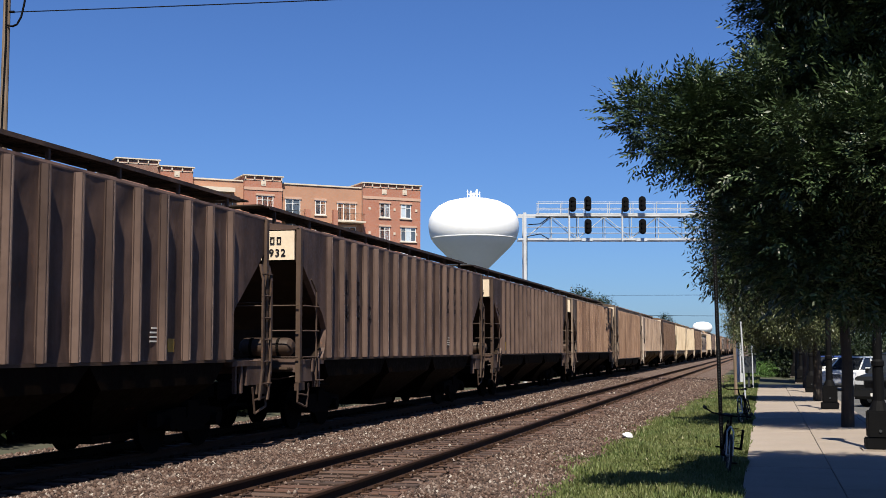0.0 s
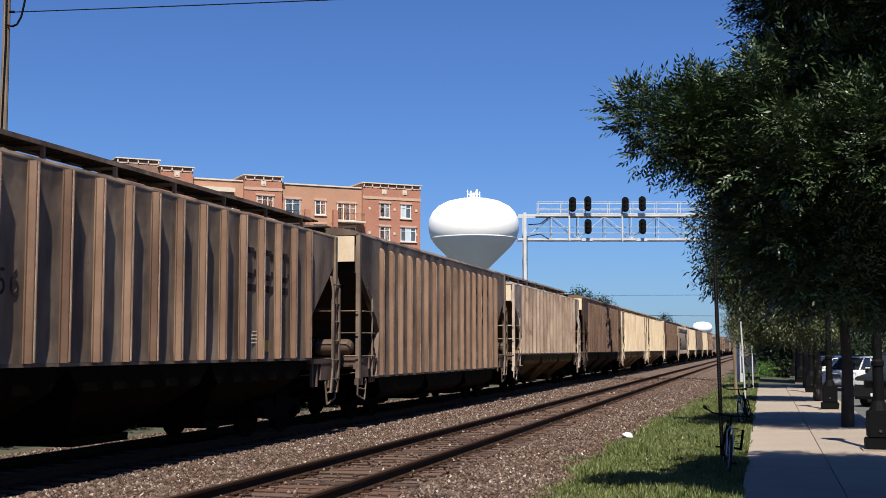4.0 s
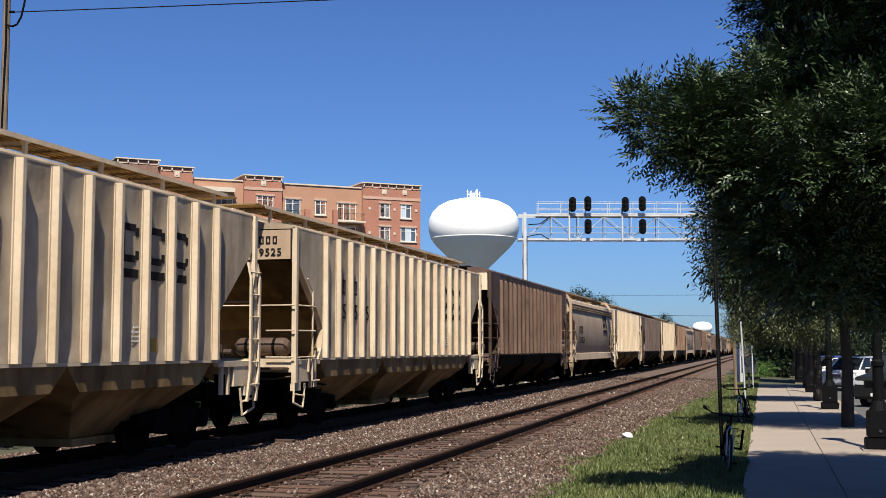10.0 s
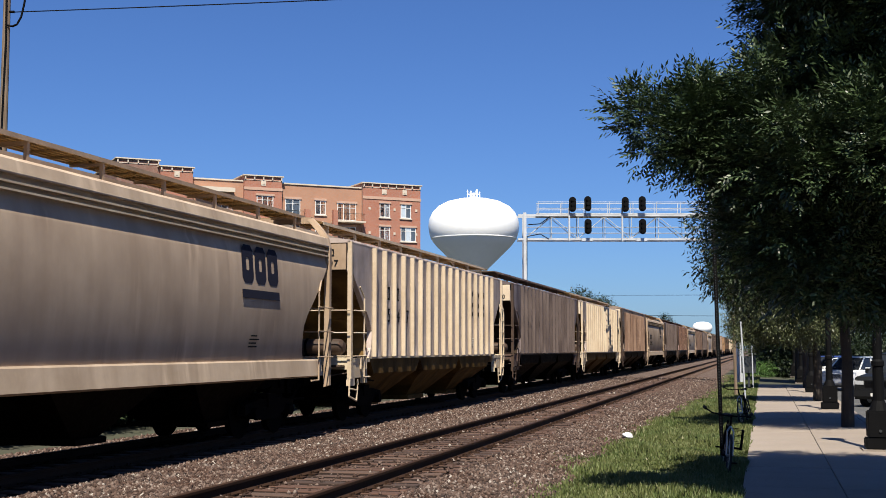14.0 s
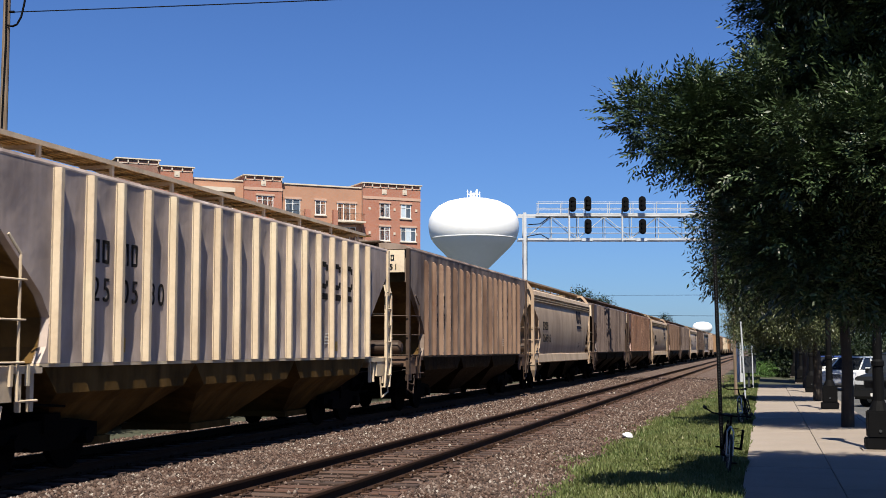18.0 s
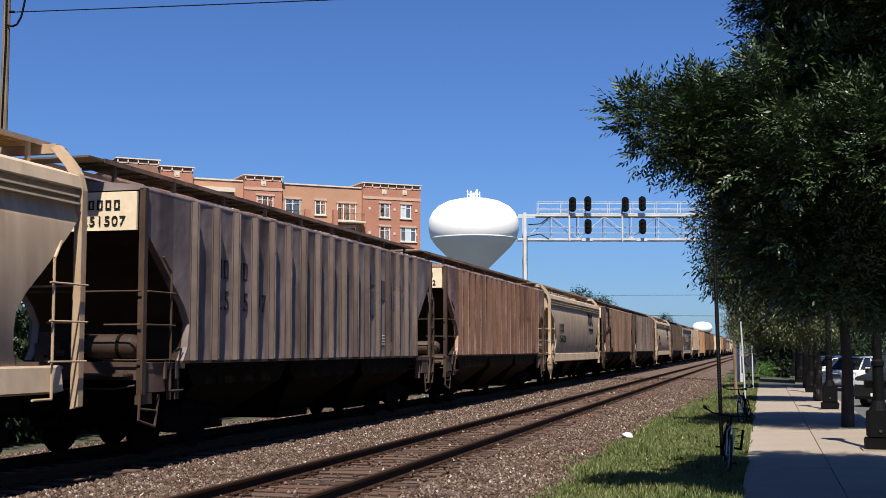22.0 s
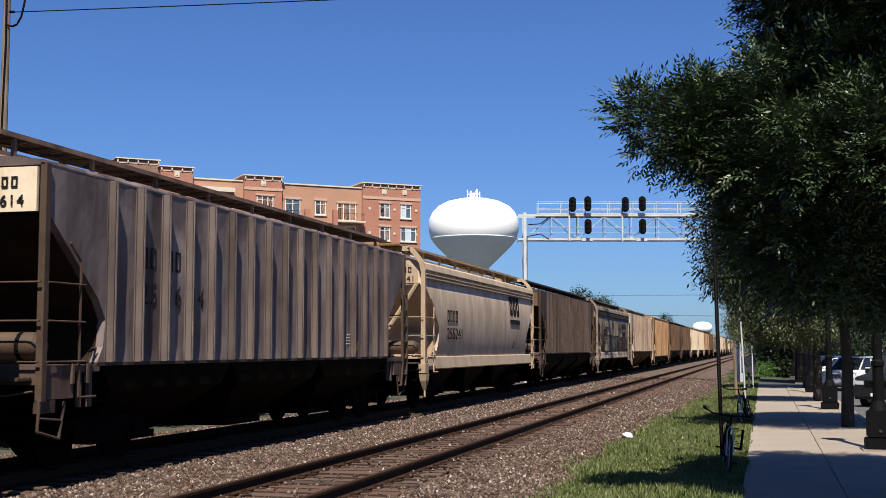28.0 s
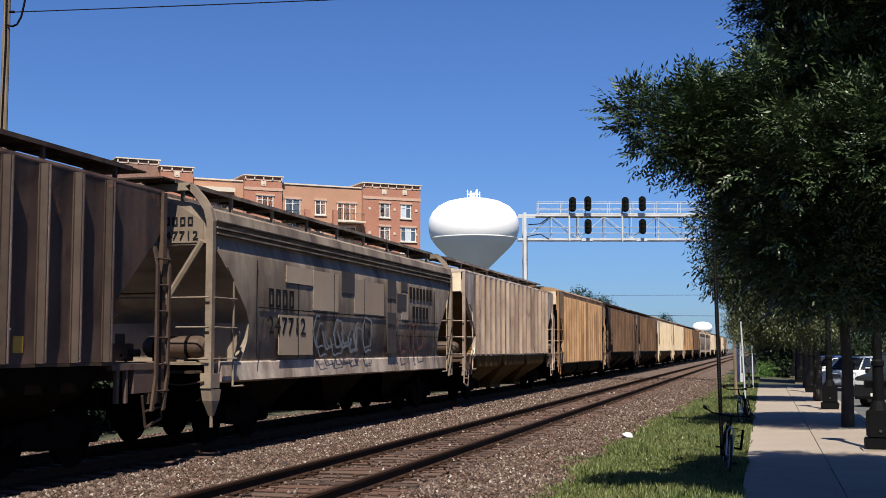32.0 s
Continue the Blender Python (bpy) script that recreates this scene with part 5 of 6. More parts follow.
wire("overhead_wire", (-27.7, 40.22, 14.66), (16, 44.4, 14.62), 0.12, 0.022, "black overhead wire strung from a utility pole")
for zz, x0, x1 in ((13.6, -60, 10), (8.95, -31, 10)):
    wire("distant_wire", (x0, 262, zz), (x1, 277, zz), 0.2, 0.045, "thin distant utility wire across the tracks")
for px, py, hgt in ((-60, 262, 14.6), (10, 277, 14.6)):
    tp = tagged(empty("distant_pole", pose(px, py, -0.5)), "distant wooden utility pole", "utility pole")
    bm = bmesh.new()
    rod(bm, (0, 0, 0), (0, 0, hgt), 0.17, 0.13)
    part("shaft", bm, M_POLE, tp)
dp = tagged(empty("distant_pole", pose(-31.0, 262.0, -0.5)), "thin distant wooden utility pole", "utility pole")
bm = bmesh.new()
rod(bm, (0, 0, 0), (0, 0, 10.4), 0.16, 0.13)
part("shaft", bm, M_POLE, dp)
bm = bmesh.new()
box(bm, -1.0, 1.0, -0.06, 0.06, 9.3, 9.45)
part("crossarm", bm, M_POLE, dp)


# ---- sidewalk, kerb, lot ----
def concrete_mat():
    m = Mat("sidewalk_concrete", 0.9, 0.0, 0.2)
    v = m.coords((1, 1, 1), 9.0)
    oi = m.n.new("ShaderNodeObjectInfo")
    c = m.mix(0.5, m.ramp(m.noise(v, 1.1, 5), [(0.3, (0.185, 0.152, 0.125)), (0.7, (0.25, 0.212, 0.18))]), m.ramp(m.noise(v, 40, 4), [(0.3, (0.165, 0.138, 0.115)), (0.7, (0.27, 0.23, 0.195))]))
    stain = m.ramp(m.noise(v, 3.2, 6, 0.7), [(0.60, (0, 0, 0)), (0.72, (0.5, 0.5, 0.5))])
    c = m.mix(stain, c, (0.10, 0.08, 0.065))
    m.color(m.mix(0.2, c, m.ramp(oi.outputs["Random"], [(0, (0.18, 0.15, 0.122)), (1, (0.25, 0.215, 0.18))])))
    m.bump(m.noise(v, 60, 4), 0.25, 0.006)
    return m.m


def asphalt_mat():
    m = Mat("parking_lot_asphalt", 0.9)
    v = m.coords((0.79, 0.79, 0.79))
    m.color(m.mix(0.5, m.ramp(m.noise(v, 0.5, 5), [(0.3, (0.0435, 0.0435, 0.0435)), (0.7, (0.079, 0.079, 0.0774))]), m.ramp(m.noise(v, 70, 3), [(0.3, (0.0316, 0.0316, 0.0316)), (0.7, (0.1027, 0.1027, 0.0988))])))
    m.bump(m.noise(v, 80, 3), 0.3, 0.01)
    return m.m


M_CONC, M_ASPH = concrete_mat(), asphalt_mat()
M_POSTDARK = simple("dark_green_post_steel", (0.0277, 0.0316, 0.0355), 0.55, 0.2)
walkway = tagged(empty("sidewalk", pose(0, 0, 0)), "pale concrete sidewalk slabs with tree shade", "sidewalk", kind="structure")
SLABS = []
for w in (1.36, 1.50):
    bm = bmesh.new()
    box(bm, 0, w - 0.012, 0, 2.988, -0.16, 0)
    bmesh.ops.bevel(bm, geom=[e for e in bm.edges if all(v.co.z > -0.01 for v in e.verts)], offset=0.008, segments=1, affect="EDGES")
    SLABS.append(mesh_of("slab", bm))
for k in range(25):
    for x, me in ((-0.33, SLABS[0]), (1.03, SLABS[1])):
        put("slab", me, M_CONC, walkway, pose(x, -6 + 3.0 * k, -0.22 + 0.003 * math.sin(k * 2.3 + x)))
bm = bmesh.new()
box(bm, 2.53, 2.70, -6, 126, -0.6, -0.215)
tagged(part("kerb", bm, M_CONC, None), "concrete kerb between sidewalk and parking lot", "kerb", kind="structure")
bm = bmesh.new()
box(bm, 2.7, 60, -40, 170, -0.6, -0.38)
tagged(part("parking_lot", bm, M_ASPH, None), "grey asphalt parking lot", "parking lot", kind="structure")


# ---- lamp posts ----
def lamp_post(m):
    l = tagged(empty("street_lamp", m), "black cast-iron street lamp on a square pedestal", "street lamp", "lamps along the sidewalk")
    bm = bmesh.new()
    box(bm, -0.33, 0.33, -0.33, 0.33, -0.02, 0.03)
    part("footing", bm, M_CONC, l)
    bm = bmesh.new()
    box(bm, -0.27, 0.27, -0.27, 0.27, 0.03, 0.24)
    bmesh.ops.bevel(bm, geom=bm.edges[:], offset=0.02, segments=2, affect="EDGES")
    part("plinth", bm, M_BLACK, l)
    bm = bmesh.new()
    box(bm, -0.23, 0.23, -0.23, 0.23, 0.24, 0.76)
    bmesh.ops.bevel(bm, geom=bm.edges[:], offset=0.025, segments=2, affect="EDGES")
    part("pedestal", bm, M_BLACK, l)
    bm = bmesh.new()
    lathe(bm, [(0.0, 0.76), (0.19, 0.76), (0.15, 0.86), (0.11, 0.95), (0.10, 1.6), (0.12, 1.62), (0.12, 1.70), (0.09, 1.74), (0.075, 3.9), (0.11, 3.95), (0.11, 4.05), (0.0, 4.06)], 16)
    part("shaft", bm, M_BLACK, l)
    bm = bmesh.new()
    lathe(bm, [(0.0, 4.06), (0.10, 4.06), (0.20, 4.2), (0.17, 4.6), (0.26, 4.64), (0.06, 4.85), (0.0, 4.95)], 12)
    part("lantern", bm, M_BLACK, l)
    bm = bmesh.new()
    rod(bm, (0.0, -0.22, 0.38), (0.0, -0.25, 0.38), 0.03, n=8)
    part("outlet_cover", bm, M_POSTDARK, l)
    return l


lamp0 = lamp_post(pose(2.12, 24.95, -0.22))
for y in (9.3, 40.9, 56.3, 71.9, 87.4):
    copy_thing(lamp0, pose(2.0, y, -0.22))


# ---- trees ----
def leaf_mat(name, lo, hi, through=0.06, gloss=0.3):
    m = Mat(name, 0.42, 0.0, gloss)
    g = m.n.new("ShaderNodeNewGeometry")
    col = m.ramp(g.outputs["Random Per Island"], [(0.0, lo), (0.5, tuple(0.5 * a + 0.5 * b for a, b in zip(lo, hi))), (0.9, hi), (1.0, tuple(min(1, x * 1.35) for x in hi))])
    m.color(col)
    tr = m.node("ShaderNodeBsdfTranslucent")
    m.link(col, tr.inputs["Color"])
    mx = m.node("ShaderNodeMixShader", Fac=through)
    m.link(m.b.outputs[0], mx.inputs[1])
    m.link(tr.outputs[0], mx.inputs[2])
    m.link(mx.outputs[0], m.n["Material Output"].inputs["Surface"])
    return m.m


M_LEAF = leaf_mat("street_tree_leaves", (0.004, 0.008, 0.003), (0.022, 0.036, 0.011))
M_ASH = leaf_mat("ash_leaves", (0.010, 0.021, 0.007), (0.044, 0.068, 0.026), 0.04, 0.3)
M_LEAF2 = leaf_mat("olive_leaves", (0.030, 0.040, 0.015), (0.085, 0.098, 0.040), 0.08)


def crown_mesh(name, lobes, twigs, per, size, seed):
    """Leaflets set along short twigs in the shells of several lobes."""
    r = np.random.RandomState(seed)
    lob = np.array(lobes)
    wgt = lob[:, 3] ** 2.3
    pick = r.choice(len(lob), twigs, p=wgt / wgt.sum())
    d = r.normal(size=(twigs, 3))
    d /= np.linalg.norm(d, axis=1)[:, None]
    rad = lob[pick, 3] * r.uniform(0.05, 1.0, twigs) ** 0.38 * (1 + 0.10 * np.sin(5 * d[:, 0] + 3 * d[:, 2] + pick))
    pos = lob[pick, :3] + d * rad[:, None] * np.array([1, 1, 0.92])
    ax = d + r.normal(scale=0.55, size=(twigs, 3)) + np.array([0, 0, 0.15])
    ax /= np.linalg.norm(ax, axis=1)[:, None]
    verts = np.zeros((twigs, per, 4, 3))
    for j in range(per):
        side = r.normal(size=(twigs, 3))
        side -= (side * ax).sum(1)[:, None] * ax
        side /= np.linalg.norm(side, axis=1)[:, None]
        ld = ax * 0.55 + side * (0.9 if j < per - 1 else 0.1) + np.array([0, 0, -0.25])
        ld /= np.linalg.norm(ld, axis=1)[:, None]
        wv = np.cross(ld, r.normal(scale=0.55, size=(twigs, 3)) + np.array([0, 0, 1.0]))
        wv /= np.linalg.norm(wv, axis=1)[:, None]
        s = size * r.uniform(0.7, 1.25, twigs)[:, None]
        base = pos + ax * (size * 0.55 * (j - per * 0.4))
        verts[:, j, 0] = base
        verts[:, j, 1] = base + ld * s * 0.45 + wv * s * 0.155
        verts[:, j, 2] = base + ld * s
        verts[:, j, 3] = base + ld * s * 0.5 - wv * s * 0.155
    return quad_mesh(name, verts)


def quad_mesh(name, verts):
    n = verts.size // 12
    me = bpy.data.meshes.new(name)
    me.vertices.add(n * 4)
    me.vertices.foreach_set("co", verts.reshape(-1))
    me.loops.add(n * 4)
    me.loops.foreach_set("vertex_index", np.arange(n * 4, dtype=np.int32))
    me.polygons.add(n)
    me.polygons.foreach_set("loop_start", np.arange(0, n * 4, 4, dtype=np.int32))
    me.update(calc_edges=True)
    me.validate()
    return me


def ash_crown(name, lobes, clumps, shoots, size, seed):
    """Compound leaves: shoots with paired leaflets, gathered in clumps that sit in the shells of the lobes."""
    r = np.random.RandomState(seed)
    lob = np.array(lobes)
    wgt = lob[:, 3] ** 1.3
    pick = r.choice(len(lob), clumps, p=wgt / wgt.sum())
    d = r.normal(size=(clumps, 3))
    d /= np.linalg.norm(d, axis=1)[:, None]
    cen = lob[pick, :3] + d * (lob[pick, 3] * r.uniform(0.25, 1.0, clumps) ** 0.5)[:, None]
    crad = 0.22 + 0.20 * r.uniform(size=clumps)
    n = clumps * shoots
    ci = np.repeat(np.arange(clumps), shoots)
    sd = r.normal(size=(n, 3)) * np.array([1, 1, 0.8])
    sd /= np.linalg.norm(sd, axis=1)[:, None]
    ax = sd * 0.9 + d[ci] * 0.6 + np.array([0, 0, 0.35])
    ax /= np.linalg.norm(ax, axis=1)[:, None]
    pos = cen[ci] + sd * (crad[ci] * r.uniform(0.1, 1.0, n) ** 0.6)[:, None]
    up = np.array([0, 0, 1.0]) + r.normal(scale=0.35, size=(n, 3)) + 0.35 * d[ci]
    side = np.cross(ax, up)
    side /= np.linalg.norm(side, axis=1)[:, None] + 1e-9
    nrm = np.cross(side, ax)
    per = 7
    verts = np.zeros((n, per, 4, 3))
    for j in range(per):
        sgn = 0.0 if j == per - 1 else (1.0 if j % 2 else -1.0)
        along = size * 0.62 * (j // 2)
        ld = ax * (0.75 if sgn else 1.0) + side * sgn * 0.75 - nrm * r.uniform(0.0, 0.45, n)[:, None]
        ld /= np.linalg.norm(ld, axis=1)[:, None]
        wv = np.cross(ld, nrm + r.normal(scale=0.3, size=(n, 3)))
        wv /= np.linalg.norm(wv, axis=1)[:, None] + 1e-9
        s = (size * r.uniform(0.75, 1.25, n))[:, None]
        base = pos + ax * along
        verts[:, j, 0] = base
        verts[:, j, 1] = base + ld * s * 0.45 + wv * s * 0.16
        verts[:, j, 2] = base + ld * s
        verts[:, j, 3] = base + ld * s * 0.5 - wv * s * 0.16
    return quad_mesh(name, verts)


def trunk_mesh(lobes, height, r):
    bm = bmesh.new()
    pts = [Vector((0, 0, -0.3)), Vector((0.03, 0.02, height * 0.5)), Vector((-0.05, 0.05, height)), Vector((0.0, 0.0, height * 1.6))]
    rr = [r * 1.25, r, r * 0.85, r * 0.4]
    for a, b, ra, rb in zip(pts, pts[1:], rr, rr[1:]):
        rod(bm, a, b, ra, rb, 12)
    for x, y, z, q in lobes:
        a = pts[2] + Vector((0, 0, random.Random(int(x * 50)).uniform(-0.3, 0.6)))
        b = Vector((x, y, z))
        mid = a.lerp(b, 0.5) + Vector((0, 0, 0.15))
        rod(bm, a, mid, r * 0.42, r * 0.26, 7)
        rod(bm, mid, b, r * 0.26, r * 0.08, 7)
    return mesh_of("trunk", bm)


def tree(m, crown, trunk, leaf, label, group="trees along the sidewalk"):
    t = tagged(empty("tree", m), label, "tree", group)
    put("trunk", trunk, M_BARK, t)
    c = put("crown", crown, leaf, t)
    return t


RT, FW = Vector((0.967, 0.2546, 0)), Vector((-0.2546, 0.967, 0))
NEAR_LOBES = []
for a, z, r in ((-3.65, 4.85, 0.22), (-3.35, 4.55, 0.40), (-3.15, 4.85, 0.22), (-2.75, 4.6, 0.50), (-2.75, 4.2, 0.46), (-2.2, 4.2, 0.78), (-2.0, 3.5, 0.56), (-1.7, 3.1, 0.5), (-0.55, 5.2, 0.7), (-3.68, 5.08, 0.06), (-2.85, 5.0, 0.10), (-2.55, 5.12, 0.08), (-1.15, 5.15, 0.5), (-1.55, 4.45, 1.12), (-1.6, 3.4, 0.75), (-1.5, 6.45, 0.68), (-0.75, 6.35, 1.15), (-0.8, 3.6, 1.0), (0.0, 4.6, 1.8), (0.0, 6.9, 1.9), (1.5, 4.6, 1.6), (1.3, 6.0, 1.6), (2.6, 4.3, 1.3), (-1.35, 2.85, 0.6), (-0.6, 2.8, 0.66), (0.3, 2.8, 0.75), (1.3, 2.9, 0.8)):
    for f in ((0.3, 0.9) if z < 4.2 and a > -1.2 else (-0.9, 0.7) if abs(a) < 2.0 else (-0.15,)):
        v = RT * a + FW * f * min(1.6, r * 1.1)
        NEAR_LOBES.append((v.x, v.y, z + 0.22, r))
# the five lobes above z 8 are unseen, added to shade the crown
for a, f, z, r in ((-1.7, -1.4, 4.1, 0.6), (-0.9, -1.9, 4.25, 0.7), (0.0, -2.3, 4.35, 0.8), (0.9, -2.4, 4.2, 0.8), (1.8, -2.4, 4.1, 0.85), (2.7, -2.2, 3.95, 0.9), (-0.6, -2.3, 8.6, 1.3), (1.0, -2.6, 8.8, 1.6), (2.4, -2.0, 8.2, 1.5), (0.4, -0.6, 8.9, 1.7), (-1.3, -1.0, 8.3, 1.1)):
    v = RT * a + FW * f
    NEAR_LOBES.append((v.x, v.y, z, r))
STREET_LOBES = [(0, 0, 6.0, 2.6), (2.0, 0.5, 5.2, 1.9), (-2.0, -0.3, 5.3, 1.9), (0.3, 2.1, 5.0, 1.9), (-0.2, -2.1, 5.1, 1.9), (1.4, -1.6, 4.3, 1.4), (-1.5, 1.6, 4.4, 1.4), (0, 0, 7.8, 1.7), (-2.7, 0.9, 4.1, 1.1), (2.4, 1.4, 4.0, 1.2), (-2.4, -1.6, 3.7, 1.0)]
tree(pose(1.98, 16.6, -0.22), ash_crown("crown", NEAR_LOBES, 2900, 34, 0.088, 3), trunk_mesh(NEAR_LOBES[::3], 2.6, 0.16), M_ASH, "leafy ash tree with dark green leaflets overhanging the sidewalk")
CROWN2 = crown_mesh("crown", STREET_LOBES, 15000, 6, 0.16, 8)
TRUNK2 = trunk_mesh(STREET_LOBES, 3.2, 0.135)
LOW_LOBES = STREET_LOBES + [(1.7, 0, 3.5, 1.25), (2.9, 0.2, 3.4, 1.25), (0.9, -0.9, 3.5, 0.95), (2.2, -1.4, 3.3, 1.0)]
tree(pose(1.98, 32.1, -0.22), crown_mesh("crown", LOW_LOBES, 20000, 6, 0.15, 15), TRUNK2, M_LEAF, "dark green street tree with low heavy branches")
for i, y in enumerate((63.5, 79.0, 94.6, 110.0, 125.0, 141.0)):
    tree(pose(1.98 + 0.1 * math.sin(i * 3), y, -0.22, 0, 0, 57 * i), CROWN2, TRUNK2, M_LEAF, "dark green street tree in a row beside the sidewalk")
OLIVE = [(x * 0.62 - 1.0, y * 0.7, (z - 1.25) * 0.62 + 0.9, r * 0.68) for x, y, z, r in STREET_LOBES]
CROWN3 = crown_mesh("crown", OLIVE, 12000, 6, 0.11, 12)
tree(pose(1.9, 47.6, -0.22), CROWN3, trunk_mesh(OLIVE, 2.4, 0.15), M_LEAF2, "young olive green street tree with low branches")
for i, (x, y) in enumerate(((0.7, 150), (1.0, 118), (-0.6, 200), (-2.0, 260), (1.5, 102))):
    tree(pose(x, y, -0.4, 0, 0, 33 * i), CROWN2, TRUNK2, M_LEAF, "dark green tree beside the railway", "trees beside the railway")
CROWN4 = crown_mesh("crown", STREET_LOBES, 2600, 5, 0.34, 21)
for i, (x, y, sc) in enumerate(((-36, 245, 1.55), (-33.5, 250, 1.4), (-31, 246, 1.35), (-58, 460, 1.5), (-52, 470, 1.7), (-47, 455, 1.5), (-40, 520, 1.8))):
    t = tree(pose(x, y, -0.5, 0, 0, 71 * i) @ Matrix.Scale(sc, 4), CROWN4, TRUNK2, M_LEAF, "distant dark green tree beyond the tracks", "distant trees")
for i in range(16):
    t = tree(pose(8 + 5.2 * i, 118 + 9 * math.sin(i * 1.7), -0.5, 0, 0, 47 * i) @ Matrix.Scale(1.05 + 0.25 * math.sin(i * 2.2), 4), CROWN4, TRUNK2, M_LEAF, "dark green tree behind the parking lot", "trees behind the parking lot")


# ---- bicycles ----
M_TYRE = simple("tyre_rubber", (0.0095, 0.0095, 0.0095), 0.85)
M_CHROME = simple("bright_metal", (0.395, 0.395, 0.395), 0.3, 0.9, vary=0.1)


def ring(bm, r, t, n=28, k=6):
    rows = []
    for i in range(n):
        a = 2 * math.pi * i / n
        rows.append([bm.verts.new((t * math.sin(2 * math.pi * j / k), (r + t * math.cos(2 * math.pi * j / k)) * math.cos(a), (r + t * math.cos(2 * math.pi * j / k)) * math.sin(a))) for j in range(k)])
    for i in range(n):
        p, q = rows[i], rows[(i + 1) % n]
        for j in range(k):
            bm.faces.new((p[j], p[(j + 1) % k], q[(j + 1) % k], q[j]))


def bicycle(m, label, basket=True):
    """Local -y is forward."""
    b = tagged(empty("bicycle", m), label, "bicycle", "bicycles by the sidewalk")
    for y in (-0.52, 0.52):
        w = empty("wheel", pose(0, y, 0.34))
        w.parent = b
        bm = bmesh.new()
        ring(bm, 0.325, 0.022)
        part("tyre", bm, M_TYRE, w)
        bm = bmesh.new()
        ring(bm, 0.298, 0.010, k=4)
        part("rim", bm, M_POSTDARK, w)
        bm = bmesh.new()
        for i in range(14):
            a = 2 * math.pi * i / 14
            rod(bm, (0, 0, 0), (0, 0.3 * math.cos(a), 0.3 * math.sin(a)), 0.003, n=3)
        rod(bm, (-0.05, 0, 0), (0.05, 0, 0), 0.02, n=8)
        part("spokes", bm, M_CHROME, w)
    bm = bmesh.new()
    for p, q in (((0, -0.38, 0.86), (0, 0.05, 0.30)), ((0, -0.36, 0.80), (0, 0.20, 0.78)), ((0, 0.05, 0.30), (0, 0.24, 0.86)), ((0.03, 0.52, 0.34), (0.01, 0.05, 0.30)), ((-0.03, 0.52, 0.34), (-0.01, 0.05, 0.30)), ((0.03, 0.52, 0.34), (0.01, 0.21, 0.78)), ((-0.03, 0.52, 0.34), (-0.01, 0.21, 0.78))):
        rod(bm, p, q, 0.018, n=7)
    part("frame", bm, M_BLACK, b)
    bm = bmesh.new()
    for sx in (-0.05, 0.05):
        pipe(bm, [(sx, -0.52, 0.34), (sx, -0.42, 0.72), (0, -0.38, 0.80)], 0.014)
    part("fork", bm, M_CHROME, b)
    bm = bmesh.new()
    pipe(bm, [(-0.42, -0.18, 1.06), (-0.30, -0.30, 0.99), (-0.10, -0.42, 0.97), (0.10, -0.42, 0.97), (0.30, -0.30, 0.99), (0.34, -0.16, 1.02)], 0.013)
    rod(bm, (0, -0.38, 0.84), (0, -0.41, 0.98), 0.016)
    part("handlebar", bm, M_BLACK, b)
    bm = bmesh.new()
    rod(bm, (-0.43, -0.16, 1.07), (-0.40, -0.20, 1.05), 0.03)
    rod(bm, (0.345, -0.14, 1.025), (0.335, -0.20, 1.01), 0.024)
    part("grips", bm, M_TYRE, b)
    bm = bmesh.new()
    loft(bm, [[(x * k, y, z) for x, z in ((-0.09, 0.93), (-0.05, 0.97), (0.05, 0.97), (0.09, 0.93))] for y, k in ((0.12, 0.3), (0.2, 0.6), (0.32, 1.1), (0.36, 0.9))])
    part("saddle", bm, M_TYRE, b)
    bm = bmesh.new()
    rod(bm, (-0.07, 0.05, 0.30), (0.07, 0.05, 0.30), 0.02)
    rod(bm, (0.07, 0.05, 0.30), (0.08, -0.08, 0.19), 0.012)
    rod(bm, (-0.07, 0.05, 0.30), (-0.08, 0.18, 0.41), 0.012)
    box(bm, 0.08, 0.18, -0.12, -0.04, 0.175, 0.20)
    box(bm, -0.18, -0.08, 0.14, 0.22, 0.40, 0.425)
    lathe(bm, [(0, -0.005), (0.09, -0.005), (0.09, 0.005), (0, 0.005)], 16, (0.05, 0.05, 0.30))
    part("crankset", bm, M_BLACK, b)
    if basket:
        k = empty("side_basket", pose(0.17, 0.35, 0.55))
        k.parent = b
        bm = bmesh.new()
        for i in range(9):
            y = -0.18 + i * 0.045
            pipe(bm, [(0.10, y, 0.17), (0.08, y, -0.15), (-0.07, y, -0.15)], 0.004, 4)
        for z in (0.17, 0.06, -0.05, -0.15):
            pipe(bm, [(-0.08, -0.19, z), (0.10, -0.19, z), (0.10, 0.19, z), (-0.08, 0.19, z), (-0.08, -0.19, z)], 0.005, 4)
        part("wire_mesh", bm, M_BLACK, k)
    return b


bicycle(pose(-0.66, 20.85, -0.33, 0, 5, 6), "black bicycle with wire side basket leaning by a sign post")
bicycle(pose(-0.52, 34.2, -0.33, 0, -6, -10), "dark bicycle parked beside the sidewalk", False)


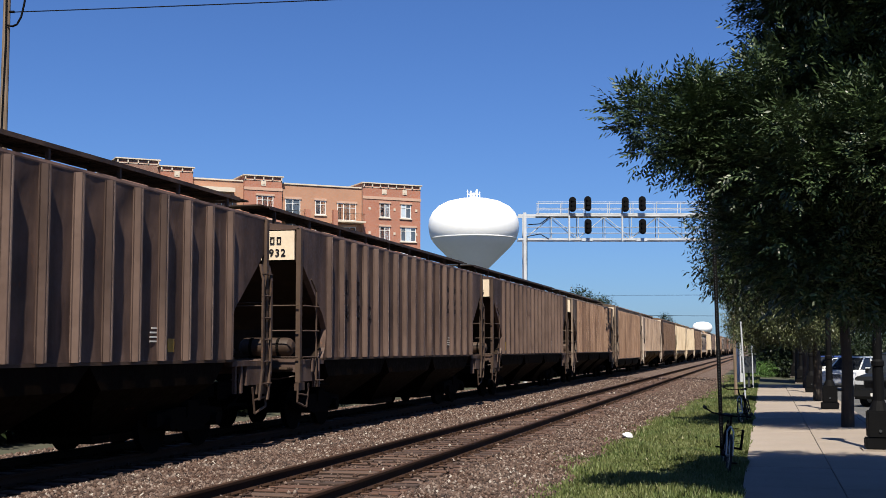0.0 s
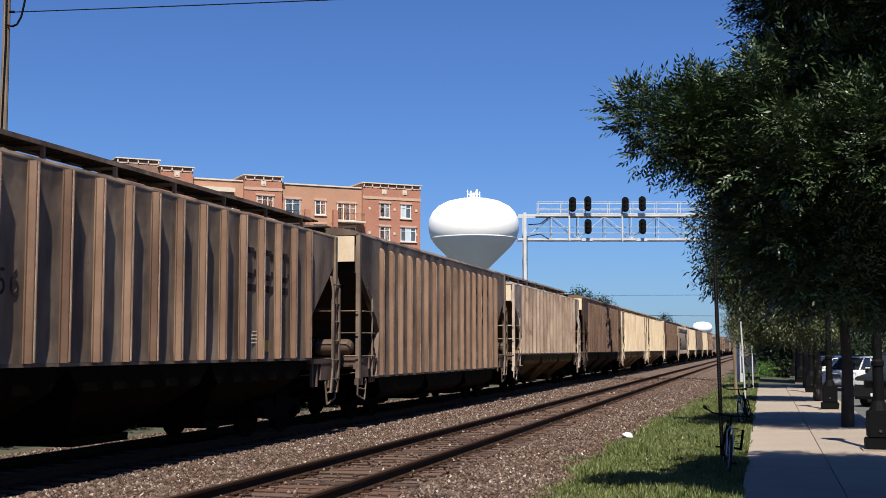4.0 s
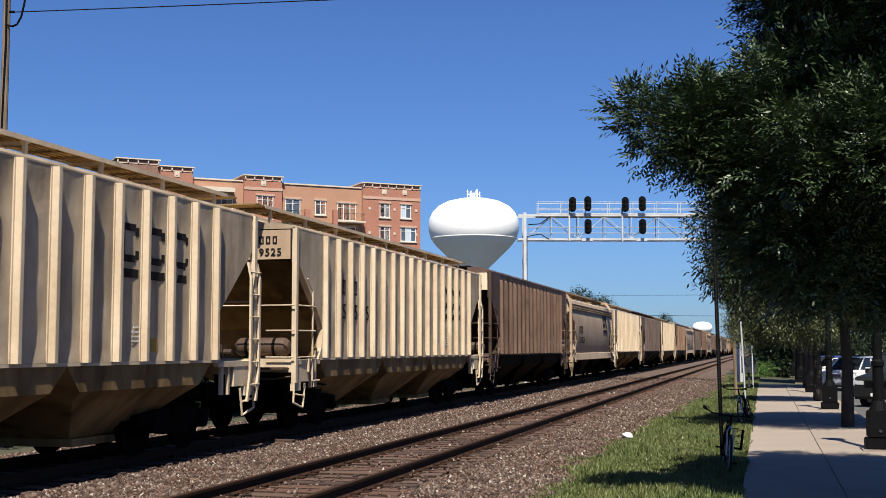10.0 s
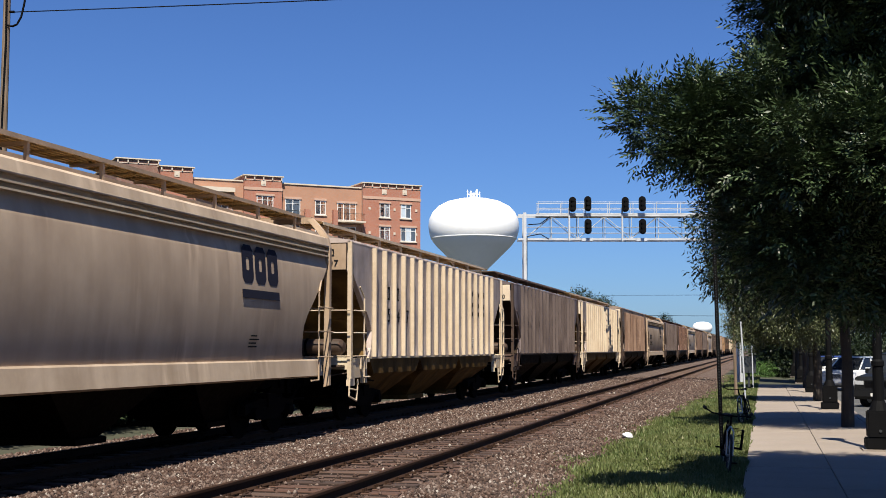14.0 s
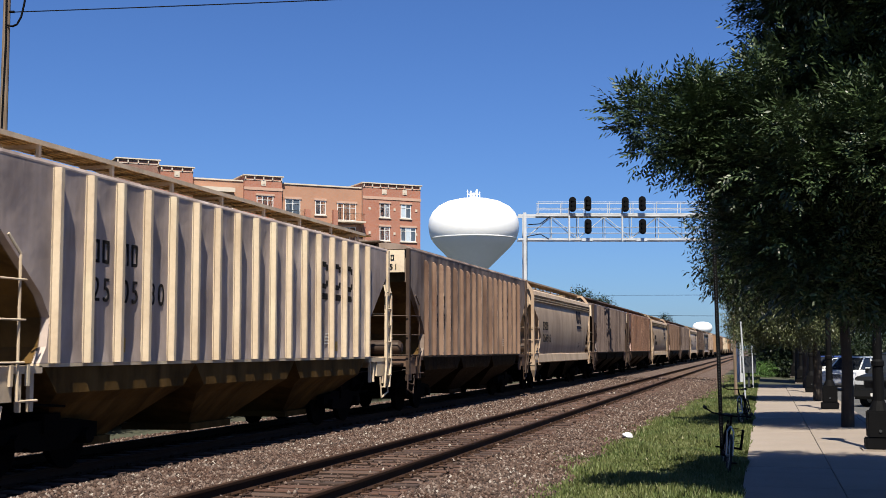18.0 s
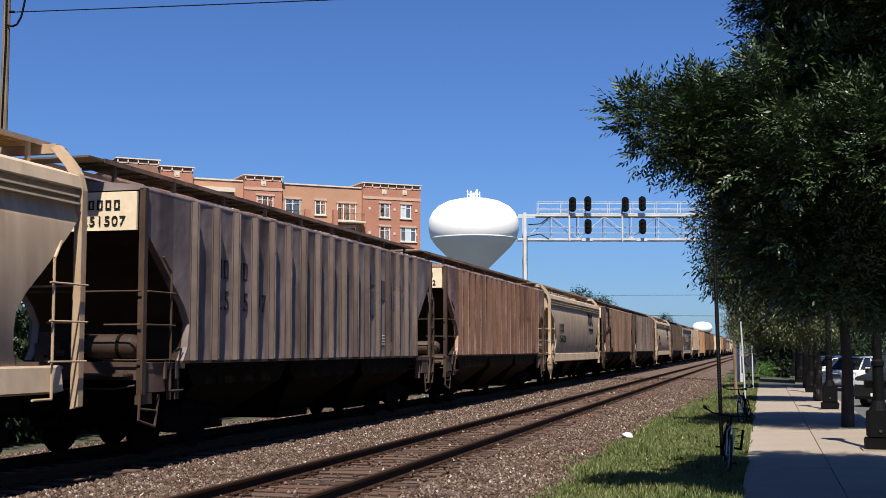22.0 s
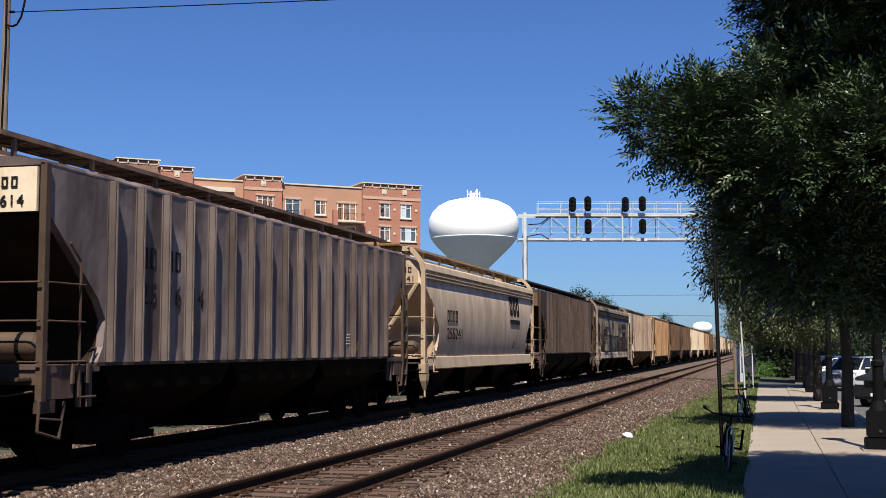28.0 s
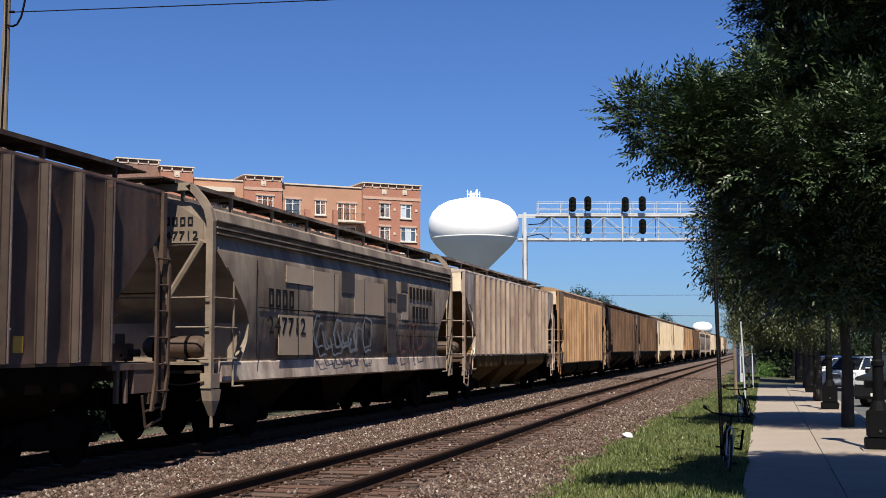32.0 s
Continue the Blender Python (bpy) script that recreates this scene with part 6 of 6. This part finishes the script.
def steel_post(x, y, top, lean, holes, label, r=0.03, mat=None):
    p = tagged(empty("sign_post", pose(x, y, -0.4, 0, lean, 0)), label, "sign post", "posts beside the sidewalk")
    bm = bmesh.new()
    if holes:
        prof = [(-0.035, 0.02), (-0.035, -0.004), (-0.018, -0.004), (-0.018, -0.026), (0.018, -0.026), (0.018, -0.004), (0.035, -0.004), (0.035, 0.02), (0.03, 0.02), (0.03, 0.0), (-0.03, 0.0), (-0.03, 0.02)]
        loft(bm, [[(a, b, z) for a, b in prof] for z in (0, top + 0.4)])
    else:
        rod(bm, (0, 0, 0), (0, 0, top + 0.4), r, r, 10)
    part("channel" if holes else "pipe", bm, mat or M_STEEL, p)
    if holes:
        # paler chips stand for daylight coming through the holes
        bm = bmesh.new()
        for k in range(int((top + 0.2) / 0.05)):
            box(bm, -0.007, 0.007, -0.0275, -0.0262, 0.3 + k * 0.05, 0.318 + k * 0.05)
        part("bolt_holes", bm, M_POSTDARK, p)
    return p


steel_post(-0.755, 22.45, 3.9, -1.1, True, "black perforated steel sign post", mat=M_BLACK)
steel_post(-0.67, 45.2, 2.7, -2.2, False, "leaning grey steel pipe post")
steel_post(-0.54, 60.7, 2.5, -0.4, False, "thin grey steel pipe post")
steel_post(-1.18, 53.2, 3.2, -0.6, False, "weathered wooden post by the tracks", 0.07, M_POLE)
sb = tagged(empty("signal_cabinet", pose(-0.75, 62.5, -0.4)), "dark green metal equipment cabinet on a post", "cabinet")
bm = bmesh.new()
box(bm, -0.35, 0.35, -0.2, 0.2, 0.9, 1.75)
bmesh.ops.bevel(bm, geom=bm.edges[:], offset=0.02, segments=1, affect="EDGES")
part("box", bm, M_POSTDARK, sb)
bm = bmesh.new()
box(bm, -0.06, 0.06, -0.06, 0.06, 0, 0.9)
part("stand", bm, M_POSTDARK, sb)

# litter in the grass
bm = bmesh.new()
bmesh.ops.create_icosphere(bm, subdivisions=3, radius=0.14)
for v in bm.verts:
    v.co *= 1 + 0.35 * noise.noise(v.co * 9)
    v.co.z = max(-0.06, v.co.z * 0.55)
    v.co.x *= 0.9
tagged(part("plastic_bag", bm, simple("white_plastic", (0.632, 0.632, 0.632), 0.5, vary=0.05), None, m=pose(-3.05, 28.2, -0.26)), "crumpled white plastic bag lying in the grass", "litter")


# ---- parked vehicles ----
def paint_mat(name, c):
    m = Mat(name, 0.4, 0.0, 0.3)
    v = m.coords((1, 1, 1))
    m.color(m.mix(0.3, c, m.ramp(m.noise(v, 3, 4), [(0.3, tuple(x * 0.8 for x in c)), (0.7, tuple(min(1, x * 1.15) for x in c))])))
    m.b.inputs["Coat Weight"].default_value = 0.12
    m.b.inputs["Coat Roughness"].default_value = 0.08
    return m.m


M_LAMP = simple("headlamp_lens", (0.553, 0.5688, 0.5846), 0.12, 0.3, vary=0.1)


def vehicle(m, paint, label, name="car", tall=1.0, length=4.7):
    """Local -y is the front."""
    c = tagged(empty(name, m), label, "car", "cars in the parking lot")
    hl, hw = length / 2, 0.92
    belt, roof = 0.98 * tall, 1.62 * tall

    def sect(y, w, z0, z1, r=0.1):
        return [(-w, y, z0), (-w - 0.02, y, (z0 + z1) / 2), (-w + 0.03, y, z1 - 0.05), (-w + 0.12, y, z1), (w - 0.12, y, z1), (w - 0.03, y, z1 - 0.05), (w + 0.02, y, (z0 + z1) / 2), (w, y, z0)]

    bm = bmesh.new()
    loft(bm, [sect(-hl, hw * 0.86, 0.42, 0.80 * tall), sect(-hl + 0.12, hw * 0.95, 0.28, 0.90 * tall), sect(-hl + 0.9, hw, 0.26, 0.98 * tall), sect(-hl + 1.25, hw, 0.26, 1.0 * tall), sect(hl - 0.3, hw, 0.26, 1.0 * tall), sect(hl - 0.05, hw * 0.94, 0.34, 0.95 * tall), sect(hl, hw * 0.9, 0.42, 0.9 * tall)])
    part("body", bm, paint, c)
    bm = bmesh.new()
    z = 0.985 * tall
    loft(bm, [[(-hw + 0.1, -hl + 1.05, z), (hw - 0.1, -hl + 1.05, z), (hw - 0.1, hl - 0.25, z), (-hw + 0.1, hl - 0.25, z)],
              [(-hw + 0.26, -hl + 1.85, roof - 0.06), (hw - 0.26, -hl + 1.85, roof - 0.06), (hw - 0.24, hl - 0.55, roof - 0.06), (-hw + 0.24, hl - 0.55, roof - 0.06)]])
    part("windows", bm, M_GLASSDARK, c)
    bm = bmesh.new()
    loft(bm, [[(-hw + 0.22, -hl + 1.8, roof - 0.065), (hw - 0.22, -hl + 1.8, roof - 0.065), (hw - 0.2, hl - 0.5, roof - 0.065), (-hw + 0.2, hl - 0.5, roof - 0.065)],
              [(-hw + 0.36, -hl + 2.0, roof), (hw - 0.36, -hl + 2.0, roof), (hw - 0.34, hl - 0.7, roof), (-hw + 0.34, hl - 0.7, roof)]])
    part("roof", bm, paint, c)
    for sx in (-1, 1):
        for y0, z0, y1, z1 in ((-hl + 1.05, z, -hl + 1.85, roof - 0.06), (-hl + 2.45, z, -hl + 2.5, roof - 0.06), (hl - 0.28, z, hl - 0.55, roof - 0.06)):
            bm = bmesh.new()
            rod(bm, (sx * (hw - 0.095), y0, z0), (sx * (hw - 0.24), y1, z1), 0.04, n=6)
            part("pillar", bm, paint, c)
        bm = bmesh.new()
        box(bm, sx * 0.62 - 0.2, sx * 0.62 + 0.2, -hl - 0.015, -hl + 0.15, 0.64 * tall, 0.80 * tall)
        bmesh.ops.bevel(bm, geom=bm.edges[:], offset=0.03, segments=2, affect="EDGES")
        part("headlight", bm, M_LAMP, c)
        bm = bmesh.new()
        box(bm, sx * 1.03 - 0.1, sx * 1.03 + 0.1, -hl + 1.45, -hl + 1.6, 0.98 * tall, 1.12 * tall)
        part("wing_mirror", bm, paint, c)
        for y in (-hl + 0.9, hl - 0.95):
            w = empty("wheel", pose(sx * (hw - 0.1), y, 0.34))
            w.parent = c
            bm = bmesh.new()
            rod(bm, (-0.11, 0, 0), (0.11, 0, 0), 0.34, n=20)
            part("tyre", bm, M_TYRE, w)
            bm = bmesh.new()
            rod(bm, (-0.118, 0, 0), (0.118, 0, 0), 0.21, n=16)
            part("rim", bm, M_CHROME, w)
    bm = bmesh.new()
    for i in range(5):
        box(bm, -0.4, 0.4, -hl - 0.02, -hl + 0.05, 0.60 * tall + i * 0.045, 0.62 * tall + i * 0.045)
    part("grille", bm, M_BLACK, c)
    bm = bmesh.new()
    box(bm, -0.86, 0.86, -hl - 0.06, -hl + 0.2, 0.36, 0.54 * tall)
    bmesh.ops.bevel(bm, geom=bm.edges[:], offset=0.03, segments=2, affect="EDGES")
    part("bumper", bm, paint, c)
    bm = bmesh.new()
    box(bm, -0.16, 0.16, -hl - 0.075, -hl - 0.062, 0.40, 0.52)
    part("number_plate", bm, M_WHITE, c)
    return c


P_DARK = paint_mat("dark_grey_car_lacquer", (0.008, 0.009, 0.010))
P_WHITE = paint_mat("white_car_lacquer", (0.5688, 0.5688, 0.5688))
P_BLUE = paint_mat("blue_car_lacquer", (0.0237, 0.0474, 0.1738))
P_SILVER = paint_mat("silver_car_lacquer", (0.1738, 0.1817, 0.1896))
vehicle(pose(5.13, 48.3, -0.38, 0, 0, -32), P_DARK, "dark grey sport utility vehicle parked nose to the sidewalk", "parked_suv", 1.22, 4.9)
vehicle(pose(6.3, 57.2, -0.38, 0, 0, -34), P_WHITE, "white car parked nose to the sidewalk", "parked_car", 0.95, 4.6)
vehicle(pose(4.6, 65.8, -0.38, 0, 0, -32), P_WHITE, "white sport utility vehicle parked nose to the sidewalk", "parked_suv", 1.05, 4.8)
vehicle(pose(4.6, 72.6, -0.38, 0, 0, -33), P_WHITE, "white car parked nose to the sidewalk", "parked_car", 0.98, 4.6)
vehicle(pose(4.5, 79.2, -0.38, 0, 0, -33), P_DARK, "black car parked nose to the sidewalk", "parked_car", 0.97, 4.6)
vehicle(pose(4.4, 86.0, -0.38, 0, 0, -34), P_BLUE, "blue car parked nose to the sidewalk", "parked_car", 1.0, 4.5)
vehicle(pose(13.5, 52.0, -0.38, 0, 0, 150), P_SILVER, "silver car parked across the lot", "parked_car", 0.95, 4.6)
vehicle(pose(16.5, 58.0, -0.38, 0, 0, 150), P_WHITE, "white car parked across the lot", "parked_car", 1.0, 4.6)
vehicle(pose(13.8, 66.0, -0.38, 0, 0, 150), P_DARK, "black car parked across the lot", "parked_car", 0.97, 4.6)
for x, y in ((15, 75), (19, 84)):
    l = tagged(empty("lot_lamp", pose(x, y, -0.38)), "pale thin double-headed parking lot lamp", "street lamp", "parking lot lamps")
    bm = bmesh.new()
    rod(bm, (0, 0, 0), (0, 0, 2.9), 0.06, 0.05)
    part("shaft", bm, M_STEEL, l)
    bm = bmesh.new()
    box(bm, -0.45, 0.45, -0.1, 0.1, 2.88, 3.0)
    part("head", bm, M_STEEL, l)

# hedge beside the path far down
HEDGE = crown_mesh("foliage", [(0, 0, 0.5, 0.75), (0.6, 1.2, 0.5, 0.8), (-0.3, 2.4, 0.5, 0.8)], 1500, 5, 0.09, 5)
for i, (x, y) in enumerate(((-0.35, 90.5),)):
    h = tagged(empty("shrub", pose(x, y, -0.4, 0, 0, 40 * i)), "bright green shrub beside the sidewalk", "shrub", "shrubs")
    put("foliage", HEDGE, leaf_mat("shrub_leaves", (0.03, 0.07, 0.015), (0.08, 0.15, 0.035)), h)


# added dense bushes: dark backing beyond far track, shade where the path ends
M_BACKDROP = leaf_mat("backdrop_bush_leaves", (0.006, 0.012, 0.005), (0.02, 0.032, 0.011))
BUSH = crown_mesh("foliage", [(0, -2.0, 0.6, 0.9), (0.1, -0.8, 0.7, 0.95), (-0.1, 0.5, 0.6, 0.95), (0.0, 1.9, 0.7, 0.9)], 2400, 5, 0.16, 31)
backdrop_at = [(-19.5 + 0.5 * math.sin(i * 2.1), 4 + 6.2 * i, 2.6 + 0.25 * math.sin(i * 1.3)) for i in range(26)]
backdrop_at += [(0.9 + 1.9 * (i % 6), 98 + 4.5 * (i // 6) + 2 * math.sin(i), 2.1) for i in range(12)]
for i, (x, y, sc) in enumerate(backdrop_at):
    h = tagged(empty("bush", pose(x, y, -0.6, 0, 0, 180 * (i % 2)) @ Matrix.Scale(sc, 4)), "dense dark green bush, added as a backdrop for shade", "bush", "dark bushes")
    put("foliage", BUSH, M_BACKDROP, h)


# ---- ballast stones and grass, joined ----
prof_bed = [(-15.2, -0.62), (-14.0, -0.30), (-12.6, -0.215), (-9.3, -0.215), (-8.45, -0.26), (-7.6, -0.215), (-4.4, -0.215), (-3.5, -0.30), (-2.9, -0.35), (-0.33, -0.318)]


def scatter_stones(n, x0, x1, y0, y1, size, seed):
    r = np.random.RandomState(seed)
    x, y = r.uniform(x0, x1, n), y0 + (y1 - y0) * r.uniform(0, 1, n) ** 1.25
    on_tie = ((np.abs(x - NEAR_X) < 1.30) | (np.abs(x - FAR_X) < 1.30)) & (np.abs((y - 6.0 + 0.25) % 0.5 - 0.25) < 0.13)
    gauge = (np.abs(x - NEAR_X) < 1.22) & ~on_tie
    keep = np.where(on_tie, r.uniform(size=n) < 0.05, np.where(gauge, r.uniform(size=n) < 0.25, True))
    x, y, on_tie = x[keep], y[keep], on_tie[keep]
    n = len(x)
    z = np.interp(x, [p[0] for p in prof_bed], [p[1] for p in prof_bed]) + r.uniform(-0.012, 0.014, n) + np.where(on_tie, 0.05, 0)
    base = np.array([(1, 0, 0), (0, 1, 0), (-1, 0, 0), (0, -1, 0), (0.2, 0.1, 0.8), (0, 0, -0.8)], float)
    s = size * r.uniform(0.45, 1.0, n)
    v = base[None] * (0.75 + 0.5 * r.uniform(size=(n, 6, 3)))
    v = v + 0.25 * r.normal(size=(n, 6, 3))
    a = r.uniform(0, 6.28, n)
    ca, sa = np.cos(a)[:, None], np.sin(a)[:, None]
    vx, vy = v[..., 0] * ca - v[..., 1] * sa, v[..., 0] * sa + v[..., 1] * ca
    out = np.stack([vx, vy, v[..., 2]], -1) * s[:, None, None] + np.stack([x, y, z], -1)[:, None]
    tri = np.array([(0, 1, 4), (1, 2, 4), (2, 3, 4), (3, 0, 4), (1, 0, 5), (2, 1, 5), (3, 2, 5), (0, 3, 5)])
    idx = (tri[None] + (np.arange(n) * 6)[:, None, None]).reshape(-1)
    return tri_mesh("ballast_stones", out.reshape(-1, 3), idx)


def tri_mesh(name, co, idx):
    me = bpy.data.meshes.new(name)
    me.vertices.add(len(co))
    me.vertices.foreach_set("co", co.reshape(-1))
    me.loops.add(len(idx))
    me.loops.foreach_set("vertex_index", idx.astype(np.int32))
    me.polygons.add(len(idx) // 3)
    me.polygons.foreach_set("loop_start", np.arange(0, len(idx), 3, dtype=np.int32))
    me.update(calc_edges=True)
    me.validate()
    return me


for n, y0, y1, size, seed in ((78000, 12.5, 34, 0.046, 1), (52000, 34, 85, 0.058, 2)):
    tagged(put("ballast_stones", scatter_stones(n, -9.5, -2.9, y0, y1, size, seed), M_STONE), "loose pinkish grey crushed stone ballast", "ballast", kind="stuff")
tagged(put("ballast_stones", scatter_stones(16000, -3.1, -0.9, 40, 96, 0.05, 9), M_STONE), "loose pinkish grey crushed stone ballast", "ballast", kind="stuff")
tagged(put("ballast_stones", scatter_stones(12000, -14.6, -12.4, 14, 60, 0.05, 7), M_STONE), "loose pinkish grey crushed stone ballast", "ballast", kind="stuff")


def grass_mat():
    m = Mat("grass_blades", 0.6, 0.0, 0.3)
    g = m.n.new("ShaderNodeNewGeometry")
    v = m.coords((0.79, 0.79, 0.79))
    c = m.ramp(g.outputs["Random Per Island"], [(0.0, (0.0395, 0.0592, 0.0142)), (0.6, (0.0869, 0.1067, 0.0316)), (0.92, (0.1343, 0.1422, 0.0553)), (1.0, (0.237, 0.2133, 0.1264))])
    m.color(m.mix(0.4, c, m.ramp(m.noise(v, 0.9, 4), [(0.35, (0.0395, 0.0711, 0.0142)), (0.65, (0.1185, 0.1264, 0.0435))])))
    return m.m


def grass_mesh(n, y0, y1, hgt, seed):
    r = np.random.RandomState(seed)
    y = y0 + (y1 - y0) * r.uniform(0, 1, n) ** 1.4
    left = -3.15 - 0.012 * (y - 12) + 0.35 * np.sin(y * 0.9) * np.cos(y * 0.37 + 1) + 0.2 * np.sin(y * 2.7)
    left = left + np.clip((y - 28) / 32, 0, 1) * 1.7 - 0.7 * r.uniform(0, 1, n) ** 5
    u = r.uniform(0, 1, n)
    x = left + (-0.33 - left) * u ** 0.72
    z = np.interp(x, [-3.6, -3.3, -0.33], [-0.32, -0.35, -0.325])
    hh = hgt * r.uniform(0.35, 1.0, n) * (0.55 + 0.6 * np.clip(np.sin(y * 1.3 + x * 2.1) * 0.5 + 0.5, 0, 1)) * np.clip(u * 6 + 0.25, 0, 1)
    a, lean = r.uniform(0, 6.28, n), r.uniform(0, 0.6, n)
    w = 0.006 + 0.009 * r.uniform(size=n) + 0.0003 * y
    b = np.stack([x, y, z], -1)
    side = np.stack([np.cos(a), np.sin(a), np.zeros(n)], -1) * w[:, None]
    la = r.uniform(0, 6.28, n)
    tip = b + np.stack([np.cos(la) * lean * hh, np.sin(la) * lean * hh, hh], -1)
    mid = b + (tip - b) * 0.5 + np.array([0, 0, 0.06]) * hh[:, None]
    co = np.stack([b - side, b + side, mid + side * 0.8, mid - side * 0.8, tip], 1)
    tri = np.array([(0, 1, 2), (0, 2, 3), (3, 2, 4)])
    idx = (tri[None] + (np.arange(n) * 5)[:, None, None]).reshape(-1)
    return tri_mesh("grass", co.reshape(-1, 3), idx)


M_GRASS = grass_mat()
tagged(put("grass", grass_mesh(95000, 12, 36, 0.19, 3), M_GRASS), "uneven green grass and weeds beside the ballast", "grass", kind="stuff")
tagged(put("grass", grass_mesh(34000, 36, 95, 0.19, 4), M_GRASS), "uneven green grass and weeds beside the ballast", "grass", kind="stuff")

def motions():
    steps = ((0, 0.0), (2, 26.02), (4, 52.25), (6, 78.57), (8, 104.96), (10, 131.22), (12, 157.35), (14, 183.45), (16, 209.3), (18, 235.18), (20, 261.11), (22, 287.12), (24, 313.01), (26, 338.75), (28, 364.38), (30, 390.0), (32, 415.62))
    for car in TRAIN:
        y = car.matrix_basis.translation.y
        walk(car, [(t, pose(FAR_X, y - d, 0)) for t, d in steps])


motions()
